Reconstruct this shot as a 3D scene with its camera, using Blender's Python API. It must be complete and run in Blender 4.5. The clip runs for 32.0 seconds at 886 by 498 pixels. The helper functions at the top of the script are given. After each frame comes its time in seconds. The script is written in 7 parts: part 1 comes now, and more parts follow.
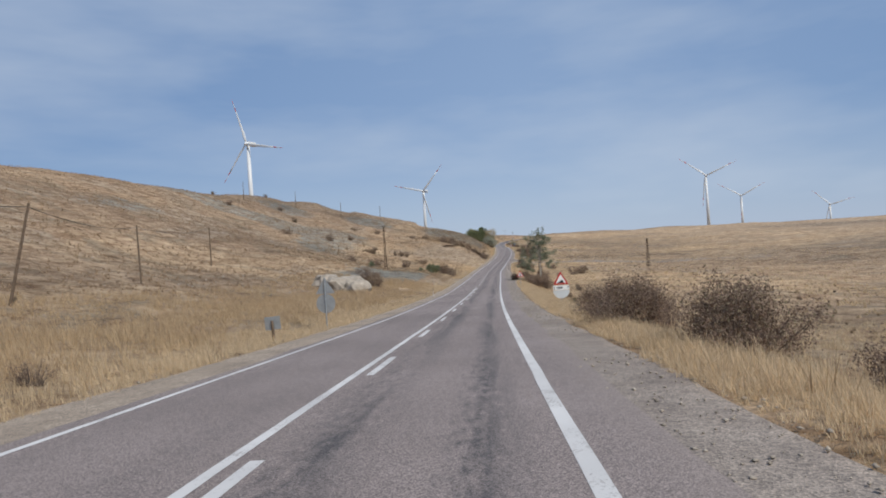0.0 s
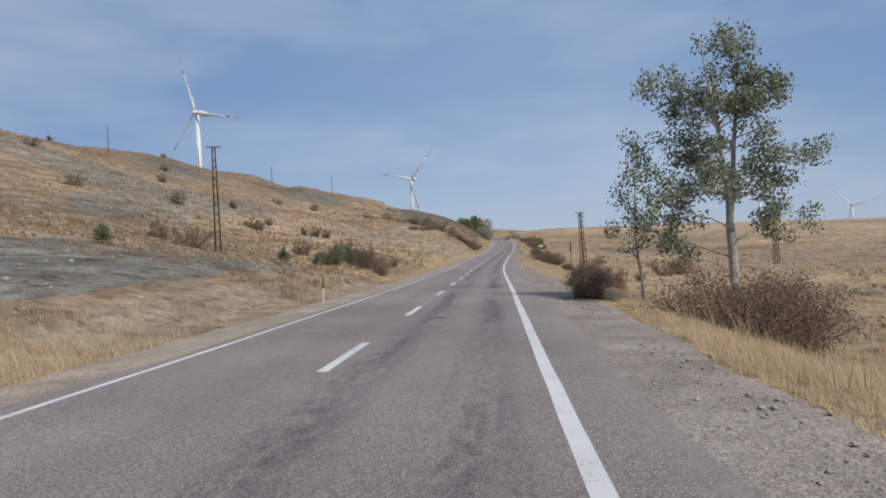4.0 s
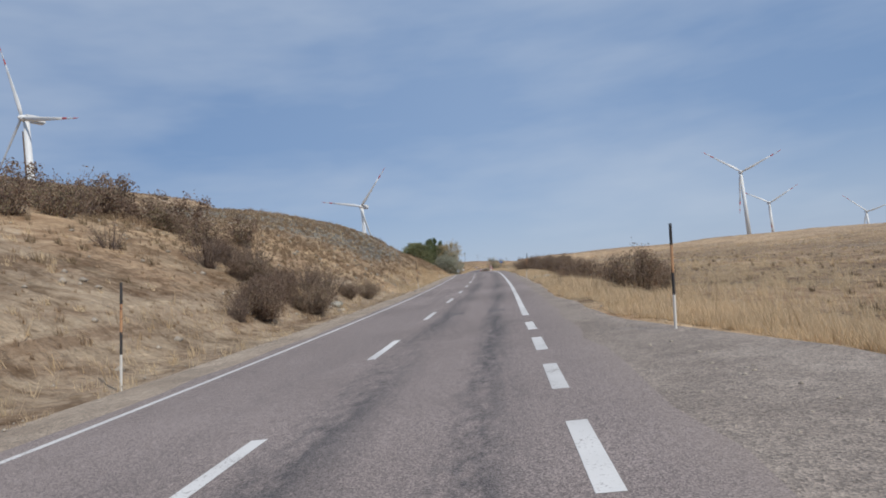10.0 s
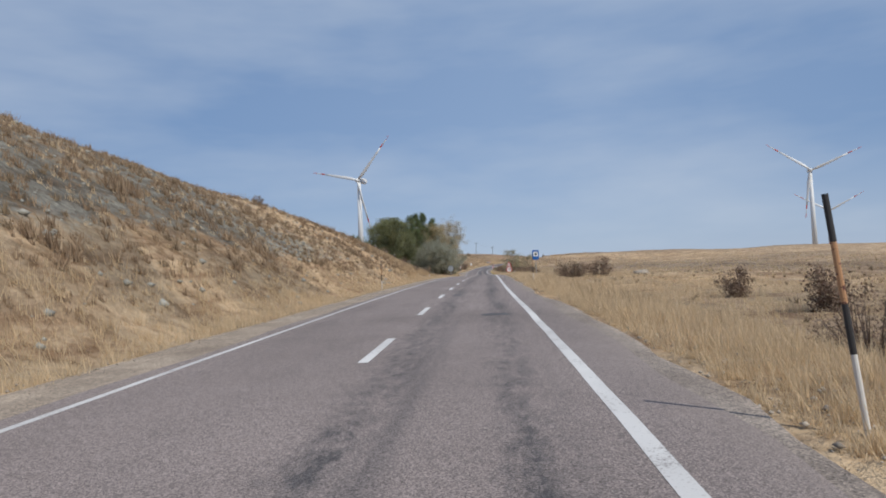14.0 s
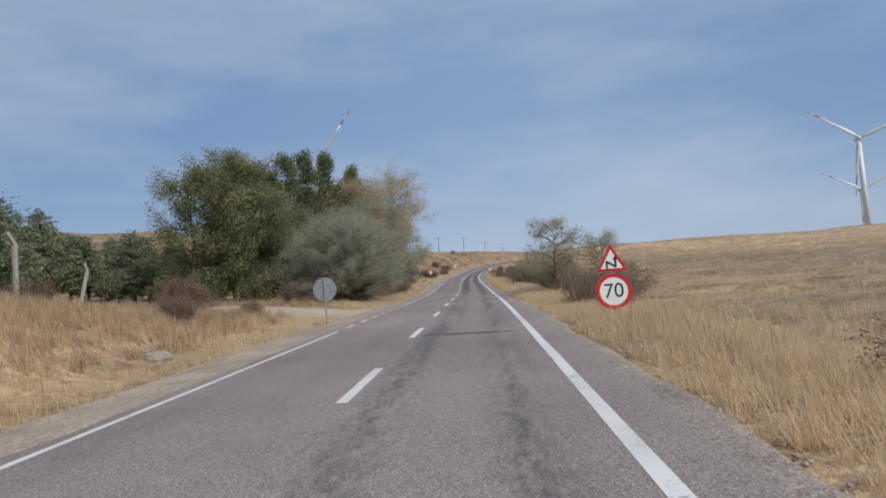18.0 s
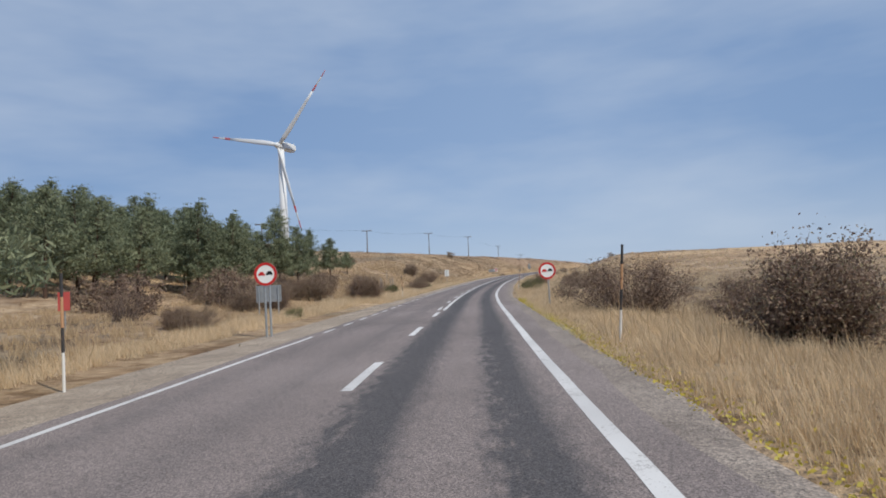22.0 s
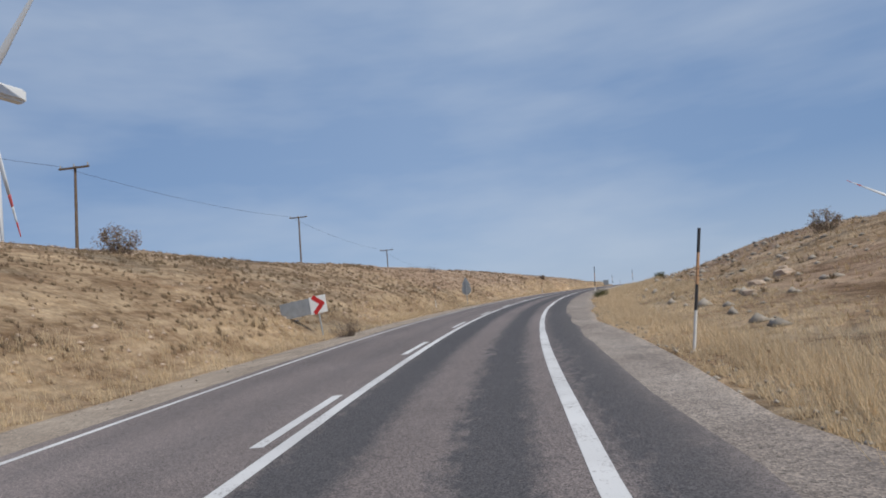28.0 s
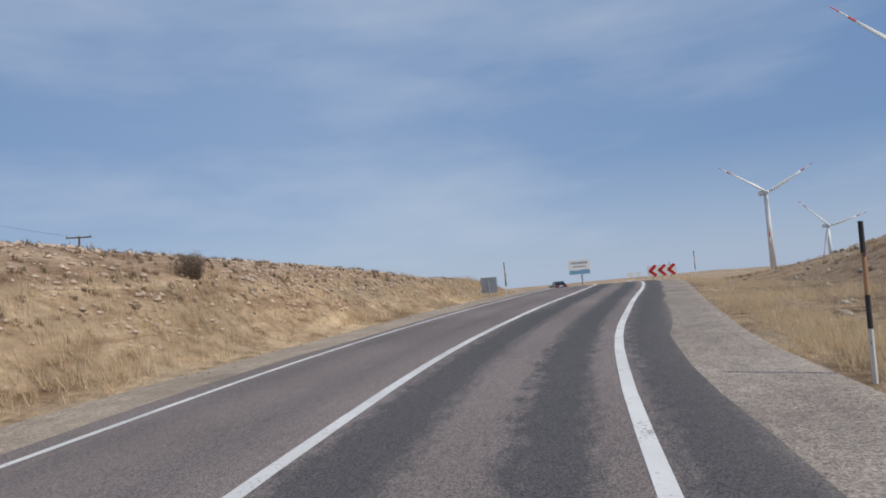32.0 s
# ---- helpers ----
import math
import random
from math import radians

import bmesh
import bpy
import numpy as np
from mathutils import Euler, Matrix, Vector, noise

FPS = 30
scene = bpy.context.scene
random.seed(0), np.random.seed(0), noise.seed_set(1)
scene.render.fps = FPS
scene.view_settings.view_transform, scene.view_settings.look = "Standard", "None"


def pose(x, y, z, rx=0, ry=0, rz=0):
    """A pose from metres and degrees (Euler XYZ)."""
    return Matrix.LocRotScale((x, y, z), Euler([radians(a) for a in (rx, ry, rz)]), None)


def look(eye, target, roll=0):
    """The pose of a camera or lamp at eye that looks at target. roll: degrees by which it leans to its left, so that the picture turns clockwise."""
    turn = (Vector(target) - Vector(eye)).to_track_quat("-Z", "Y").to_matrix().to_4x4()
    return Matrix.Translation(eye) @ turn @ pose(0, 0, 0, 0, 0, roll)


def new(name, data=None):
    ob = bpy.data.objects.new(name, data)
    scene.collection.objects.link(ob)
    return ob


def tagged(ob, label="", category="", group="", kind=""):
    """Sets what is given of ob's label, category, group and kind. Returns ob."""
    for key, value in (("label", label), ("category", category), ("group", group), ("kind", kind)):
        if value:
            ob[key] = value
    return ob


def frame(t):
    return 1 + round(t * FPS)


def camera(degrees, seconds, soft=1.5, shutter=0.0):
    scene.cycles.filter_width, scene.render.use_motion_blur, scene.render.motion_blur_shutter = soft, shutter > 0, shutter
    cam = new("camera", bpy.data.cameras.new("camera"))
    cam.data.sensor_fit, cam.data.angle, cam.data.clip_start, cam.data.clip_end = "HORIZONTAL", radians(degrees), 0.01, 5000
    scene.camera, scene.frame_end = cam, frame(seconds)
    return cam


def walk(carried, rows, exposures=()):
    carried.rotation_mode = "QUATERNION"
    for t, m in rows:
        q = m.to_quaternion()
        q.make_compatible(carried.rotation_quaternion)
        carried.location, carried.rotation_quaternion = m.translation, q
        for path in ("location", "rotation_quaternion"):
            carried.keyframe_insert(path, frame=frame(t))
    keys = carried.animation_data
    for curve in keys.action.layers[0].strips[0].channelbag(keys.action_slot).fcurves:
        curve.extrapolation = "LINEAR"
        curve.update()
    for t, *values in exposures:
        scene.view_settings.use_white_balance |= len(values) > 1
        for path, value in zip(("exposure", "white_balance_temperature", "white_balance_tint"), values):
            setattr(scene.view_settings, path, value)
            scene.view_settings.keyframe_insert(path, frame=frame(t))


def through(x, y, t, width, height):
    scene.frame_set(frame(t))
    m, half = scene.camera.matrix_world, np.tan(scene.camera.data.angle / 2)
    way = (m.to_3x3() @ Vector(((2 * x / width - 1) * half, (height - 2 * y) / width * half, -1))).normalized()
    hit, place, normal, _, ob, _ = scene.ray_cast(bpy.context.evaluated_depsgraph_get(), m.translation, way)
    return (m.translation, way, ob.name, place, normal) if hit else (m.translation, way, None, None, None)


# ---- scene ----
cam = camera(67.3, 32.0, soft=1.8)
PATH = [
    (0, (0.06, -0.00, 1.722), (0.080, 1.999, 1.718), -3.76),
    (0.5, (0.84, 11.09, 1.034), (0.867, 13.088, 1.029), -2.67),
    (1, (1.71, 22.16, 0.358), (1.722, 24.160, 0.344), -1.93),
    (1.5, (2.61, 33.22, -0.263), (2.626, 35.219, -0.284), -1.93),
    (2, (3.56, 44.33, -0.861), (3.572, 46.328, -0.886), -3.85),
    (2.5, (4.57, 55.53, -1.406), (4.583, 57.527, -1.429), -5.23),
    (3, (5.59, 66.82, -1.859), (5.615, 68.825, -1.878), -3.79),
    (3.5, (6.65, 78.21, -2.220), (6.674, 80.216, -2.232), -2.55),
    (4, (7.74, 89.68, -2.505), (7.773, 91.685, -2.512), -2.76),
    (4.5, (8.87, 101.21, -2.739), (8.913, 103.216, -2.737), -4.37),
    (5, (10.03, 112.80, -2.938), (10.081, 114.791, -2.928), -6.00),
    (5.5, (11.26, 124.39, -3.135), (11.326, 126.390, -3.110), -6.36),
    (6, (12.45, 136.01, -3.321), (12.525, 138.012, -3.284), -7.01),
    (6.5, (13.53, 147.67, -3.481), (13.607, 149.670, -3.429), -7.09),
    (7, (14.71, 159.38, -3.587), (14.789, 161.379, -3.529), -6.48),
    (7.5, (16.07, 171.15, -3.595), (16.143, 173.152, -3.544), -5.75),
    (8, (17.54, 182.99, -3.540), (17.608, 184.988, -3.485), -5.36),
    (8.5, (19.11, 194.86, -3.451), (19.194, 196.863, -3.394), -5.59),
    (9, (20.75, 206.74, -3.336), (20.836, 208.735, -3.252), -6.05),
    (9.5, (22.43, 218.56, -3.211), (22.525, 220.548, -3.109), -6.56),
    (10, (24.05, 230.26, -3.078), (24.156, 232.259, -2.972), -6.49),
    (10.5, (25.44, 241.86, -2.862), (25.558, 243.854, -2.757), -6.22),
    (11, (26.81, 253.32, -2.590), (26.917, 255.315, -2.484), -5.15),
    (11.5, (28.19, 264.68, -2.316), (28.303, 266.670, -2.216), -5.19),
    (12, (29.57, 275.96, -2.010), (29.658, 277.958, -1.908), -5.07),
    (12.5, (31.01, 287.23, -1.671), (31.072, 289.234, -1.573), -4.31),
    (13, (32.38, 298.55, -1.325), (32.427, 300.550, -1.244), -6.23),
    (13.5, (33.67, 309.93, -1.021), (33.722, 311.925, -0.944), -5.80),
    (14, (34.87, 321.36, -0.736), (34.923, 323.359, -0.654), -2.59),
    (14.5, (36.00, 332.84, -0.462), (36.071, 334.840, -0.392), -4.62),
    (15, (37.05, 344.36, -0.234), (37.123, 346.354, -0.170), -3.80),
    (15.5, (38.07, 355.89, -0.041), (38.140, 357.890, 0.023), -2.96),
    (16, (39.12, 367.44, 0.133), (39.185, 369.430, 0.198), -3.25),
    (16.5, (40.24, 378.96, 0.297), (40.309, 380.959, 0.368), -4.49),
    (17, (41.44, 390.47, 0.457), (41.502, 392.468, 0.533), -5.00),
    (17.5, (42.41, 401.96, 0.590), (42.479, 403.953, 0.672), -4.93),
    (18, (43.30, 413.40, 0.676), (43.380, 415.396, 0.762), -4.78),
    (18.5, (44.27, 424.78, 0.706), (44.345, 426.782, 0.797), -5.00),
    (19, (45.25, 436.10, 0.692), (45.323, 438.104, 0.782), -4.35),
    (19.5, (46.33, 447.35, 0.692), (46.389, 449.350, 0.791), -4.35),
    (20, (47.35, 458.54, 0.681), (47.396, 460.540, 0.771), -5.25),
    (20.5, (48.30, 469.69, 0.690), (48.341, 471.684, 0.783), -5.38),
    (21, (49.21, 480.79, 0.746), (49.261, 482.786, 0.843), -6.31),
    (21.5, (49.97, 491.85, 0.744), (50.026, 493.840, 0.874), -5.28),
    (22, (50.72, 502.85, 0.834), (50.777, 504.847, 0.965), -3.40),
    (22.5, (51.48, 513.79, 1.112), (51.555, 515.789, 1.243), -5.14),
    (23, (52.23, 524.64, 1.382), (52.313, 526.636, 1.519), -5.64),
    (23.5, (53.03, 535.38, 1.581), (53.130, 537.374, 1.716), -4.95),
    (24, (54.02, 546.02, 1.793), (54.130, 548.007, 1.931), -5.54),
    (24.5, (55.24, 556.54, 2.028), (55.368, 558.530, 2.172), -5.70),
    (25, (56.61, 566.98, 2.302), (56.762, 568.965, 2.449), -6.01),
    (25.5, (58.11, 577.32, 2.630), (58.273, 579.304, 2.790), -8.77),
    (26, (59.75, 587.56, 2.969), (59.928, 589.552, 3.142), -6.60),
    (26.5, (61.52, 597.74, 3.317), (61.725, 599.717, 3.502), -4.60),
    (27, (63.45, 607.84, 3.642), (63.690, 609.813, 3.835), -4.73),
    (27.5, (65.55, 617.88, 3.982), (65.823, 619.843, 4.181), -6.20),
    (28, (67.83, 627.83, 4.334), (68.163, 629.796, 4.533), -5.94),
    (28.5, (70.57, 637.64, 4.756), (70.954, 639.592, 4.946), -6.12),
    (29, (73.60, 647.27, 5.171), (74.011, 649.211, 5.356), -6.35),
    (29.5, (76.70, 656.71, 5.545), (77.144, 658.656, 5.719), -4.60),
    (30, (80.08, 665.91, 5.899), (80.574, 667.843, 6.072), -4.16),
    (30.5, (83.84, 674.84, 6.207), (84.436, 676.739, 6.379), -4.78),
    (31, (87.98, 683.52, 6.501), (88.643, 685.386, 6.667), -4.89),
    (31.5, (92.45, 691.97, 6.871), (93.143, 693.833, 7.011), -4.94),
    (32, (97.24, 700.22, 7.238), (97.964, 702.077, 7.344), -4.85),
]
walk(cam, [(t, look(eye, target, roll)) for t, eye, target, roll in PATH],
     exposures=[(0, 0.03), (17.5, 0.0), (19.0, 0.1), (20.0, 0.22), (21.5, 0.12), (23.0, 0.06), (26.0, 0.04), (28.0, 0.0), (32.0, 0.0)])

# ---- light ----
SUN_EL, SUN_AZ = radians(47), radians(138)     # azimuth clockwise from +y
sun_way = Vector((math.sin(SUN_AZ) * math.cos(SUN_EL), math.cos(SUN_AZ) * math.cos(SUN_EL), math.sin(SUN_EL)))
sun = new("sun", bpy.data.lights.new("sun", "SUN"))
sun.data.energy, sun.data.angle, sun.data.color = 3.3, radians(0.7), (1.0, 0.94, 0.84)
sun.matrix_world = look(sun_way * 50, (0, 0, 0))
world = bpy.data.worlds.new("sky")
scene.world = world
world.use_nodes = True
wn, wl = world.node_tree.nodes, world.node_tree.links
wn.clear()
w_out, w_bg = wn.new("ShaderNodeOutputWorld"), wn.new("ShaderNodeBackground")
w_sky = wn.new("ShaderNodeTexSky")
w_sky.sky_type, w_sky.sun_disc = "NISHITA", False
w_sky.sun_elevation, w_sky.sun_rotation = SUN_EL, SUN_AZ
w_sky.air_density, w_sky.dust_density, w_sky.ozone_density, w_sky.altitude = 1.0, 0.7, 2.5, 900
w_geo, w_map = wn.new("ShaderNodeTexCoord"), wn.new("ShaderNodeMapping")
w_map.inputs["Scale"].default_value = (1.4, 0.5, 5.0)
w_map.inputs["Rotation"].default_value = (0.25, 0.1, 0.5)
w_noise, w_ramp = wn.new("ShaderNodeTexNoise"), wn.new("ShaderNodeValToRGB")
w_noise.inputs["Scale"].default_value, w_noise.inputs["Detail"].default_value = 1.1, 5.0
w_noise.inputs["Roughness"].default_value = 0.55
w_ramp.color_ramp.elements[0].position, w_ramp.color_ramp.elements[1].position = 0.40, 0.72
w_ramp.color_ramp.elements[0].color = (0.0, 0.0, 0.0, 1)
w_ramp.color_ramp.elements[1].color = (0.62, 0.62, 0.62, 1)
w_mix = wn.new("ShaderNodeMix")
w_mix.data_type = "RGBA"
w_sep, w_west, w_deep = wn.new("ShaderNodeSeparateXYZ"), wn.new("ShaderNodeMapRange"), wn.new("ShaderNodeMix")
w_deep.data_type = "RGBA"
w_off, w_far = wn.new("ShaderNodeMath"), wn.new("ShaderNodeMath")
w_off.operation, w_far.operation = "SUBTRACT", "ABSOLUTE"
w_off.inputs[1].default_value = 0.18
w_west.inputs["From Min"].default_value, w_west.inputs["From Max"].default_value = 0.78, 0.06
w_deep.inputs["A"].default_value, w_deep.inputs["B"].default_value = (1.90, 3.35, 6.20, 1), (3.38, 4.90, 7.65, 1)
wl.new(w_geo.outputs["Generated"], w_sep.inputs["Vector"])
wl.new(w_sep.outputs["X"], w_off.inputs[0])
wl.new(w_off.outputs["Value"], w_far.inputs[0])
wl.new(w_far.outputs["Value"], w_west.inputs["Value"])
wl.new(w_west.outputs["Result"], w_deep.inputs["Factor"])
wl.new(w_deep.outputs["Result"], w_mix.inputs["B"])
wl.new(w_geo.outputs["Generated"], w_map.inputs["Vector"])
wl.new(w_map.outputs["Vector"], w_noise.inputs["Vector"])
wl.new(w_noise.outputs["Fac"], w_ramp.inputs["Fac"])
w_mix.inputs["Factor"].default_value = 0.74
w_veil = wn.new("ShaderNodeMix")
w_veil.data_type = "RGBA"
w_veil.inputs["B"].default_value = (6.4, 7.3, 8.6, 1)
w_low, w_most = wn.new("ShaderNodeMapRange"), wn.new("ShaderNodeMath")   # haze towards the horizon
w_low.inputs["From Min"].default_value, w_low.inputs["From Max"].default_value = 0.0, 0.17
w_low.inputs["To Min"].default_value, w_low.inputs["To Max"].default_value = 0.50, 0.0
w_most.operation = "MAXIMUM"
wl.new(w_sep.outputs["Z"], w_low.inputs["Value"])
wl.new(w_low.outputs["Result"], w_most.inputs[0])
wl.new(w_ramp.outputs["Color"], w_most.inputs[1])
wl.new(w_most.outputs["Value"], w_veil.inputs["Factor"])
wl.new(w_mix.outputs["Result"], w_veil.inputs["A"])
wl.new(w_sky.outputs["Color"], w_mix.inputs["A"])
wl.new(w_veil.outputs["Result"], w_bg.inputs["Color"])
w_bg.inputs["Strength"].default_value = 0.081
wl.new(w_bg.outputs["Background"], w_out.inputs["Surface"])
scene.view_settings.exposure = 0.0

# ---- materials ----
def material(name, rough=0.8, metal=0.0, spec=0.3):
    m = bpy.data.materials.new(name)
    m.use_nodes = True
    b = m.node_tree.nodes["Principled BSDF"]
    b.inputs["Roughness"].default_value, b.inputs["Metallic"].default_value = rough, metal
    b.inputs["Specular IOR Level"].default_value = spec
    return m, m.node_tree.nodes, m.node_tree.links, b


def noise_node(n, l, scale, detail=4.0, rough=0.55, vec=None, dist=0.0):
    t = n.new("ShaderNodeTexNoise")
    t.inputs["Scale"].default_value, t.inputs["Detail"].default_value = scale, detail
    t.inputs["Roughness"].default_value, t.inputs["Distortion"].default_value = rough, dist
    if vec is not None:
        l.new(vec, t.inputs["Vector"])
    return t.outputs["Fac"]


def ramp(n, l, fac, stops):
    r = n.new("ShaderNodeValToRGB")
    e = r.color_ramp.elements
    while len(e) < len(stops):
        e.new(0.5)
    for k, (p, c) in zip(e, stops):
        k.position, k.color = p, (*c, 1) if len(c) == 3 else c
    l.new(fac, r.inputs["Fac"])
    return r.outputs["Color"]


def mix(n, l, fac, a, b, mode="MIX"):
    m = n.new("ShaderNodeMix")
    m.data_type, m.blend_type = "RGBA", mode
    for key, v in (("Factor", fac), ("A", a), ("B", b)):
        if hasattr(v, "links"):
            l.new(v, m.inputs[key])
        elif key == "Factor":
            m.inputs[key].default_value = v
        else:
            m.inputs[key].default_value = (*v, 1)
    return m.outputs["Result"]


def calc(n, l, op, a, b=0.0, c=None):
    m = n.new("ShaderNodeMath")
    m.operation = op
    for i, v in enumerate((a, b) if c is None else (a, b, c)):
        if hasattr(v, "links"):
            l.new(v, m.inputs[i])
        else:
            m.inputs[i].default_value = v
    return m.outputs[0]


def bump(n, l, b, height, strength=0.4, dist=0.02):
    k = n.new("ShaderNodeBump")
    k.inputs["Strength"].default_value, k.inputs["Distance"].default_value = strength, dist
    l.new(height, k.inputs["Height"])
    l.new(k.outputs["Normal"], b.inputs["Normal"])


def place_coords(n):
    return n.new("ShaderNodeNewGeometry").outputs["Position"]


def plain(name, colour, rough=0.6, metal=0.0, vary=0.12, scale=6.0, bumpy=0.0, spec=0.3):
    """A painted, metal or stone surface with stains at two scales."""
    m, n, l, b = material(name, rough, metal, spec)
    vec = n.new("ShaderNodeTexCoord").outputs["Object"]
    big, small = noise_node(n, l, scale, 3, vec=vec), noise_node(n, l, scale * 9, 3, vec=vec)
    dark = tuple(c * (1 - vary * 2.2) for c in colour)
    light = tuple(min(1, c * (1 + vary)) for c in colour)
    col = ramp(n, l, calc(n, l, "MULTIPLY_ADD", small, 0.35, calc(n, l, "MULTIPLY", big, 0.65)), [(0.3, dark), (0.7, light)])
    l.new(col, b.inputs["Base Color"])
    if bumpy:
        bump(n, l, b, small, bumpy, 0.01)
    return m


def leafy(name, colours, rough=0.7, spread=1.0, through=0.35):
    """Leaves or blades: each island takes its own tone."""
    m, n, l, b = material(name, rough, 0, 0.2)
    geo = n.new("ShaderNodeNewGeometry")
    info = n.new("ShaderNodeObjectInfo")
    big = noise_node(n, l, 0.35, 2, vec=geo.outputs["Position"])
    f = calc(n, l, "MULTIPLY_ADD", geo.outputs["Random Per Island"], 0.7 * spread, calc(n, l, "MULTIPLY_ADD", big, 0.5, calc(n, l, "MULTIPLY_ADD", info.outputs["Random"], 0.2, -0.2)))
    k = len(colours)
    col = ramp(n, l, f, [(0.1 + 0.8 * i / max(1, k - 1), c) for i, c in enumerate(colours)])
    l.new(col, b.inputs["Base Color"])
    if through:
        tr, mx = n.new("ShaderNodeBsdfTranslucent"), n.new("ShaderNodeMixShader")
        l.new(col, tr.inputs["Color"])
        mx.inputs["Fac"].default_value = through
        l.new(b.outputs["BSDF"], mx.inputs[1])
        l.new(tr.outputs["BSDF"], mx.inputs[2])
        l.new(mx.outputs["Shader"], n["Material Output"].inputs["Surface"])
    return m


# asphalt: u is metres across, v metres along
def asphalt_material():
    m, n, l, b = material("asphalt", 0.85, 0, 0.25)
    uv = n.new("ShaderNodeUVMap").outputs["UV"]
    pos = place_coords(n)
    sep = n.new("ShaderNodeSeparateXYZ")
    l.new(uv, sep.inputs["Vector"])
    across, along = sep.outputs["X"], sep.outputs["Y"]
    grit = noise_node(n, l, 62, 3, 0.75, vec=pos)
    stones = n.new("ShaderNodeTexVoronoi")
    stones.inputs["Scale"].default_value = 82
    l.new(pos, stones.inputs["Vector"])
    patch = noise_node(n, l, 0.16, 4, 0.6, vec=pos)
    base = ramp(n, l, patch, [(0.3, (0.178, 0.150, 0.141)), (0.72, (0.258, 0.218, 0.206))])
    speck = ramp(n, l, calc(n, l, "MULTIPLY_ADD", stones.outputs["Color"], 0.6, calc(n, l, "MULTIPLY", grit, 0.5)), [(0.25, (0.43, 0.43, 0.44)), (0.5, (0.94, 0.94, 0.94)), (0.8, (1.80, 1.77, 1.74))])
    worn = n.new("ShaderNodeMapRange")
    worn.inputs["From Min"].default_value, worn.inputs["From Max"].default_value = 450, 660
    worn.inputs["To Min"].default_value, worn.inputs["To Max"].default_value = 1.0, 0.76
    l.new(along, worn.inputs["Value"])
    base = mix(n, l, 1.0, base, worn.outputs["Result"], "MULTIPLY")
    # bled tar in the wheel tracks, long streaks with ragged ends
    comb = n.new("ShaderNodeCombineXYZ")
    l.new(calc(n, l, "MULTIPLY", across, 1.5), comb.inputs["X"])
    l.new(calc(n, l, "MULTIPLY", along, 0.10), comb.inputs["Y"])
    streak = noise_node(n, l, 1.0, 5, 0.62, vec=comb.outputs["Vector"], dist=0.4)
    fine = n.new("ShaderNodeCombineXYZ")
    l.new(calc(n, l, "MULTIPLY", across, 3.0), fine.inputs["X"])
    l.new(calc(n, l, "MULTIPLY", along, 1.2), fine.inputs["Y"])
    ragged = noise_node(n, l, 2.0, 4, 0.7, vec=fine.outputs["Vector"])

    def later_of(y0, y1, most):
        """Grows from 0 to most between two places along the road."""
        g = n.new("ShaderNodeMapRange")
        g.inputs["From Min"].default_value, g.inputs["From Max"].default_value = y0, y1
        g.inputs["To Max"].default_value = most
        l.new(along, g.inputs["Value"])
        return g.outputs["Result"]

    def track(centre, half):
        d = calc(n, l, "ABSOLUTE", calc(n, l, "SUBTRACT", calc(n, l, "MULTIPLY_ADD", calc(n, l, "SUBTRACT", ragged, 0.5), 0.9, across), centre))
        return calc(n, l, "SMOOTH_MIN", calc(n, l, "MAXIMUM", calc(n, l, "SUBTRACT", 1.0, calc(n, l, "DIVIDE", d, half)), 0.0), 1.0, 0.1)
    tracks = calc(n, l, "MAXIMUM", track(0.75, 0.62), track(2.35, 0.50))
    tracks = calc(n, l, "MAXIMUM", tracks, calc(n, l, "MULTIPLY", track(3.7, 0.62), later_of(590, 650, 0.9)))
    left = calc(n, l, "MULTIPLY", calc(n, l, "MAXIMUM", track(-0.85, 0.6), track(-2.4, 0.5)), 0.16)
    tar = calc(n, l, "MULTIPLY", calc(n, l, "MAXIMUM", tracks, left), calc(n, l, "ADD", calc(n, l, "MULTIPLY_ADD", ragged, 1.9, calc(n, l, "MULTIPLY_ADD", streak, 2.3, -1.76)), calc(n, l, "ADD", later_of(468, 512, 0.80), later_of(600, 690, 0.22))))
    tar_c = n.new("ShaderNodeClamp")
    l.new(calc(n, l, "MULTIPLY", tar, 1.5), tar_c.inputs["Value"])
    col = mix(n, l, calc(n, l, "MULTIPLY", tar_c.outputs["Result"], 0.82), base, (0.056, 0.056, 0.060))
    col = mix(n, l, 1.0, col, speck, "MULTIPLY")
    # dust towards the verges
    edge = n.new("ShaderNodeMapRange")
    edge.inputs["From Min"].default_value, edge.inputs["From Max"].default_value = 3.5, 4.6
    l.new(calc(n, l, "MULTIPLY_ADD", ragged, 0.8, calc(n, l, "SUBTRACT", calc(n, l, "ABSOLUTE", across), 0.4)), edge.inputs["Value"])
    col = mix(n, l, calc(n, l, "MULTIPLY", edge.outputs["Result"], calc(n, l, "SUBTRACT", 0.7, later_of(590, 650, 0.5))), col, (0.296, 0.246, 0.215))
    l.new(col, b.inputs["Base Color"])
    bump(n, l, b, calc(n, l, "ADD", stones.outputs["Distance"], grit), 0.35, 0.012)
    return m


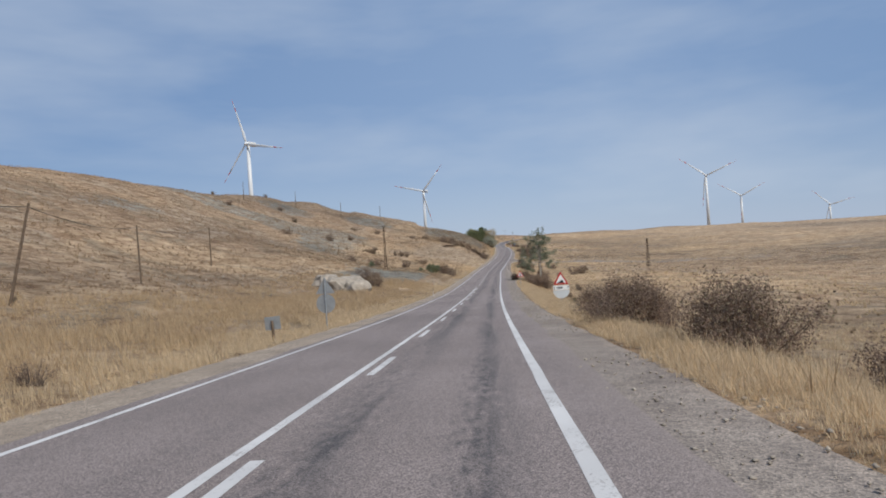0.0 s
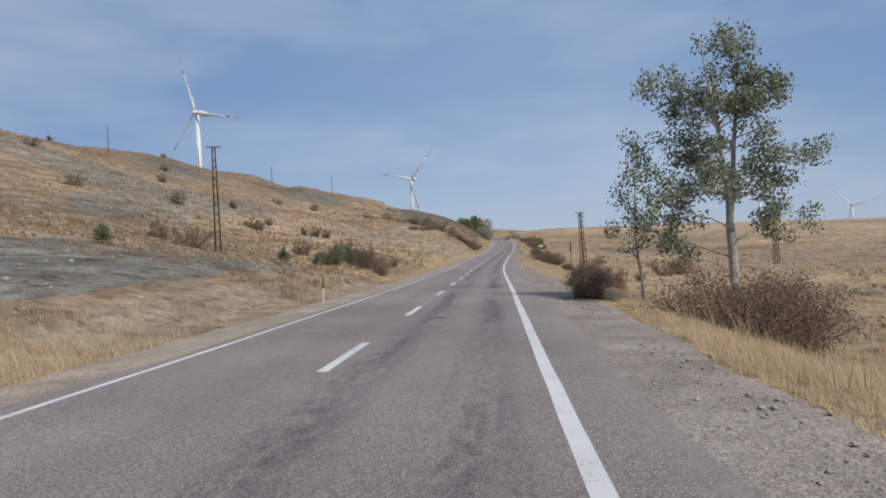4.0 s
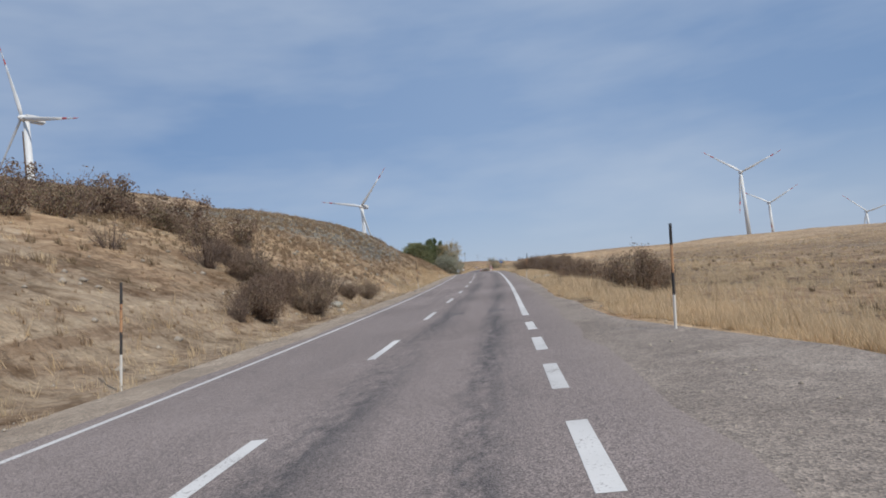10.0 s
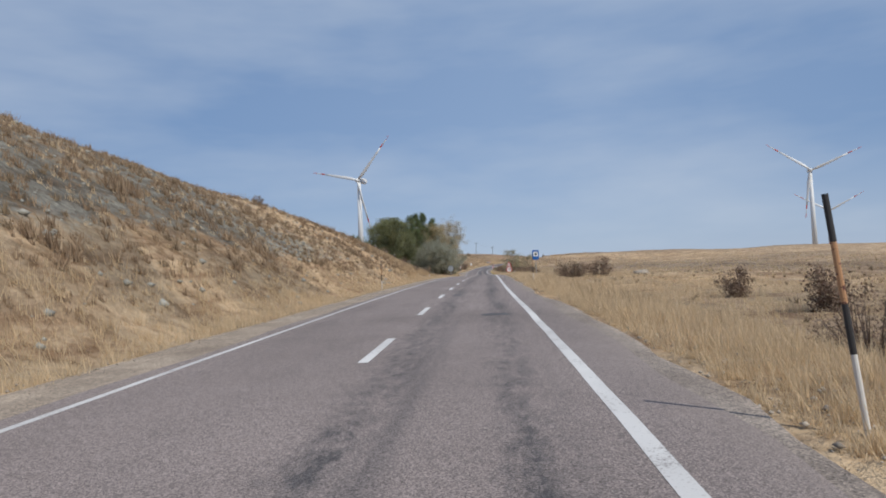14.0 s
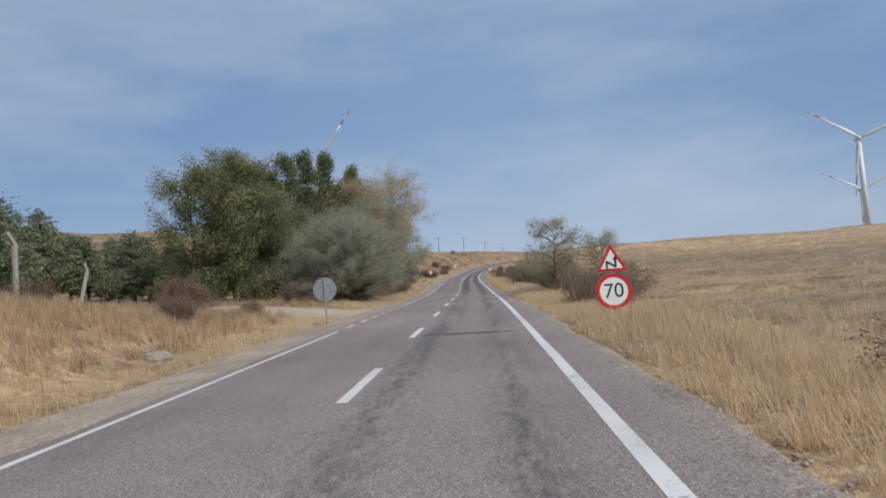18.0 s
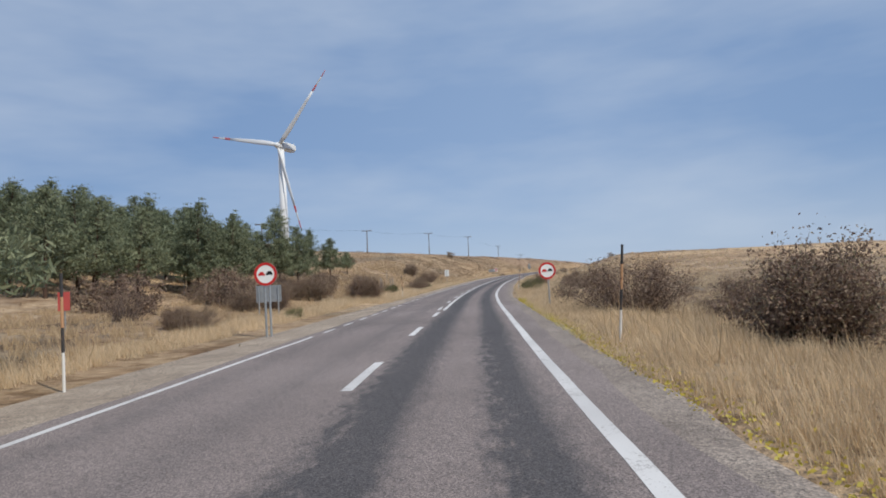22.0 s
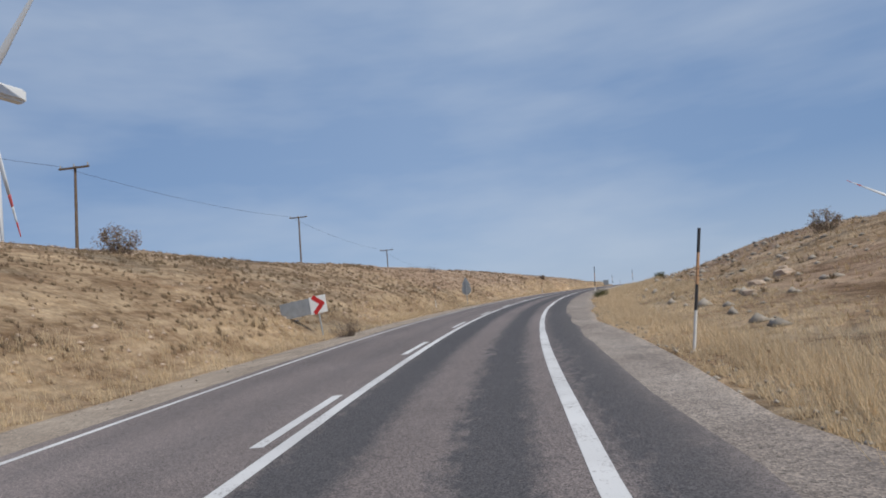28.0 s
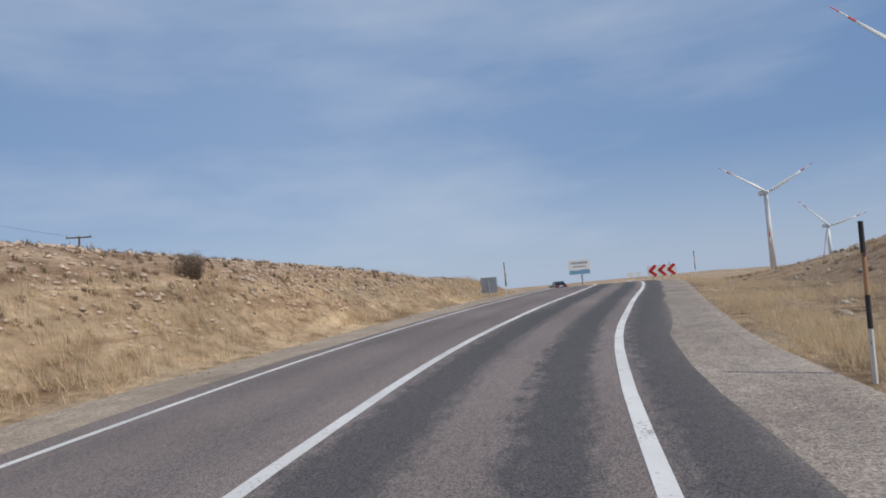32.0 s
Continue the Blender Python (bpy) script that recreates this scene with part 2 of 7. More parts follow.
def gravel_material(name, low, high):
    m, n, l, b = material(name, 0.95, 0, 0.15)
    pos = place_coords(n)
    v = n.new("ShaderNodeTexVoronoi")
    v.inputs["Scale"].default_value = 52
    l.new(pos, v.inputs["Vector"])
    big, mid = noise_node(n, l, 0.5, 4, 0.6, vec=pos), noise_node(n, l, 9, 3, 0.7, vec=pos)
    a = ramp(n, l, big, [(0.3, low), (0.7, high)])
    s = ramp(n, l, calc(n, l, "MULTIPLY_ADD", v.outputs["Color"], 0.6, calc(n, l, "MULTIPLY", mid, 0.45)), [(0.2, (0.42, 0.42, 0.43)), (0.5, (0.92, 0.92, 0.92)), (0.85, (1.62, 1.58, 1.52))])
    drift = ramp(n, l, noise_node(n, l, 1.7, 4, 0.65, vec=pos, dist=0.6), [(0.32, (0.86, 0.85, 0.84)), (0.62, (1.06, 1.05, 1.03))])
    a = mix(n, l, 1.0, a, drift, "MULTIPLY")
    l.new(mix(n, l, 1.0, a, s, "MULTIPLY"), b.inputs["Base Color"])
    bump(n, l, b, v.outputs["Distance"], 0.45, 0.018)
    return m


def ground_material():
    """Dry steppe: straw, brown thatch, bare soil and grey-green rock, by the masks that lie on the ground."""
    m, n, l, b = material("dry_ground", 0.95, 0, 0.1)
    pos = place_coords(n)
    at = n.new("ShaderNodeAttribute")
    at.attribute_name = "cover"
    sep = n.new("ShaderNodeSeparateColor")
    l.new(at.outputs["Color"], sep.inputs["Color"])
    rock_w, soil_w, straw_w = sep.outputs["Red"], sep.outputs["Green"], sep.outputs["Blue"]
    big, mid, fine = noise_node(n, l, 0.035, 5, 0.6, vec=pos), noise_node(n, l, 0.35, 5, 0.65, vec=pos), noise_node(n, l, 4.0, 5, 0.75, vec=pos)
    tuft = noise_node(n, l, 1.3, 3, 0.6, vec=pos, dist=0.6)
    f = calc(n, l, "MULTIPLY_ADD", fine, 0.45, calc(n, l, "MULTIPLY_ADD", mid, 0.4, calc(n, l, "MULTIPLY", big, 0.3)))
    grass = ramp(n, l, f, [(0.45, (0.158, 0.113, 0.078)), (0.53, (0.290, 0.206, 0.140)), (0.60, (0.398, 0.288, 0.194)), (0.69, (0.500, 0.372, 0.258))])
    straw = ramp(n, l, f, [(0.45, (0.330, 0.230, 0.140)), (0.56, (0.520, 0.376, 0.236)), (0.68, (0.660, 0.492, 0.322))])
    soil = ramp(n, l, f, [(0.45, (0.225, 0.172, 0.122)), (0.56, (0.375, 0.294, 0.213)), (0.68, (0.490, 0.395, 0.294))])
    where = n.new("ShaderNodeSeparateXYZ")
    l.new(pos, where.inputs["Vector"])
    warm = n.new("ShaderNodeMapRange")
    warm.inputs["From Min"].default_value, warm.inputs["From Max"].default_value = 520, 640
    l.new(where.outputs["Y"], warm.inputs["Value"])
    red_soil = ramp(n, l, f, [(0.45, (0.230, 0.150, 0.100)), (0.56, (0.415, 0.290, 0.198)), (0.68, (0.560, 0.410, 0.285))])
    soil = mix(n, l, warm.outputs["Result"], soil, red_soil)
    rock = ramp(n, l, f, [(0.45, (0.12, 0.113, 0.098)), (0.56, (0.225, 0.215, 0.185)), (0.68, (0.38, 0.365, 0.315))])
    col = mix(n, l, straw_w, grass, straw)
    ragged = calc(n, l, "MULTIPLY_ADD", mid, 1.3, -0.65)
    fine_r = calc(n, l, "MULTIPLY_ADD", fine, 0.9, -0.45)

    def mask(w):
        c = n.new("ShaderNodeMapRange")
        c.inputs["From Min"].default_value, c.inputs["From Max"].default_value = 0.35, 0.6
        l.new(calc(n, l, "MULTIPLY", calc(n, l, "ADD", calc(n, l, "ADD", w, ragged), fine_r), calc(n, l, "GREATER_THAN", w, 0.02)), c.inputs["Value"])
        return c.outputs["Result"]
    lichen = noise_node(n, l, 0.09, 6, 0.7, vec=pos, dist=0.8)
    col = mix(n, l, ramp(n, l, lichen, [(0.50, (0, 0, 0)), (0.62, (0.7, 0.7, 0.7))]), col, mix(n, l, fine, (0.15, 0.122, 0.085), (0.37, 0.305, 0.222)))
    col = mix(n, l, mask(soil_w), col, soil)
    col = mix(n, l, mask(rock_w), col, rock)
    # distance haze mixed into the ground colour, growing eastwards
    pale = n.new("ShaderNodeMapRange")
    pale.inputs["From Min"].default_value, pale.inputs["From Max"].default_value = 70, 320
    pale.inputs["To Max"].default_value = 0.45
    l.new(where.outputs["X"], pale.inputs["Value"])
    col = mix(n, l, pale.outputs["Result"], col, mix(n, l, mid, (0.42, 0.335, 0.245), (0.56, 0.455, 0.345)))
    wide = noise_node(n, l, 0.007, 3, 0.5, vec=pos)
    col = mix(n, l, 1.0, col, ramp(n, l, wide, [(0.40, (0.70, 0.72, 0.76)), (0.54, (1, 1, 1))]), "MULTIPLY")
    flat = n.new("ShaderNodeMapping")
    flat.inputs["Scale"].default_value = (0.22, 0.22, 2.1)
    l.new(pos, flat.inputs["Vector"])
    terrace = noise_node(n, l, 1.0, 5, 0.65, vec=flat.outputs["Vector"], dist=0.5)
    col = mix(n, l, 0.62, col, ramp(n, l, terrace, [(0.38, (0.52, 0.42, 0.36)), (0.48, (0.95, 0.92, 0.9)), (0.56, (1.05, 1.05, 1.03)), (0.68, (1.45, 1.46, 1.45))]), "MULTIPLY")
    clumps = noise_node(n, l, 0.62, 4, 0.6, vec=pos, dist=1.1)
    col = mix(n, l, 0.75, col, ramp(n, l, clumps, [(0.36, (0.58, 0.52, 0.46)), (0.47, (0.96, 0.94, 0.92)), (0.56, (1.02, 1.02, 1.0)), (0.66, (1.22, 1.20, 1.16))]), "MULTIPLY")
    spots = ramp(n, l, tuft, [(0.30, (0.52, 0.46, 0.40)), (0.46, (1, 1, 1))])
    col = mix(n, l, 0.7, col, spots, "MULTIPLY")
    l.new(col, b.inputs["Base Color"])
    bump(n, l, b, calc(n, l, "ADD", fine, calc(n, l, "MULTIPLY", tuft, 1.4)), 0.8, 0.25)
    return m



def chipped(name, colour, under, amount):
    """Old paint that has flaked and faded in the weather."""
    m, n, l, b = material(name, 0.6, 0, 0.3)
    info = n.new("ShaderNodeObjectInfo").outputs["Random"]
    pos = place_coords(n)
    flake, fade = noise_node(n, l, 14, 5, 0.7, vec=pos), noise_node(n, l, 2.2, 3, vec=pos)
    col = mix(n, l, calc(n, l, "MULTIPLY", fade, 0.45), colour, tuple(0.5 * c + 0.12 for c in colour))
    edge = calc(n, l, "MULTIPLY_ADD", info, 0.08, 1.0 - amount)
    l.new(mix(n, l, calc(n, l, "GREATER_THAN", flake, edge), col, under), b.inputs["Base Color"])
    bump(n, l, b, flake, 0.3, 0.003)
    return m


def worn_paint():
    """Road paint, greyed by tyres and worn through to the stones."""
    m, n, l, b = material("road_paint", 0.75, 0, 0.25)
    pos = place_coords(n)
    grit, wear, grime = noise_node(n, l, 30, 3, 0.7, vec=pos), noise_node(n, l, 1.7, 4, 0.65, vec=pos), noise_node(n, l, 0.35, 3, vec=pos)
    paint = ramp(n, l, grime, [(0.35, (0.52, 0.51, 0.50)), (0.65, (0.66, 0.65, 0.635))])
    through_it = ramp(n, l, calc(n, l, "MULTIPLY_ADD", grit, 0.6, calc(n, l, "MULTIPLY", wear, 0.5)), [(0.60, (0, 0, 0)), (0.70, (1, 1, 1))])
    l.new(mix(n, l, calc(n, l, "MULTIPLY", through_it, 0.8), paint, (0.21, 0.185, 0.175)), b.inputs["Base Color"])
    bump(n, l, b, grit, 0.4, 0.01)
    return m


POLE_BLACK = chipped("old_black_paint", (0.022, 0.020, 0.021), (0.16, 0.10, 0.07), 0.40)
POLE_ORANGE = chipped("old_orange_paint", (0.50, 0.27, 0.13), (0.13, 0.055, 0.045), 0.44)
POLE_WHITE = chipped("old_white_paint", (0.72, 0.70, 0.66), (0.30, 0.20, 0.14), 0.38)
DIRT = plain("pale_dirt", (0.44, 0.36, 0.27), 0.95, 0, 0.14, 0.6, 0.3)
ASPHALT, GROUND = asphalt_material(), ground_material()
GRAVEL, SANDY = gravel_material("gravel", (0.222, 0.190, 0.169), (0.335, 0.292, 0.258)), gravel_material("sandy_gravel", (0.275, 0.228, 0.186), (0.410, 0.345, 0.280))
LINE = worn_paint()
WHITE = plain("white_paint", (0.80, 0.81, 0.80), 0.4, 0, 0.05, 2)
TURBINE = plain("turbine_paint", (0.66, 0.68, 0.69), 0.4, 0, 0.03, 0.2)
RED = plain("red_paint", (0.55, 0.035, 0.035), 0.4, 0, 0.08)
BLACK = plain("black_paint", (0.020, 0.020, 0.022), 0.5, 0, 0.2)
BLUE = plain("blue_paint", (0.02, 0.12, 0.42), 0.4, 0, 0.1)
ZINC = plain("galvanised_steel", (0.42, 0.45, 0.47), 0.45, 0.6, 0.12, 4)
ZINC_PALE = plain("pale_grey_paint", (0.58, 0.62, 0.64), 0.5, 0, 0.06, 3)
RED_PALE = plain("faded_red_paint", (0.55, 0.10, 0.09), 0.5, 0, 0.05, 1)
BLUE_PALE = plain("pale_blue_paint", (0.20, 0.40, 0.58), 0.5, 0, 0.1, 1)
SLATE = plain("slate_print", (0.36, 0.40, 0.46), 0.5, 0, 0.1, 1)
TAR = plain("tar", (0.105, 0.100, 0.103), 0.75, 0, 0.2, 8, 0.5)
CAR_PAINT = plain("dark_car_paint", (0.025, 0.028, 0.034), 0.25, 0.2, 0.05, 2, 0, 0.5)
CAR_GLASS = plain("tinted_glass", (0.012, 0.014, 0.016), 0.08, 0, 0.05, 2, 0, 0.6)
RUBBER = plain("rubber", (0.018, 0.018, 0.018), 0.85)
RUST = plain("rusty_steel", (0.075, 0.045, 0.032), 0.8, 0.2, 0.25, 5)
TIMBER = plain("weathered_timber", (0.17, 0.125, 0.09), 0.9, 0, 0.22, 5, 0.4)
CABLE = plain("cable", (0.03, 0.03, 0.03), 0.6)
STONE = plain("pale_rock", (0.40, 0.35, 0.29), 0.95, 0, 0.24, 1.6, 1.0)
STONE_LIGHT = plain("pale_limestone", (0.55, 0.425, 0.325), 0.95, 0, 0.22, 1.6, 0.8)
PALE_CLOTH = plain("pale_cloth", (0.62, 0.56, 0.47), 0.9, 0, 0.18, 5)
STONE_GREY = plain("grey_rock", (0.34, 0.33, 0.29), 0.95, 0, 0.2, 1.5, 0.8)
CONCRETE = plain("concrete", (0.38, 0.36, 0.33), 0.9, 0, 0.15, 4, 0.3)
BARK = plain("grey_bark", (0.15, 0.115, 0.085), 0.95, 0, 0.25, 5, 0.8)
BARK_PALE = plain("pale_poplar_bark", (0.46, 0.43, 0.37), 0.9, 0, 0.22, 4, 0.5)
BARK_PINE = plain("pine_bark", (0.10, 0.060, 0.042), 0.95, 0, 0.3, 5, 0.8)
TWIG = plain("twigs", (0.175, 0.132, 0.110), 0.95, 0, 0.2, 5)
STRAW_M = leafy("dry_grass", [(0.545, 0.418, 0.268), (0.665, 0.522, 0.342), (0.765, 0.610, 0.410), (0.840, 0.690, 0.478)], 0.8, 0.7, 0.4)
RUSSET_M = leafy("brown_grass", [(0.390, 0.280, 0.170), (0.525, 0.390, 0.240), (0.625, 0.475, 0.305)], 0.8, 1.0, 0.4)
HEATH_M = leafy("tussock", [(0.204, 0.141, 0.093), (0.315, 0.225, 0.148), (0.440, 0.330, 0.219)], 0.85, 1.0, 0.25)
CUSHION_M = leafy("dark_cushion_plants", [(0.150, 0.106, 0.070), (0.245, 0.182, 0.116), (0.345, 0.262, 0.170)], 0.85, 1.0, 0.2)
POPLAR_M = leafy("poplar_leaves", [(0.082, 0.100, 0.052), (0.165, 0.190, 0.098), (0.275, 0.290, 0.150), (0.460, 0.410, 0.200)])
LOMB_M = leafy("dark_poplar_leaves", [(0.078, 0.108, 0.055), (0.158, 0.200, 0.095), (0.280, 0.312, 0.160)])
SILVER_M = leafy("silver_leaves", [(0.220, 0.220, 0.165), (0.370, 0.370, 0.280), (0.480, 0.475, 0.375), (0.560, 0.548, 0.440)], 0.75, 0.8, 0.5)
GOLD_M = leafy("yellow_leaves", [(0.240, 0.205, 0.110), (0.450, 0.355, 0.185), (0.600, 0.480, 0.290), (0.560, 0.500, 0.390)])
OLEA_M = leafy("silver_green_leaves", [(0.090, 0.098, 0.058), (0.190, 0.200, 0.120), (0.290, 0.300, 0.200), (0.470, 0.470, 0.370)])
YELLOW_M = leafy("bright_yellow_leaves", [(0.420, 0.330, 0.060), (0.620, 0.500, 0.090), (0.560, 0.520, 0.160)])
ASPEN_M = leafy("white_poplar_leaves", [(0.100, 0.115, 0.072), (0.205, 0.228, 0.145), (0.400, 0.415, 0.305)])
PINE_M = leafy("pine_needles", [(0.098, 0.120, 0.075), (0.185, 0.215, 0.130), (0.305, 0.330, 0.205)], 0.6, 1.0, 0.3)
HAW_M = leafy("hawthorn_leaves", [(0.165, 0.155, 0.095), (0.310, 0.285, 0.175), (0.430, 0.400, 0.270), (0.560, 0.490, 0.340)])
BROWN_M = leafy("brown_shrub_leaves", [(0.115, 0.078, 0.060), (0.235, 0.160, 0.122), (0.325, 0.238, 0.175), (0.280, 0.245, 0.148)])
GREEN_M = leafy("green_shrub_leaves", [(0.062, 0.073, 0.034), (0.153, 0.162, 0.073), (0.284, 0.256, 0.132)])

# ---- the lie of the land ----
CENTRE = [   # the road's middle: y, x, z
    (-160, -12.0, 8.6), (-40, -5.06, 2.54), (0, -2.36, 0.20), (40, 0.71, -2.10), (80, 4.26, -3.75), (120, 8.12, -4.55), (160, 12.06, -5.02),
    (200, 17.15, -4.84), (240, 22.73, -4.39), (280, 28.12, -3.43), (320, 32.74, -2.27), (360, 36.26, -1.49), (400, 40.04, -0.96),
    (440, 43.78, -0.84), (480, 47.18, -0.85), (520, 50.04, -0.31), (560, 53.65, 0.59), (600, 59.56, 1.90), (630, 65.70, 3.04),
    (660, 75.00, 4.21), (690, 88.40, 5.30), (704, 96.45, 5.78), (712, 101.75, 6.0), (720, 108.1, 6.2), (728, 114.7, 6.32), (742, 125.2, 6.3), (760, 135.2, 5.65), (780, 142.8, 4.85), (830, 156.0, 2.6), (900, 168.0, -1.0),
    (1000, 178.0, -6.0), (1150, 186.0, -11.0),
]
CY, CX, CZ = (np.array([row[k] for row in CENTRE], float) for k in range(3))


def spline(y, xs, ys):
    """A smooth curve through the knots."""
    y = np.clip(np.asarray(y, float), xs[0], xs[-1])
    m = np.gradient(ys, xs)
    k = np.clip(np.searchsorted(xs, y) - 1, 0, len(xs) - 2)
    h = xs[k + 1] - xs[k]
    t = (y - xs[k]) / h
    return ((2 * t**3 - 3 * t**2 + 1) * ys[k] + (t**3 - 2 * t**2 + t) * h * m[k] + (3 * t**2 - 2 * t**3) * ys[k + 1] + (t**3 - t**2) * h * m[k + 1])


def road_x(y):
    return spline(y, CY, CX)


def road_z(y):
    return spline(y, CY, CZ)


def road_turn(y):
    """How far the road points to the right of +y, in radians."""
    return np.arctan((road_x(np.asarray(y) + 2.0) - road_x(np.asarray(y) - 2.0)) / 4.0)


def beside(y, d):
    """The plan place d metres to the right of the road's middle."""
    a = road_turn(y)
    return road_x(y) + d * np.cos(a), np.asarray(y) - d * np.sin(a)


def lattice(ix, iy, seed):
    h = (ix.astype(np.int64) * 374761393 + iy.astype(np.int64) * 668265263 + seed * 974634777) & 0x7FFFFFFF
    h = ((h ^ (h >> 13)) * 1274126177) & 0x7FFFFFFF
    return ((h ^ (h >> 16)) & 0xFFFF) / 65535.0


def soft_noise(x, y, seed=0):
    """Smooth value noise from 0 to 1, one cell a unit."""
    x, y = np.asarray(x, float), np.asarray(y, float)
    ix, iy = np.floor(x), np.floor(y)
    fx, fy = x - ix, y - iy
    fx, fy = fx * fx * (3 - 2 * fx), fy * fy * (3 - 2 * fy)
    a, b = lattice(ix, iy, seed), lattice(ix + 1, iy, seed)
    c, d = lattice(ix, iy + 1, seed), lattice(ix + 1, iy + 1, seed)
    return (a * (1 - fx) + b * fx) * (1 - fy) + (c * (1 - fx) + d * fx) * fy


def step(a, b, v):
    t = np.clip((v - a) / (b - a), 0, 1)
    return t * t * (3 - 2 * t)


LEFT = np.array([   # y, slope of the bank, its height, height of the ridge 110 m off
    (-160, 0.10, 1.0, 33.0), (0, 0.07, 0.7, 33.0), (60, 0.07, 0.9, 33.0), (90, 0.12, 1.5, 33.0), (125, 0.26, 3.4, 31.5), (165, 0.16, 2.5, 35.3),
    (195, 0.30, 4.6, 33.5), (235, 0.45, 5.4, 31.5), (262, 0.48, 8.0, 32.3), (285, 0.42, 9.4, 34.2), (330, 0.74, 12.2, 31.8), (370, 0.46, 17.0, 35.1),
    (405, 0.50, 12.5, 29.9), (418, 0.43, 8.6, 20.0), (432, 0.27, 3.5, 12.0), (444, 0.12, 1.8, 10.0), (456, 0.10, 1.4, 9.0), (480, 0.05, 0.6, 9.0),
    (540, 0.06, 0.7, 14.0), (575, 0.12, 2.4, 20.0), (605, 0.24, 4.8, 19.8), (640, 0.37, 6.3, 20.6), (690, 0.42, 5.9, 14.1), (715, 0.44, 4.6, 11.0),
    (735, 0.32, 2.0, 7.0), (765, 0.24, 0.3, 5.0), (800, 0.15, 0.5, 2.0), (900, 0.08, 0.4, 1.0),
])
RIGHT = np.array([  # y, drop beside the road, height at 22 m, height at 60 m
    (-160, -1.4, -2.2, -5.0), (0, -1.4, -2.2, -5.0), (60, -1.6, -2.4, -5.0), (150, -1.6, -2.2, -4.0), (215, -0.6, -1.4, -3.6), (300, -1.0, -1.3, -3.0),
    (400, -0.7, -0.6, -1.5), (480, -0.7, -0.5, -0.0), (560, -0.3, 0.2, 0.7), (610, 0.0, 0.8, 1.5), (645, 0.5, 2.7, 3.8), (668, 0.8, 3.6, 3.4), (690, 0.6, 3.6, 3.0),
    (715, -0.1, 3.1, 2.3), (740, -0.6, 0.7, 2.1), (765, -0.7, -0.4, 1.0), (840, -0.8, -0.5, 0.5),
])


FAR = np.array([    # y, height of the wide fields 300 m off
    (-200, -6.0), (0, -5.0), (150, -4.0), (350, -1.5), (500, -1.1), (600, -0.5),
    (700, 3.1), (850, 2.3), (1100, -5.3),
], float)


def table(rows, k, y):
    return np.interp(y, rows[:, 0], rows[:, k])


def ground_z(x, y):
    """The height of the ground."""
    x, y = np.asarray(x, float), np.asarray(y, float)
    turn = road_turn(y)
    d = (x - road_x(y)) * np.cos(np.clip(turn, -0.5, 0.5))
    base = road_z(y)
    # left: the bank by the road, then the long hill
    out = np.maximum(-d - 5.6, 0)
    wob = 0.85 + 0.3 * soft_noise(x / 17 + 3, y / 23, 5)
    slope, bank, ridge = table(LEFT, 1, y) * wob, table(LEFT, 2, y), table(LEFT, 3, y)
    reach = bank / np.maximum(slope, 0.02)
    near = bank * (1 - np.exp(-((out / np.maximum(reach, 1)) ** 1.25) * 2.0))
    up = np.clip((out - reach) / (104 - reach), 0, 1)
    left = near + (ridge - bank) * (0.45 * up + 0.55 * up * up * (3 - 2 * up)) + np.maximum(out - 112, 0) * 0.035 * step(0, 60, out - 112)
    left -= 0.30 * np.exp(-((out - 1.2) / 1.0) ** 2) * step(0.02, 0.3, slope)
    # right: a shallow ditch, a flat or a knoll, then wide fields up to a far rise
    o2 = np.maximum(d - 5.9, 0)
    r1, r2, r3 = table(RIGHT, 1, y), table(RIGHT, 2, y), table(RIGHT, 3, y)
    right = r1 * step(0, 5, o2) + (r2 - r1) * step(4, 17, o2) + (r3 - r2) * step(16, 56, o2)
    far = table(FAR, 1, y) + 3.0 * soft_noise(x / 160, y / 190, 9)
    right = right + (far - base - r3) * step(70, 300, o2)
    right = right - step(420, 1500, o2) * 22
    rough = np.minimum(np.maximum(np.abs(d) - 6.2, 0) / 14.0, 1.0)
    bumps = (soft_noise(x / 9, y / 9, 1) - 0.5) * 0.55 + (soft_noise(x / 3.1, y / 3.1, 2) - 0.5) * 0.28
    wide = (soft_noise(x / 42, y / 55, 3) - 0.5) * 2.4 * np.minimum(np.maximum(np.abs(d) - 16, 0) / 60, 1.0)
    gully = -1.6 * step(0.62, 0.8, soft_noise(x / 26, y / 70, 7)) * np.minimum(np.maximum(-d - 22, 0) / 30, 1.0)
    z = base + np.where(d < 0, left, right) + bumps * rough + wide + gully
    # far away behind the crest the land falls off
    return z - 0.085 - step(900, 2600, y) * 30 * (np.abs(d) < 4000)


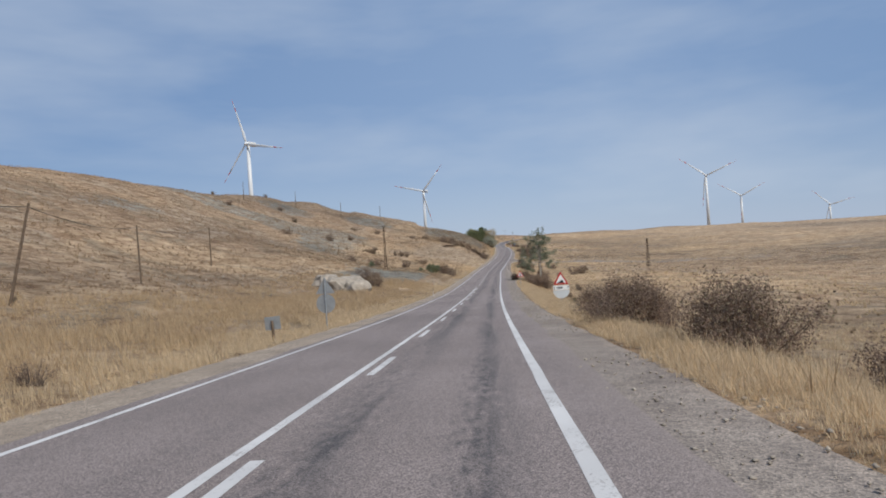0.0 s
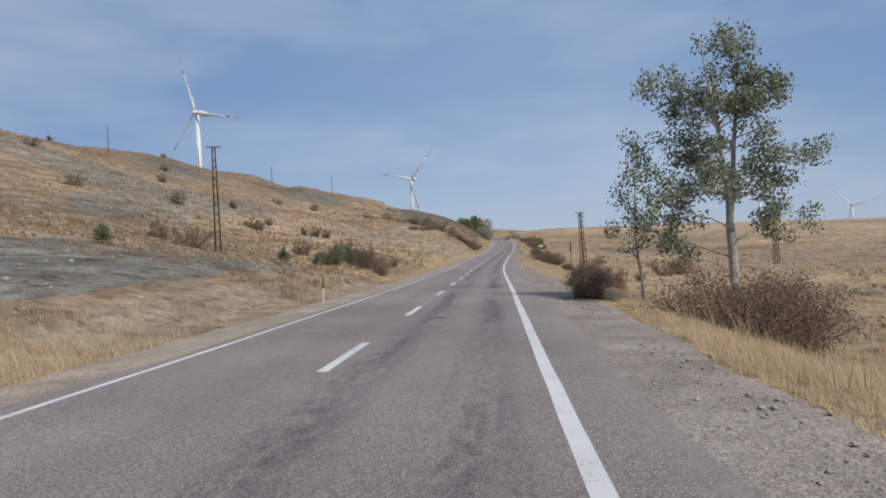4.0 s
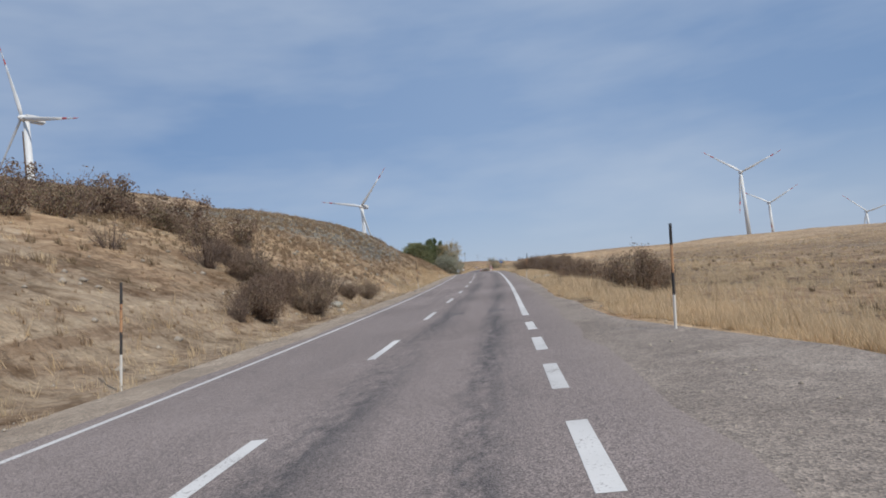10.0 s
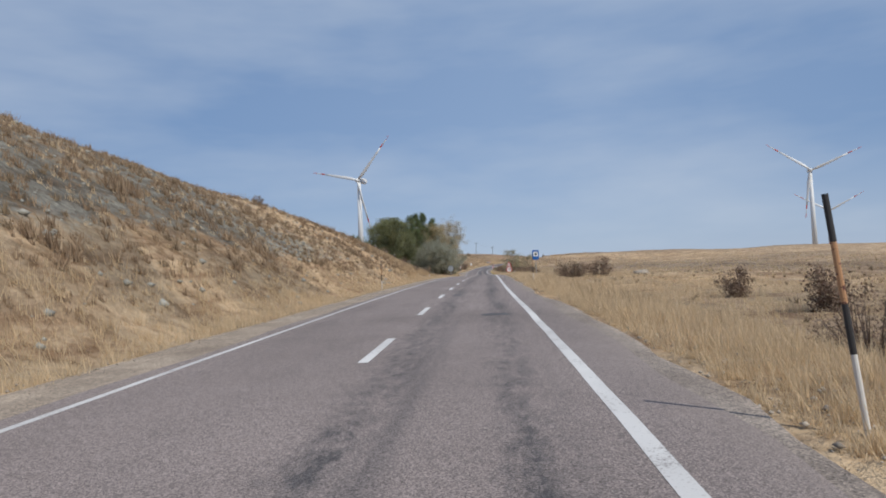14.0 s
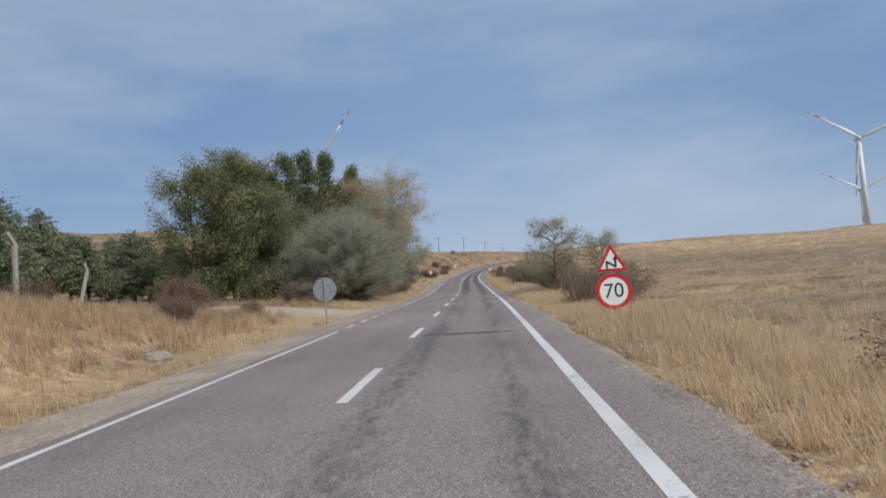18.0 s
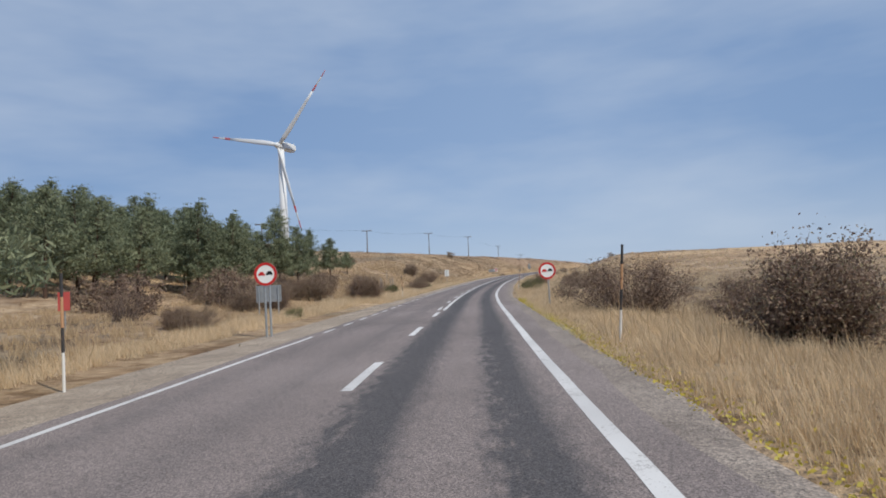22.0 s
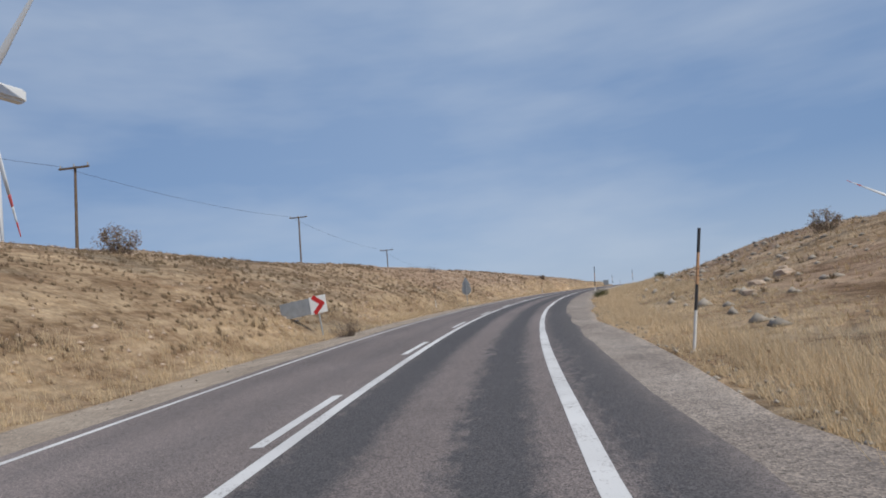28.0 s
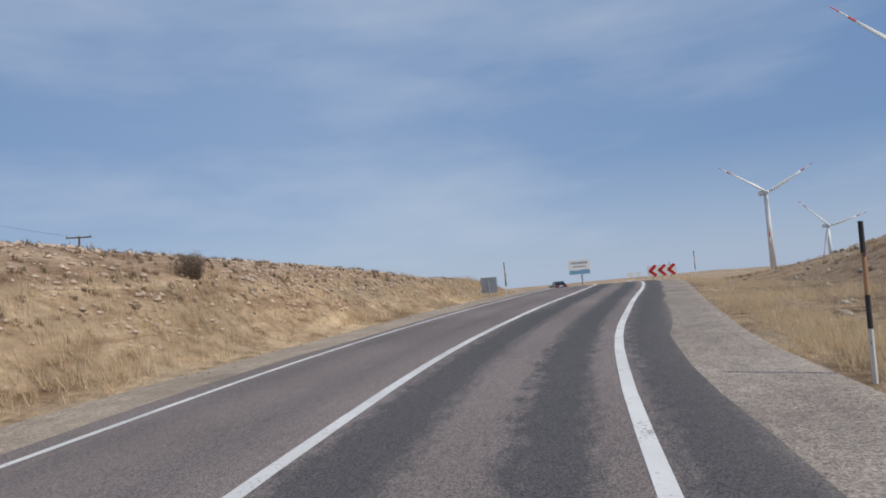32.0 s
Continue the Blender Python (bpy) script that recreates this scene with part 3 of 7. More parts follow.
def cover(x, y):
    """How much rock, bare soil and straw lies at a place."""
    d = (x - road_x(y)) * np.cos(np.clip(road_turn(y), -0.5, 0.5))
    n1, n2 = soft_noise(x / 11, y / 14, 21), soft_noise(x / 30, y / 34, 22)
    rock = step(8, 12, -d) * step(44, 30, -d) * (step(288, 312, y) * step(398, 372, y)) * (0.30 + 0.80 * n1)
    rock = np.maximum(rock, step(9, 12, -d) * step(28, 18, -d) * step(98, 108, y) * step(146, 132, y) * (0.75 + 0.5 * n1))
    rock = np.maximum(rock, 0.55 * step(0.62, 0.8, n2) * step(14, 40, -d) * step(460, 380, y))
    soil = step(6.5, 8.5, -d) * step(32, 20, -d) * step(192, 206, y) * step(262, 244, y) * 1.1
    soil = np.maximum(soil, step(7, 10, -d) * step(34, 20, -d) * step(672, 700, y) * step(800, 770, y) * (0.45 + 0.5 * n1))
    soil = np.maximum(soil, 0.5 * step(0.55, 0.8, n1) * step(10, 30, np.abs(d)))
    soil = np.maximum(soil, step(7.5, 11, d) * step(32, 22, d) * step(622, 645, y) * (0.25 + 0.7 * n1))
    soil = np.maximum(soil, step(5.2, 5.8, d) * step(80, 55, d) * np.exp(-((y - 230) / 5.0) ** 2) * 1.4)
    straw = 0.35 + 0.65 * step(0.3, 0.7, soft_noise(x / 19, y / 25, 23))
    straw = np.maximum(straw, 0.9 * step(12, 7, np.abs(d)))
    straw = straw * (1 - 0.75 * step(25, 70, -d)) * (1 - 0.5 * step(90, 260, d))
    bare = (d < 0) * step(16, 11, -d) * (step(100, 108, y) * step(146, 136, y) + step(200, 208, y) * step(292, 280, y))
    straw = straw * (1 - 0.8 * bare)
    soil = np.maximum(soil, 0.75 * bare * (d > -9))
    return np.stack([np.clip(rock, 0, 1), np.clip(soil, 0, 1.4), np.clip(straw, 0, 1)], -1)

# ---- mesh helpers ----
def mesh_of(name, verts, faces, mat, smooth=False, uv=None):
    """A mesh from arrays; all faces have the same number of corners."""
    verts, faces = np.asarray(verts, np.float32), np.asarray(faces, np.int32)
    me = bpy.data.meshes.new(name)
    k = faces.shape[1]
    me.vertices.add(len(verts))
    me.vertices.foreach_set("co", verts.ravel())
    me.loops.add(faces.size)
    me.loops.foreach_set("vertex_index", faces.ravel())
    me.polygons.add(len(faces))
    me.polygons.foreach_set("loop_start", np.arange(0, faces.size, k, dtype=np.int32))
    me.polygons.foreach_set("loop_total", np.full(len(faces), k, np.int32))
    if smooth:
        me.polygons.foreach_set("use_smooth", np.ones(len(faces), bool))
    if uv is not None:
        layer = me.uv_layers.new(name="UVMap")
        layer.data.foreach_set("uv", np.asarray(uv, np.float32)[faces.ravel()].ravel())
    me.materials.append(mat)
    me.update(calc_edges=True)
    return me


def part(name, data, mat, parent, label=""):
    """Links a bmesh or a mesh as one object under a thing or a part."""
    if isinstance(data, bmesh.types.BMesh):
        me = bpy.data.meshes.new(name)
        data.to_mesh(me)
        data.free()
        me.materials.append(mat)
        data = me
    ob = new(name, data)
    ob.parent = parent
    return tagged(ob, label)


def thing(name, x, y, label, category, group="", turn=0.0, z=None, sink=0.0, kind=""):
    """An Empty on the ground that carries the parts of a thing. turn: degrees about z."""
    ob = new(name)
    ob.empty_display_size = 0.2
    ob.matrix_world = pose(x, y, float(ground_z(x, y)) - sink if z is None else z, 0, 0, turn)
    return tagged(ob, label, category, group, kind)


def box(bm, size, at=(0, 0, 0), turn=None, bevel=0.0):
    """Adds a box of that size with its middle at the place."""
    m = Matrix.Translation(at) @ (turn.to_4x4() if turn else Matrix()) @ Matrix.Diagonal((*size, 1))
    made = bmesh.ops.create_cube(bm, size=1.0, matrix=m)
    if bevel:
        edges = {e for v in made["verts"] for e in v.link_edges}
        bmesh.ops.bevel(bm, geom=list(edges), offset=bevel, segments=2, affect="EDGES")
    return bm


def rod(bm, a, b, r1, r2=None, sides=8, caps=True):
    """Adds a tapered rod from a to b."""
    a, b = Vector(a), Vector(b)
    way = b - a
    m = Matrix.Translation((a + b) / 2) @ way.to_track_quat("Z", "Y").to_matrix().to_4x4()
    bmesh.ops.create_cone(bm, cap_ends=caps, segments=sides, radius1=r1, radius2=r1 if r2 is None else r2, depth=way.length, matrix=m)
    return bm


def disc(bm, r, thick, at=(0, 0, 0), sides=32):
    """Adds a round plate that faces -y."""
    m = Matrix.Translation(at) @ Matrix.Rotation(radians(90), 4, "X")
    bmesh.ops.create_cone(bm, cap_ends=True, segments=sides, radius1=r, radius2=r, depth=thick, matrix=m)
    return bm


def slab(bm, outline, thick, y=0.0):
    """Adds a plate with that outline (x, z), facing -y."""
    front = [bm.verts.new((x, y - thick / 2, z)) for x, z in outline]
    back = [bm.verts.new((x, y + thick / 2, z)) for x, z in outline]
    bm.faces.new(front)
    bm.faces.new(back[::-1])
    k = len(outline)
    for i in range(k):
        bm.faces.new((front[i], back[i], back[(i + 1) % k], front[(i + 1) % k]))
    bmesh.ops.recalc_face_normals(bm, faces=bm.faces)
    return bm


def rng_of(seed):
    return np.random.RandomState(seed)

# ---- ground, road and markings ----
def spread(stops):
    out = [stops[0][0]]
    for a, b, s in stops:
        n = max(1, round((b - a) / s))
        out += list(a + (b - a) * (np.arange(n) + 1) / n)
    return np.array(out)


us = spread([(-3200, -700, 220), (-700, -240, 26), (-240, -90, 6), (-90, -36, 2.2), (-36, -4, 0.7), (-4, 4, 1.6), (4, 30, 0.7), (30, 90, 3), (90, 300, 10), (300, 900, 40), (900, 3600, 240)])
ys = spread([(-400, -40, 14), (-40, 0, 3), (0, 760, 1.35), (760, 900, 5), (900, 1500, 25), (1500, 4600, 200)])
gy, gu = np.meshgrid(ys, us, indexing="ij")
gx = road_x(gy) + gu
gz = ground_z(gx, gy)
nr, nc = gx.shape
ids = np.arange(nr * nc).reshape(nr, nc)
quads = np.stack([ids[:-1, :-1], ids[:-1, 1:], ids[1:, 1:], ids[1:, :-1]], -1).reshape(-1, 4)
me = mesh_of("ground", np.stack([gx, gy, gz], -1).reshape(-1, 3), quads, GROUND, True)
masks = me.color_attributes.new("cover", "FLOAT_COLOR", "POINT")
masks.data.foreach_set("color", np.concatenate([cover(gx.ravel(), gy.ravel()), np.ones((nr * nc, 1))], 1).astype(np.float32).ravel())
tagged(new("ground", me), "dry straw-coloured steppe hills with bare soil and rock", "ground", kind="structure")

sy = np.arange(-120, 1080, 1.5)
along = np.concatenate([[0], np.cumsum(np.hypot(np.diff(road_x(sy)), np.diff(sy)))]) - 120.0


def strip(name, cols, mat, lift, label, category, d_wob=None):
    """A long ribbon that follows the road. cols: metres from the middle."""
    cols = np.asarray(cols, float)
    yy, dd = np.meshgrid(sy, cols, indexing="ij")
    if d_wob is not None:
        dd = dd + d_wob(yy, dd)
    x, y = beside(yy, dd)
    z = road_z(yy) + lift(dd)
    i = np.arange(x.size).reshape(x.shape)
    q = np.stack([i[:-1, :-1], i[:-1, 1:], i[1:, 1:], i[1:, :-1]], -1).reshape(-1, 4)
    uv = np.stack([dd, np.repeat(along[:, None], len(cols), 1)], -1).reshape(-1, 2)
    ob = new(name, mesh_of(name, np.stack([x, y, z], -1).reshape(-1, 3), q, mat, True, uv))
    return tagged(ob, label, category, kind="structure")


VERGE = np.array([(-160, 5.2), (30, 5.2), (100, 5.5), (120, 6.0), (150, 5.8), (185, 5.1), (212, 4.6), (219, 5.6), (226, 7.2), (240, 7.2), (247, 5.4), (258, 4.75), (300, 4.6), (400, 4.3), (470, 3.95), (510, 4.1), (560, 4.4), (640, 4.9), (690, 5.3), (1100, 5.3)])


def verge_d(y):
    """Where the gravel ends and the grass begins, right of the road's middle."""
    return np.interp(y, VERGE[:, 0], VERGE[:, 1])


road = strip("road", [-3.40, -3.2, -2.4, -1.2, 0, 1.2, 2.4, 3.3, 4.1], ASPHALT, lambda d: -0.012 * np.abs(d) * 0.3, "worn grey two-lane asphalt road with tar-bled wheel tracks", "road",
             lambda y, d: np.where((d > 3.5) | (d < -3.3), (soft_noise(y / 1.9, d * 0 + 4, 31) - 0.5) * 0.25, 0) - np.where(d > 3.5, np.maximum(0, 4.5 - verge_d(y)), 0))


def widen(y, d):
    """Lay-bys and side roads widen the gravel."""
    w = (soft_noise(y / 2.3, d, 32) - 0.5) * 0.5 + (soft_noise(y / 13, d, 33) - 0.5) * 0.5
    mouth = 4.0 * np.exp(-((y - 452) / 9.0) ** 2) + 1.4 * step(500, 520, y) * step(560, 548, y)
    return np.where(d > 0, (d - 3.7) / 2.4 * (verge_d(y) + w * 0.7 * (d > 5.5) - 3.5) + 3.5 - d, np.where(d < -4.3, -np.abs(w) * 0.7 - 0.15 - 0.55 * step(590, 650, y) - mouth * step(4.3, 4.55, -d), 0))


strip("gravel_shoulder", [3.7, 4.3, 5.0, 5.7, 6.1, 6.25], GRAVEL, lambda d: np.where(np.arange(6) == 5, -0.16, np.where(np.arange(6) == 0, -0.02, -0.03 - 0.02 * np.maximum(d - 4.0, 0))), "pale crushed-stone shoulder beside the lane", "shoulder", widen)
strip("gravel_shoulder", [-4.6, -4.4, -4.0, -3.2], SANDY, lambda d: -0.022 - 0.035 * np.maximum(-d - 3.7, 0), "narrow pale gravel verge beside the lane", "shoulder", widen)


MID_SHIFT = [(0, 0), (440, 0), (470, 0.05), (550, 0.12), (640, 0.11), (680, 0.06), (700, -0.06), (1100, 0)]
EDGE_SHIFT = [(0, 0), (450, 0), (470, -0.06), (560, -0.08), (590, -0.03), (1100, 0)]
LEFT_SHIFT = [(0, 0), (140, 0.03), (190, -0.04), (215, 0.08), (240, 0.10), (285, 0.05), (310, 0.04), (400, -0.03), (490, 0.05), (515, -0.06), (575, -0.06), (690, -0.04), (708, 0.10), (1100, 0)]


def marking(y0, y1, d, half, name, label):
    """A painted line from y0 to y1 at d metres from the middle."""
    n = max(2, int((y1 - y0) / 1.5) + 1)
    yy = np.linspace(y0, y1, n)
    shift = np.array(MID_SHIFT if abs(d) < 1 else EDGE_SHIFT if d > 0 else LEFT_SHIFT)
    d = d + np.interp(yy, shift[:, 0], shift[:, 1])
    j = (soft_noise(yy / 0.7, yy * 0 + half * 90, 41) - 0.5) * 0.02
    a, b = beside(yy, d - half + j), beside(yy, d + half + j)
    z = road_z(yy) + 0.004 - 0.0036 * np.abs(d)
    v = np.concatenate([np.stack([*a, z], -1), np.stack([*b, z], -1)])
    i = np.arange(n - 1)
    ob = new(name, mesh_of(name, v, np.stack([i, i + n, i + n + 1, i + 1], -1), LINE))
    ob.parent = road
    return tagged(ob, label)


def arc_y(start, gap, end):
    """Places along the road a given way apart, as y."""
    s0 = np.interp(start, sy, along)
    s1 = np.interp(end, sy, along)
    return np.interp(np.arange(s0, s1, gap), along, sy)


# middle of the road: a solid line beside dashes at both ends, plain dashes between
marking(-110, 92, -0.15, 0.07, "solid_line", "solid white centre line")
for y in [*arc_y(12.0 - 9 * 8, 9.05, 90)]:
    marking(y, y + 3.1, 0.15, 0.075, "centre_dash", "white dashed centre line")
for y in [*arc_y(99.2, 9.05, 300), *arc_y(304.5, 9.10, 382), *arc_y(386.4, 9.02, 534)]:
    marking(y, y + 3.2, 0.0, 0.085, "centre_dash", "white dashed centre line")
marking(535.0, 1060, 0.16, 0.085, "solid_line", "solid white centre line")
for y in [*arc_y(535.6, 8.46, 630), *arc_y(634.8, 8.6, 684)]:
    marking(y, y + 3.1 * float(np.cos(road_turn(y))), -0.14, 0.075, "centre_dash", "white dashed centre line")
# edges of the lanes
marking(-110, 215.0, 3.16, 0.09, "edge_line", "worn white edge line")
for y in arc_y(217.2, 3.57, 246):
    marking(y, y + 1.95, 3.16, 0.10, "edge_dash", "white edge dash across the side road")
marking(249.5, 645, 3.16, 0.09, "edge_line", "worn white edge line")
marking(645, 1060, 3.16, 0.078, "edge_line", "worn white edge line")
marking(-110, 436, -3.03, 0.06, "edge_line", "thin white edge line")
for y in [*arc_y(437.5, 2.9, 455), *arc_y(524.5, 3.3, 562)]:
    marking(y, y + 1.6, -3.03, 0.06, "edge_dash", "white edge dash across a turning")
marking(456, 523, -3.03, 0.06, "edge_line", "thin white edge line")
marking(563, 1060, -3.03, 0.06, "edge_line", "thin white edge line")

# ---- plants ----
def tubes(paths, sides=5):
    """Verts and faces of tapered tubes; a path is rows of x, y, z, radius."""
    vs, fs, at = [], [], 0
    ang = np.arange(sides) * 2 * np.pi / sides
    for p in paths:
        p = np.asarray(p, float)
        way = np.gradient(p[:, :3], axis=0)
        way /= np.linalg.norm(way, axis=1)[:, None] + 1e-9
        ref = np.where(np.abs(way[:, 2:3]) > 0.9, [[1.0, 0, 0]], [[0, 0, 1.0]])
        a = np.cross(way, ref)
        a /= np.linalg.norm(a, axis=1)[:, None] + 1e-9
        b = np.cross(way, a)
        ring = p[:, None, :3] + p[:, None, 3:4] * (np.cos(ang)[None, :, None] * a[:, None] + np.sin(ang)[None, :, None] * b[:, None])
        n = len(p)
        vs.append(ring.reshape(-1, 3))
        i = at + np.arange(n * sides).reshape(n, sides)
        nxt = np.roll(i, -1, axis=1)
        fs.append(np.stack([i[:-1], nxt[:-1], nxt[1:], i[1:]], -1).reshape(-1, 4))
        at += n * sides
    return np.concatenate(vs), np.concatenate(fs)


def leaves(rng, places, size, long=1.5, up=0.0):
    """Small four-cornered leaves, each turned its own way."""
    n = len(places)
    a = rng.normal(size=(n, 3))
    a[:, 2] += up
    a /= np.linalg.norm(a, axis=1)[:, None]
    b = np.cross(a, rng.normal(size=(n, 3)))
    b /= np.linalg.norm(b, axis=1)[:, None]
    s = size * rng.uniform(0.6, 1.35, (n, 1))
    c = places
    v = np.stack([c - a * s * long * 0.5, c + b * s * 0.42, c + a * s * long * 0.55, c - b * s * 0.42], 1).reshape(-1, 3)
    return v, np.arange(4 * n).reshape(n, 4)


def limb(rng, start, way, length, r, wob=0.12, rise=0.0, n=6):
    """One wavering limb as rows of x, y, z, radius."""
    t = np.linspace(0, 1, n)
    p = np.asarray(start)[None] + np.asarray(way)[None] * length * t[:, None]
    p = p + np.cumsum(rng.normal(size=(n, 3)) * wob * length / n, axis=0) * (t[:, None] > 0)
    p[:, 2] += rise * length * t**2
    return np.column_stack([p, r * (1 - 0.85 * t)])


def tree_meshes(name, seed, height, trunk_h, spread, leaf_mat, bark, count, size, shape="round", limbs=22, trunk_r=0.16, lean=0.05, clump=0.55, long=1.5, droop=0.0, up=0.0):
    """Trunk with limbs, and the crown, as two meshes."""
    rng = rng_of(seed)
    trunk = limb(rng, (0, 0, -0.3), (lean, lean * 0.4, 1), height * 0.93 + 0.3, trunk_r, 0.05, 0, 10)
    paths, tips = [trunk], []
    for k in range(limbs):
        f = (k + rng.uniform(0, 1)) / limbs
        z = trunk_h + (height * 0.95 - trunk_h) * f
        g = (z - trunk_h) / max(0.1, height - trunk_h)
        if shape == "round":
            w = spread * (np.sin(np.pi * np.clip(0.12 + 0.86 * g, 0, 1)) ** 0.7)
        elif shape == "column":
            w = spread * (0.55 + 0.45 * np.sin(np.pi * g)) * (1 - 0.75 * g**3)
        elif shape == "cone":
            w = spread * (1 - 0.88 * g) * (0.75 + 0.25 * rng.uniform())
        elif shape == "flat":
            w = spread * (0.45 + 0.55 * np.sin(np.pi * np.clip(0.25 + 0.6 * g, 0, 1)))
        else:
            w = spread * (1 - 0.55 * g) * rng.uniform(0.8, 1.15)
        a = rng.uniform(0, 2 * np.pi)
        i = np.clip(np.searchsorted(trunk[:, 2], z), 1, 9)
        base = trunk[i, :3] * 1.0
        base[2] = z
        steep = {"round": 0.55, "column": 1.5, "cone": 0.12, "flat": 0.30, "bush": 0.5}[shape]
        way = np.array([np.cos(a), np.sin(a), steep * rng.uniform(0.6, 1.3)])
        way /= np.linalg.norm(way[:2])
        ln = max(0.25, w * rng.uniform(0.75, 1.1))
        one = limb(rng, base, way, ln, max(0.012, trunk_r * 0.42 * (1 - 0.7 * g)), 0.3, -droop, 6)
        paths.append(one)
        for j in range(5):
            q = one[rng.randint(2, 6), :3]
            tw = way + rng.normal(size=3) * 0.75
            tl = ln * rng.uniform(0.2, 0.45)
            two = limb(rng, q, tw / np.linalg.norm(tw), tl, 0.012 + trunk_r * 0.06, 0.3, 0, 4)
            paths.append(two)
            tips += [two[-1, :3], two[2, :3]]
        tips += [one[-1, :3], one[-2, :3]]
    tips = np.array(tips)
    pick = tips[rng.randint(0, len(tips), count)]
    spots = pick + np.clip(rng.normal(size=(count, 3)), -1.5, 1.5) * clump * np.array([1, 1, 0.8])
    spots[:, 2] = np.maximum(spots[:, 2], 0.15)
    v, f = leaves(rng, spots, size, long, up)
    tv, tf = tubes(paths, 5)
    return mesh_of(name + "_trunk", tv, tf, bark, True), mesh_of(name + "_crown", v, f, leaf_mat)


def forked_poplar(seed, height, count):
    """An open poplar: two pale stems from a low fork, long arching limbs and leaves in separate clusters."""
    rng = rng_of(seed)
    stem = limb(rng, (0, 0, -0.3), (-0.03, 0, 1), height * 0.40, 0.17, 0.03, 0, 6)
    stem[:, 3] = np.linspace(0.17, 0.13, 6)
    fork = stem[-1, :3]
    paths, tips = [stem], []
    for way, length in (((0.13, 0.05, 1), height * 0.60), ((-0.16, -0.05, 1), height * 0.54), ((0.02, 0.22, 1), height * 0.5)):
        leader = limb(rng, fork, np.array(way), length, 0.10, 0.06, 0, 9)
        paths.append(leader)
        for k in range(11):
            i = rng.randint(1, 8)
            a = rng.uniform(0, 2 * np.pi)
            out = np.array([np.cos(a), np.sin(a), rng.uniform(0.25, 0.9)])
            arm = limb(rng, leader[i, :3], out, rng.uniform(0.9, 2.1) * (1 - 0.055 * i), 0.035, 0.22, -0.1, 6)
            paths.append(arm)
            for j in range(3):
                twig = limb(rng, arm[rng.randint(2, 6), :3], out + rng.normal(size=3) * 0.8, rng.uniform(0.3, 0.7), 0.012, 0.3, 0, 4)
                paths.append(twig)
                tips += [twig[-1, :3], twig[2, :3]]
            tips.append(arm[-1, :3])
        tips.append(leader[-1, :3])
    # low limbs that hang out towards the road
    for z, a, ln in ((0.66, 3.1, 3.2), (0.86, 3.5, 2.8), (0.78, 0.4, 2.2)):
        arm = limb(rng, stem[0, :3] + np.array([-0.03 * height * 0.4 * z, 0, 0.3 + height * 0.40 * z]), np.array([np.cos(a), np.sin(a), 0.42]), ln, 0.04, 0.12, -0.10, 7)
        paths.append(arm)
        for j in range(10):
            twig = limb(rng, arm[rng.randint(2, 7), :3], np.array([np.cos(a), np.sin(a), 0.3]) + rng.normal(size=3) * 0.8, rng.uniform(0.3, 0.7), 0.010, 0.3, 0, 4)
            paths.append(twig)
            tips += [twig[-1, :3], twig[2, :3]]
    tips = np.array(tips)
    spots = tips[rng.randint(0, len(tips), count)] + np.clip(rng.normal(size=(count, 3)), -1.6, 1.6) * 0.17
    v, f = leaves(rng, spots, 0.085, 1.25)
    tv, tf = tubes(paths, 6)
    return mesh_of("poplar_trunk", tv, tf, BARK_PALE, True), mesh_of("poplar_crown", v, f, ASPEN_M)


def leaning_stems(seed, stems, length):
    """Pale bare stems that fan out of one root towards the light, with thin leaves at their ends."""
    rng = rng_of(seed)
    paths, tips = [], []
    for k in range(stems):
        f = k / (stems - 1)
        way = np.array([0.75 - 0.9 * f, -0.45 + 0.25 * rng.normal(), 0.42 + 0.75 * f])
        way /= np.linalg.norm(way)
        one = limb(rng, (rng.normal() * 0.15, rng.normal() * 0.15, -0.2), way, length * rng.uniform(0.7, 1.05), 0.085, 0.14, 0.05, 9)
        paths.append(one)
        for j in range(16):
            i = rng.randint(4, 9)
            out = way + rng.normal(size=3) * 0.55
            two = limb(rng, one[i, :3], out / np.linalg.norm(out), rng.uniform(0.8, 2.1), 0.020, 0.25, -0.12, 5)
            paths.append(two)
            tips += [two[-1, :3], two[3, :3]]
    tips = np.array(tips)
    spots = tips[rng.randint(0, len(tips), 46000)] + np.clip(rng.normal(size=(46000, 3)), -1.5, 1.5) * np.array([0.26, 0.26, 0.34])
    v, f = leaves(rng, spots, 0.05, 2.4)
    tv, tf = tubes(paths, 6)
    return mesh_of("willow_stems", tv, tf, BARK_PALE, True), mesh_of("willow_crown", v, f, SILVER_M)


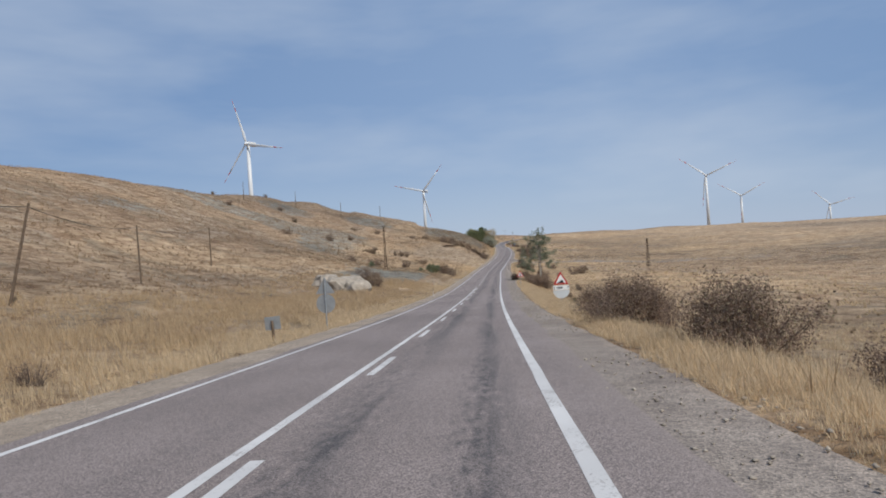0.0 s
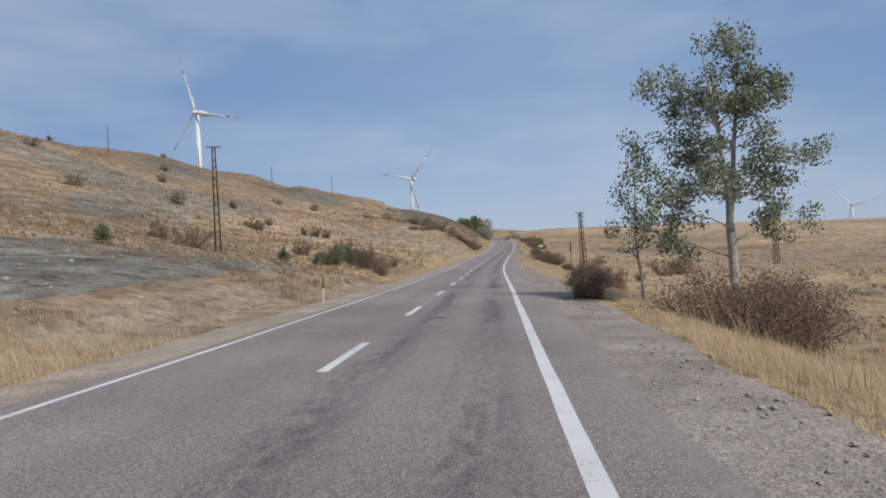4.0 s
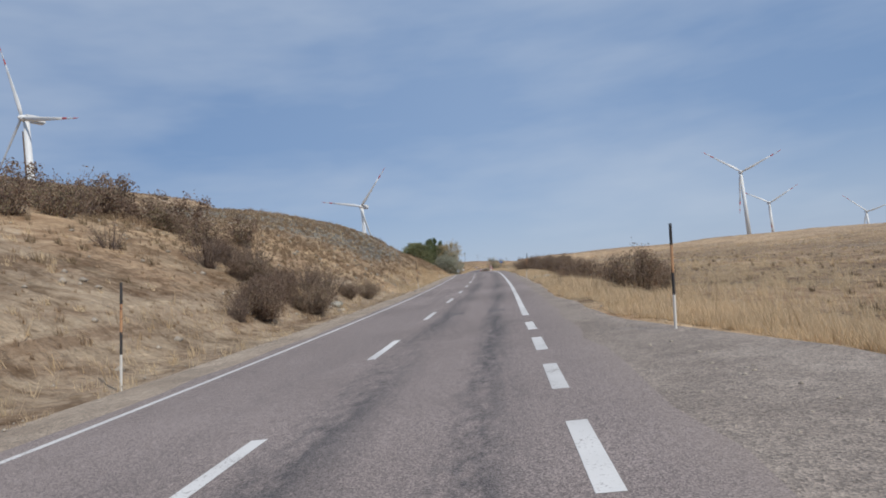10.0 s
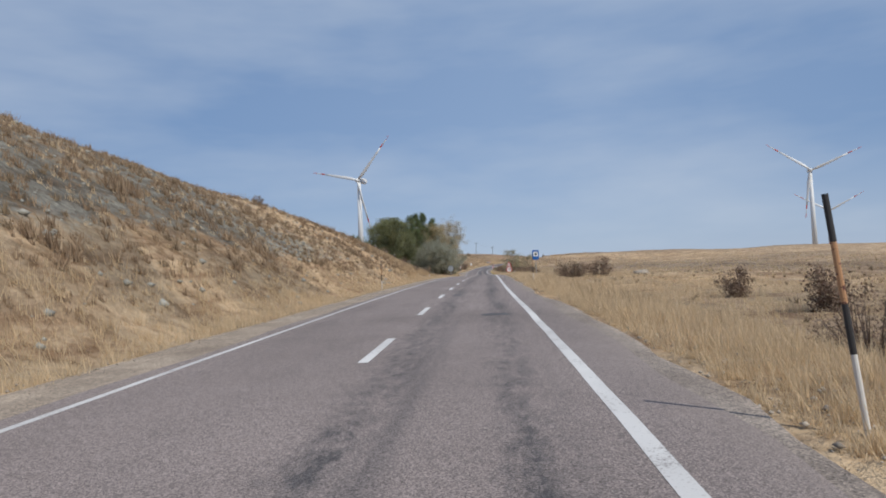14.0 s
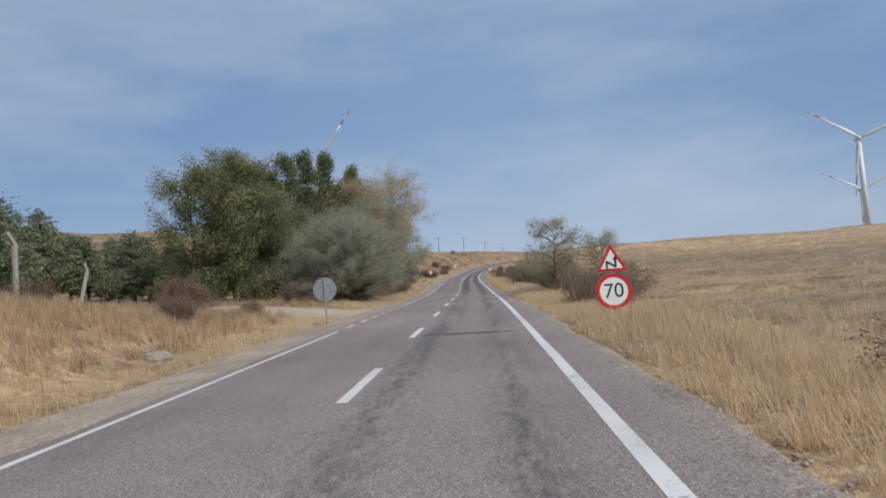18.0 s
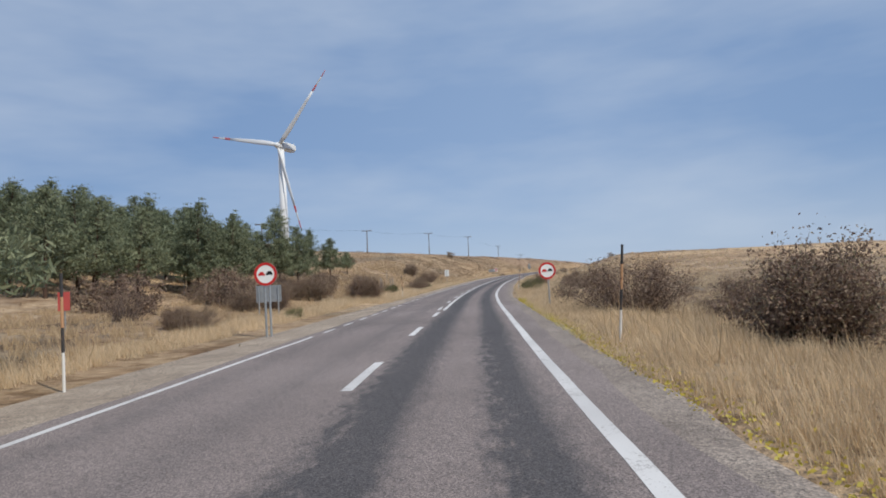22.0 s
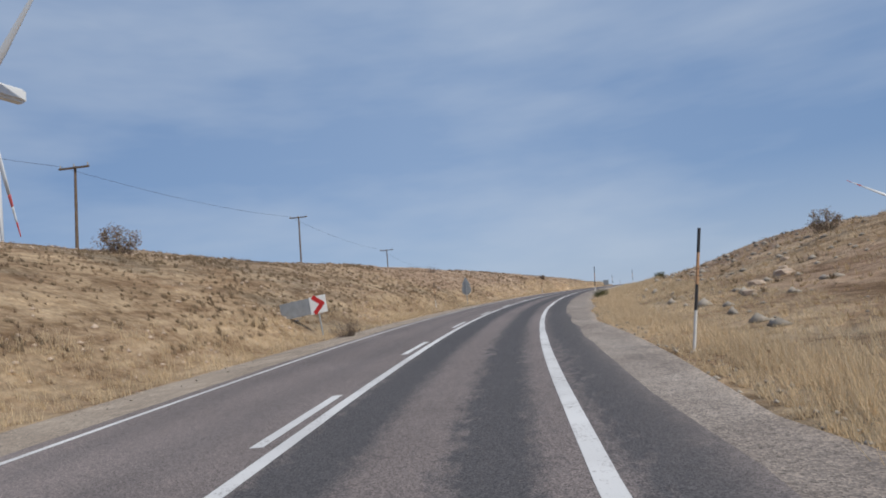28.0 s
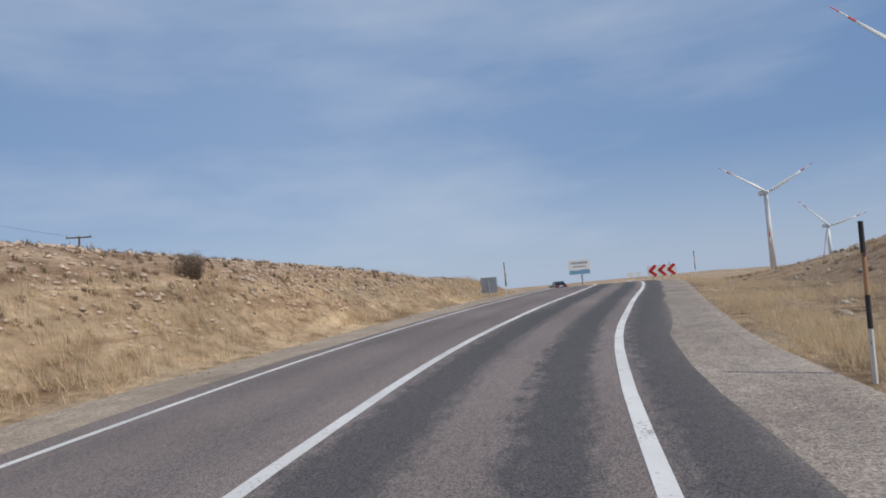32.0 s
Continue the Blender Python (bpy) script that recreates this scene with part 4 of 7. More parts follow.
def pine_meshes(seed, height, trunk_h, spread, tufts):
    """A Scots pine: bare lower trunk, whorls of limbs and dense tufts of needles."""
    rng = rng_of(seed)
    trunk = limb(rng, (0, 0, -0.3), (rng.normal() * 0.03, rng.normal() * 0.03, 1), height + 0.1, 0.13 + height * 0.006, 0.03, 0, 10)
    paths, spots = [trunk], []
    levels = int(height * 1.7)
    for k in range(levels):
        g = k / levels
        z = trunk_h + (height - trunk_h) * g
        i = np.clip(np.searchsorted(trunk[:, 2], z), 1, 9)
        for j in range(5):
            a = 2 * np.pi * (j / 5 + rng.uniform(0, 0.2)) + k * 1.1
            ln = spread * ((1 - g) ** 0.95 * 1.0 + 0.06) * rng.uniform(0.5, 1.2)
            b = trunk[i, :3] * 1.0
            b[2] = z
            way = np.array([np.cos(a), np.sin(a), 0.05 + 0.55 * g])
            one = limb(rng, b, way, ln, 0.035 * (1 - 0.5 * g), 0.14, 0.14, 5)
            paths.append(one)
            m = max(5, int(ln * 11))
            t = rng.uniform(0.3, 1.05, m)
            c = np.stack([np.interp(t, np.linspace(0, 1, 5), one[:, q]) for q in range(3)], -1) + rng.normal(size=(m, 3)) * 0.2
            spots.append(c)
    c = np.concatenate(spots)
    c = np.repeat(c, tufts, axis=0) + rng_of(seed + 1).normal(size=(len(c) * tufts, 3)) * np.array([0.15, 0.15, 0.07])
    v, f = leaves(rng, c, 0.058 * math.sqrt(18 / tufts), 4.4 - 0.12 * (18 - tufts), 0.7)
    tv, tf = tubes(paths, 5)
    return mesh_of("pine_trunk", tv, tf, BARK_PINE, True), mesh_of("pine_crown", v, f, PINE_M)


def shrub_meshes(name, seed, width, height, leaf_mat, count, size, stems=26, bare=0.3, tall=0.0):
    """Many thin stems from one root and small leaves on their twigs."""
    rng = rng_of(seed)
    paths, tips = [], []
    lobes = rng.uniform(0.65, 1.2, 9)
    for k in range(stems):
        a = rng.uniform(0, 2 * np.pi)
        out = rng.uniform(0.1, 1.0) ** 0.6
        reach = lobes[int(a / (2 * np.pi) * 9) % 9]
        top = height * np.sqrt(max(0.10, 1 - (out * 0.88) ** 2)) * rng.uniform(0.8, 1.03)
        end = np.array([np.cos(a) * out * width / 2 * reach, np.sin(a) * out * width / 2 * reach, top])
        root = np.array([np.cos(a), np.sin(a), 0]) * rng.uniform(0, 0.35) * width / 2 + np.array([0, 0, -0.15])
        one = limb(rng, root, end - root, 1.0, 0.022 + 0.006 * height, 0.18, 0, 6)
        paths.append(one)
        for j in range(6):
            q = one[rng.randint(1, 6), :3]
            w = (q - np.array([0, 0, height * 0.2])) * np.array([1, 1, 0.7]) + rng.normal(size=3) * 0.5 * height
            two = limb(rng, q, w / (np.linalg.norm(w) + 1e-6), rng.uniform(0.12, 0.24) * min(height, 2.8), 0.008, 0.35, 0, 4)
            paths.append(two)
            tips += [two[-1, :3], two[2, :3], two[1, :3]]
        tips.append(one[-1, :3])
    tips = np.array(tips)
    low = tips[:, 2] > -1
    tips = tips[low]
    spots = tips[rng.randint(0, len(tips), count)] + np.clip(rng.normal(size=(count, 3)), -1.4, 1.4) * 0.092 * min(height, 2.2)
    spots[:, 2] = np.maximum(spots[:, 2], 0.05)
    v, f = leaves(rng, spots, size, 1.5)
    tv, tf = tubes(paths, 3)
    return mesh_of(name + "_stems", tv, tf, TWIG, True), mesh_of(name + "_foliage", v, f, leaf_mat)


def plant(name, meshes, x, y, label, category, group, scale=1.0, turn=0.0, names=("trunk", "crown"), sink=0.05, stretch=1.0):
    ob = thing(name, x, y, label, category, group, turn, sink=sink)
    ob.scale = (scale, scale, scale * stretch)
    for n, me in zip(names, meshes):
        part(n, me, None, ob)
    return ob


rnd = rng_of(77)
# the open white poplar that leans over the verge
ASPEN = forked_poplar(11, 10.2, 18050)
plant("poplar_tree", ASPEN, 17.2, 110.2, "tall open poplar with forked pale trunk and clustered grey-green leaves", "tree", "", 1.0, 0)
ASPEN_S = tree_meshes("poplar", 12, 8.0, 2.2, 0.9, ASPEN_M, BARK_PALE, 1500, 0.10, "column", 16, 0.09, 0.03, 0.30)
plant("poplar_tree", ASPEN_S, 14.6, 111.5, "slim poplar with few grey-green leaves beside the road", "tree", "", 0.72, 200)
# the grove beside the road
BROAD = [tree_meshes("poplar", 21 + k, 14.5, 1.1, 4.2, POPLAR_M, BARK_PALE if k == 1 else BARK, 38000, 0.108, "round", 60, 0.26, 0.02, 0.5) for k in range(3)]
TALL = [tree_meshes("lombardy_poplar", 31 + k, 19.0, 2.0, 1.9, LOMB_M, BARK, 15000, 0.15, "column", 46, 0.24, 0.0, 0.42, 1.4, 0.0, 0.5) for k in range(2)]
SILVER = [tree_meshes("oleaster", 41 + k, 8.2, 0.3, 5.0, SILVER_M, BARK, 66000, 0.044, "bush", 74, 0.20, 0.05, 0.30, 2.4, 0.12) for k in range(2)]
GOLD = [tree_meshes("autumn_poplar", 51 + k, 14.0, 2.2, 4.4, GOLD_M, BARK_PALE, 54000, 0.064, "round", 50, 0.22, 0.06, 0.45) for k in range(2)]
for k, (x, y, s) in enumerate([(27.8, 470.2, 0.88), (29.9, 472.4, 0.72), (27.2, 475.0, 0.88), (31.0, 479.5, 0.66), (26.0, 483.0, 0.95), (31.6, 487.0, 0.8), (24.4, 470.6, 0.78)]):
    plant("poplar_tree", BROAD[k % 3], x, y, "broad green poplar with turning leaves in the roadside grove", "tree", "poplars in the grove", s, 67 * k)
for k, (x, y, s) in enumerate([(34.9, 483.3, 0.82), (33.0, 480.2, 0.80), (31.5, 476.7, 0.74), (30.4, 476.9, 0.66), (36.4, 486.5, 0.76)]):
    plant("lombardy_poplar", TALL[k % 2], x, y, "slender dark green column poplar in the grove", "tree", "column poplars in the grove", s, 50 * k)
for k, (x, y, s, up) in enumerate([(36.8, 465.4, 0.86, 0.92), (38.5, 467.5, 0.90, 1.0), (35.8, 469.0, 0.85, 1.05), (37.9, 466.4, 0.78, 0.86), (37.7, 470.6, 0.80, 1.2), (36.4, 473.0, 0.86, 1.2)]):
    plant("oleaster_tree", SILVER[k % 2], x, y, "silver-grey oleaster bushy down to the ground", "tree", "oleasters in the grove", s * 0.9, 80 * k + 20, stretch=up)
for k, (x, y, s) in enumerate([(40.0, 488.6, 0.92), (38.4, 491.5, 0.85), (36.8, 488.4, 0.90), (39.9, 485.4, 0.70), (35.6, 485.0, 0.84)]):
    plant("poplar_tree", GOLD[k % 2], x, y, "pale poplar with thin yellow autumn leaves", "tree", "yellow poplars in the grove", s, 95 * k)
plant("white_willow", leaning_stems(44, 12, 8.8), 38.2, 483.2, "pale leaning many-stemmed tree with thin silver leaves", "tree", "", 1.0, 0)
# pines
FAR_PINES = [pine_meshes(64 + k, h, t, w, 7) for k, (h, t, w) in enumerate([(8.0, 2.0, 3.0), (7.2, 2.1, 2.9), (8.8, 1.6, 3.1)])]
PINES = [pine_meshes(61 + k, h, t, w, 14) for k, (h, t, w) in enumerate([(8.0, 2.0, 3.0), (7.2, 2.1, 2.9), (8.8, 1.6, 3.1)])]
spots = [(36.4, 508.0, 1.12, 1), (39.6, 509.5, 1.08, 2), (37.2, 512.5, 1.05, 0), (34.6, 505.5, 1.1, 2), (33.0, 513.5, 1.15, 1), (39.6, 515.0, 0.98, 2), (30.0, 508.5, 1.15, 2), (36.8, 502.0, 0.95, 0), (33.2, 499.0, 1.0, 1), (39.6, 499.6, 0.42, 0), (40.0, 505.4, 0.40, 1)]
for row in range(8):
    for col in range(9):
        f = row / 7.0 * 1.05
        spots.append((25.4 + 13.0 * f - col * 3.3 + rnd.normal() * 0.7, 547.0 + 33.0 * f + col * 2.0 + rnd.normal() * 0.9, rnd.uniform(0.84, 1.02) * (0.95 if row < 6 else 0.76), rnd.randint(0, 3)))
for x, y, s, k in spots:
    plant("pine_tree", (PINES if road_x(y) - x < 21 else FAR_PINES)[k], x, y, "dark green pine with a bare lower trunk", "tree", "pine plantation", s, rnd.uniform(0, 360))
plant("pine_tree", PINES[1], 40.2, 593.0, "small lone green pine on the dry field", "tree", "", 0.42, 30)
for x, y, s in [(-2.0, 436.0, 0.9), (3.5, 442.0, 1.1), (8.0, 447.0, 1.25), (10.4, 449.5, 1.1), (-8.0, 433.0, 0.8), (14.0, 468.0, 0.95), (11.0, 463.0, 1.12), (17.5, 475.0, 0.85), (8.0, 470.0, 1.1), (14.6, 459.5, 0.95), (19.0, 480.0, 0.8), (12.0, 477.0, 0.9), (5.0, 458.0, 0.95), (3.0, 468.0, 0.95), (12.6, 466.0, 0.85), (15.4, 471.0, 0.8), (10.4, 473.0, 0.9), (16.2, 478.0, 0.75), (7.0, 476.0, 0.95), (13.6, 481.0, 0.8), (20.6, 484.0, 0.75), (18.0, 486.0, 0.85), (9.6, 468.0, 0.9), (13.0, 472.5, 0.8), (21.5, 479.0, 0.62), (22.8, 482.5, 0.7), (15.0, 484.5, 0.9)]:
    plant("pine_tree", FAR_PINES[rnd.randint(0, 3)], x, y, "young dark green pine behind the bank", "tree", "young pines behind the bank", s * 1.3, rnd.uniform(0, 360), stretch=0.74)
for x, y, s in [(-3.5, 140.0, 0.22), (-1.5, 143.0, 0.2), (-13.0, 132.0, 0.26), (0.2, 157.0, 0.36), (-0.9, 158.6, 0.38), (-0.3, 155.9, 0.32), (-1.9, 156.6, 0.38)]:
    plant("pine_tree", PINES[0], x, y, "low young green pine on the rocky bank", "tree", "seedling pines", s, rnd.uniform(0, 360), stretch=0.62)
# small trees on the right
HAW = [tree_meshes("hawthorn", 71 + k, 5.2, 0.7, 2.0, HAW_M, BARK, 15000, 0.044, "round", 40, 0.09, 0.05, 0.22, 1.4) for k in range(2)]
HAWD = shrub_meshes("hawthorn", 75, 4.9, 4.4, HAW_M, 60000, 0.040, 130)
for x, y, s, k in [(52.3, 457.5, 0.95, 0), (55.8, 457.5, 0.82, 1), (53.6, 462.0, 0.8, 2), (56.6, 490.2, 0.88, 2)]:
    plant("hawthorn_tree", HAWD if k == 2 else HAW[k], x, y, "small thin hawthorn with browning leaves", "tree", "small trees on the verge", s, rnd.uniform(0, 360))

# shrubs
BROWN = [shrub_meshes("brown_shrub", 81 + k, w, h, BROWN_M, 21000, 0.044, 80) for k, (w, h) in enumerate([(3.4, 2.0), (4.6, 1.9), (2.6, 1.8)])]
GREEN = [shrub_meshes("green_shrub", 91 + k, w, h, GREEN_M, 14000, 0.046, 48) for k, (w, h) in enumerate([(2.8, 1.6), (3.6, 1.5)])]
BARE = [shrub_meshes("bare_shrub", 96 + k, 2.6, 1.7, BROWN_M, 2200, 0.042, 56) for k in range(2)]
FAR_SHRUB = {"b": [shrub_meshes("brown_shrub", 181 + k, w, h, BROWN_M, 2600, 0.092, 20) for k, (w, h) in enumerate([(3.4, 2.0), (4.6, 1.9), (2.6, 1.8)])], "g": [shrub_meshes("green_shrub", 191, 2.8, 1.6, GREEN_M, 2400, 0.09, 18)], "t": [shrub_meshes("bare_shrub", 196, 2.6, 1.7, BROWN_M, 900, 0.06, 30)]}
SHRUB = {"b": (BROWN, "dense brown-red thorn shrub on dry grass", "brown shrubs"), "g": (GREEN, "olive green thorn shrub on dry grass", "green shrubs"), "t": (BARE, "leafless grey-brown twiggy shrub", "bare shrubs")}


def shrub(kind, x, y, scale=1.0, stretch=1.0):
    sets, label, group = SHRUB[kind]
    if not -13 < x - road_x(y) < 13:
        sets = FAR_SHRUB[kind]
    plant("shrub", sets[rnd.randint(0, len(sets))], x, y, label, "shrub", group, scale, rnd.uniform(0, 360), ("branchwork", "foliage"), 0.05, stretch)


# along the first stretch, right
for k, x, y, s in [("b", 8.2, 10.8, 0.8), ("b", 6.4, 14.2, 0.85), ("b", 6.5, 22.2, 0.85), ("b", 7.4, 24.2, 0.7), ("b", 7.9, 28.5, 0.9), ("b", 8.9, 29.6, 0.8), ("g", 8.4, 33.5, 0.6), ("g", 8.9, 35.5, 0.6), ("b", 11.6, 50.0, 1.1), ("b", 12.8, 52.6, 0.9), ("g", 13.1, 54.9, 0.9), ("g", 14.6, 57.0, 0.8), 
                   ("g", 14.5, 72.0, 0.35), ("b", 16.0, 82.0, 0.35), ("b", 21.0, 78.0, 0.35), ("b", 16.9, 129.2, 0.72), ("b", 18.7, 130.8, 0.72), ("b", 15.2, 106.0, 0.9), ("b", 17.0, 107.5, 0.95), ("b", 13.0, 112.5, 0.6), ("b", 21.7, 102.6, 0.55), ("b", 24.0, 150.0, 0.8),
                   ("b", 23.6, 184.5, 0.95), ("b", 25.2, 185.5, 0.9), ("b", 24.8, 159.6, 0.72), ("b", 28.3, 155.6, 0.5), ("b", 33.4, 163.9, 0.90), ("b", 35.8, 164.5, 0.90), ("b", 38.5, 173.7, 0.60), ("b", 25.0, 175.1, 0.50), ("b", 26.8, 212.0, 0.75), ("b", 28.5, 219.8, 0.56), ("b", 33.0, 190.0, 0.7),
                   ("b", 33.8, 259.0, 1.0), ("b", 37.0, 265.0, 0.75), ("b", 35.4, 275.0, 0.78), ("b", 39.0, 281.5, 0.65), ("b", 40.6, 288.6, 0.35), ("b", 41.4, 303.5, 0.5), ("b", 40.4, 306.5, 1.05), ("b", 42.0, 309.0, 1.1), ("b", 43.2, 313.0, 1.0), ("b", 38.6, 311.4, 0.85), ("b", 40.2, 311.0, 1.05), ("b", 41.4, 314.6, 1.0), ("t", 39.4, 308.8, 1.1), ("b", 39.9, 315.0, 0.8), ("b", 41.0, 318.6, 0.85), ("t", 40.4, 313.0, 1.1), ("b", 42.6, 321.0, 0.8),
                   ("b", 43.0, 316.0, 1.2), ("b", 46.0, 334.0, 0.9), ("t", 42.0, 332.0, 0.7), ("b", 50.0, 346.0, 0.85), ("b", 51.5, 357.0, 0.8), ("b", 55.0, 398.0, 1.05), ("b", 52.5, 402.0, 1.0), ("b", 50.0, 420.0, 0.7),
                   ("b", 51.0, 441.5, 0.7), ("b", 52.6, 444.5, 0.8), ("t", 49.8, 440.0, 0.9), ("b", 54.5, 452.0, 1.1), ("t", 54.4, 463.0, 0.8), ("g", 56.8, 466.5, 0.85), ("b", 56.2, 472.0, 0.75), ("g", 57.6, 474.5, 0.8), ("b", 58.0, 478.5, 0.85), ("g", 59.4, 486.0, 0.85), ("g", 56.6, 480.0, 1.15), ("b", 57.8, 481.4, 1.1), ("b", 57.0, 496.6, 0.8),
                   ("b", 57.6, 503.0, 0.9), ("b", 58.6, 509.0, 0.85), ("t", 55.7, 491.6, 0.9), ("b", 56.0, 493.6, 0.75), ("t", 56.4, 497.6, 0.9), ("b", 56.7, 500.0, 0.8), ("t", 57.3, 505.6, 0.9), ("b", 57.9, 506.6, 0.85), ("t", 58.0, 512.0, 0.8), ("g", 62.4, 512.0, 0.9), ("b", 58.3, 515.8, 1.1), ("b", 60.9, 520.0, 0.95), ("b", 58.4, 527.6, 1.0), ("b", 62.2, 527.0, 0.7), ("t", 58.4, 538.8, 0.8), ("g", 59.8, 559.2, 0.7), ("b", 64.4, 560.8, 0.9), ("b", 63.7, 577.8, 0.64), ("b", 68.2, 584.0, 0.5), ("t", 74.5, 625.0, 0.5), ("t", 77.0, 628.5, 0.7), ("b", 95.2, 661.0, 0.6), ("g", 84.5, 668.0, 0.35), ("g", 100.0, 690.0, 0.4)]:
    shrub(k, x, y, s)
# left side
for k, x, y, s in [("b", 42.0, 528.1, 0.45), ("b", -9.8, 91.0, 1.15), ("b", -8.4, 89.0, 0.9), ("b", -23.5, 269.8, 0.9), ("b", -31.8, 264.9, 0.85), ("b", 6.7, 268.7, 1.2), ("b", 3.0, 268.0, 1.1), ("b", 10.5, 271.5, 1.1), ("b", 13.4, 274.0, 1.0), ("b", 6.2, 272.5, 1.25), ("t", 7.0, 266.0, 1.3), ("b", -9.3, 269.0, 0.7), ("b", -4.0, 271.0, 0.9),
                   ("t", 14.6, 262.0, 0.9), ("t", 15.8, 266.5, 0.9), ("t", 19.1, 269.4, 1.0), ("t", 18.2, 267.0, 0.9), ("t", 12.0, 258.0, 0.7), ("b", 20.0, 272.4, 0.5), ("b", 20.8, 276.2, 0.55), ("b", 13.8, 407.5, 0.7), ("b", -14.0, 150.0, 0.9), ("b", -20.0, 158.0, 0.8), ("b", -8.0, 170.0, 0.9), ("b", -4.0, 178.0, 0.7), ("b", 1.5, 152.0, 0.9), ("t", 3.2, 147.0, 1.0), ("g", -1.0, 146.0, 0.8),
                   ("b", -30.0, 190.0, 0.9), ("t", 3.3, 163.0, 0.75), ("b", -10.1, 193.2, 0.75), ("b", -8.6, 194.0, 0.7), ("b", -11.8, 193.0, 0.65), ("b", -17.8, 189.4, 0.8), ("b", -19.2, 190.0, 0.7), ("b", -26.0, 205.0, 0.8), ("b", -40.0, 180.0, 0.8), ("b", -48.0, 230.0, 0.9), ("b", -18.0, 196.0, 0.6), ("t", -8.6, 14.0, 0.35),
                   ("b", 31.6, 447.0, 0.8), ("b", 28.0, 456.0, 0.7), ("b", 39.5, 477.0, 0.7), ("b", 40.2, 486.0, 0.9), ("t", 38.4, 493.0, 1.0), ("g", 39.4, 499.5, 1.0), ("b", 40.6, 504.0, 1.0), ("g", 37.6, 507.5, 1.2), ("g", 39.2, 513.0, 0.8), ("b", 36.4, 536.0, 1.0), ("b", 38.8, 544.0, 1.1), ("b", 33.0, 540.0, 1.0), ("b", 42.6, 552.0, 1.0), ("b", 45.8, 557.0, 1.1), ("b", 41.8, 561.0, 1.0), ("b", 44.6, 566.0, 0.8), ("b", 36.6, 552.0, 1.0),
                   ("b", 37.4, 549.4, 0.8), ("b", 38.8, 548.4, 0.75), ("b", 40.2, 549.6, 0.8), ("b", 41.4, 551.4, 0.75), ("b", 39.6, 552.4, 0.85), ("b", 35.6, 548.0, 0.8), ("b", 37.0, 545.6, 0.6), ("t", 38.0, 531.4, 0.8), ("b", 42.0, 541.5, 0.6), ("b", 40.6, 540.5, 0.7), ("g", 44.2, 536.0, 0.35), ("b", 41.2, 528.2, 0.4), ("g", 47.2, 569.5, 0.6), ("b", 49.6, 582.4, 0.55), ("b", 49.9, 585.2, 0.75), ("g", 50.9, 591.0, 0.40), ("b", 51.1, 599.7, 0.60), ("b", 50.0, 588.2, 0.60), ("b", 51.2, 604.0, 0.7), ("b", 48.4, 606.0, 0.8), ("b", 38.0, 620.0, 0.5), ("t", 68.2, 655.0, 0.45), ("b", 97.4, 720.0, 0.32), ("t", 78.6, 700.0, 0.5), ("b", -60.0, 262.0, 0.8), ("b", -75.0, 300.0, 0.9), ("b", -82.0, 250.0, 0.7), ("b", -66.0, 215.0, 0.8), ("b", 18.0, 389.3, 0.42), ("b", 57.0, 664.5, 0.7)]:
    shrub(k, x, y, s)


# the thicket along the crest of the bank
for k, x, y, s in [("b", 3.2, 249.4, 0.5), ("b", 4.0, 251.6, 0.55), ("b", 5.2, 254.0, 0.55), ("b", 6.6, 256.6, 0.6), ("b", 7.4, 258.8, 0.75), ("b", 8.4, 261.2, 0.7), ("b", 4.2, 265.0, 0.55), ("b", 4.0, 267.2, 0.69), ("t", 4.2, 269.0, 0.83), ("b", 3.8, 272.1, 0.62), ("b", 3.5, 276.3, 0.76), ("t", 5.4, 273.9, 0.55), ("b", 6.3, 273.5, 0.69), ("b", 8.2, 271.2, 0.83), ("t", 8.9, 270.9, 0.62), ("b", 10.4, 268.9, 0.76), ("b", 11.1, 268.7, 0.55), ("t", 12.4, 266.8, 0.69), ("b", 13.2, 266.3, 0.83), ("b", 14.5, 264.7, 0.62), ("t", 15.1, 264.3, 0.76), ("b", 16.1, 262.6, 0.55), ("b", 16.7, 262.5, 0.69), ("t", 17.5, 257.5, 0.83), ("b", 17.6, 260.6, 0.62), ("b", 17.8, 262.7, 0.76), ("t", 18.5, 262.6, 0.55), ("b", 19.0, 263.1, 0.69), ("b", 17.9, 257.6, 0.83), ("t", 17.4, 255.7, 0.62), ("b", 7.6, 263.0, 0.76), ("b", 6.8, 267.9, 0.55)]:
    shrub(k, x, y, s)

# low silver and green shrubs before the pines
OLEA = [shrub_meshes("oleaster_bush", 93 + 5 * k, 3.0, 2.5, OLEA_M, 19000, 0.048, 60) for k in range(2)]
for k, (x, y, s) in enumerate([(40.2, 496.6, 0.9), (39.6, 499.6, 1.05), (40.0, 503.2, 0.95), (39.3, 494.0, 1.1), (39.4, 506.6, 0.9)]):
    plant("oleaster_bush", OLEA[k % 2], x, y, "silver-green oleaster bush before the pines", "shrub", "oleaster bushes", s, 70 * k, ("branchwork", "foliage"))
for x, y, s in [(39.9, 498.2, 1.0), (39.8, 501.6, 1.05), (39.2, 504.8, 1.1), (38.6, 496.4, 1.3), (38.4, 500.6, 1.4)]:
    shrub("g", x, y, s, 1.1)
for x, y, s in [(39.4, 506.4, 0.9), (39.5, 508.8, 0.95), (39.4, 511.2, 0.85), (38.8, 514.2, 0.8), (38.2, 517.6, 0.65), (37.4, 509.8, 1.0), (37.2, 513.0, 0.9)]:
    shrub("g", x, y, s, 0.72)

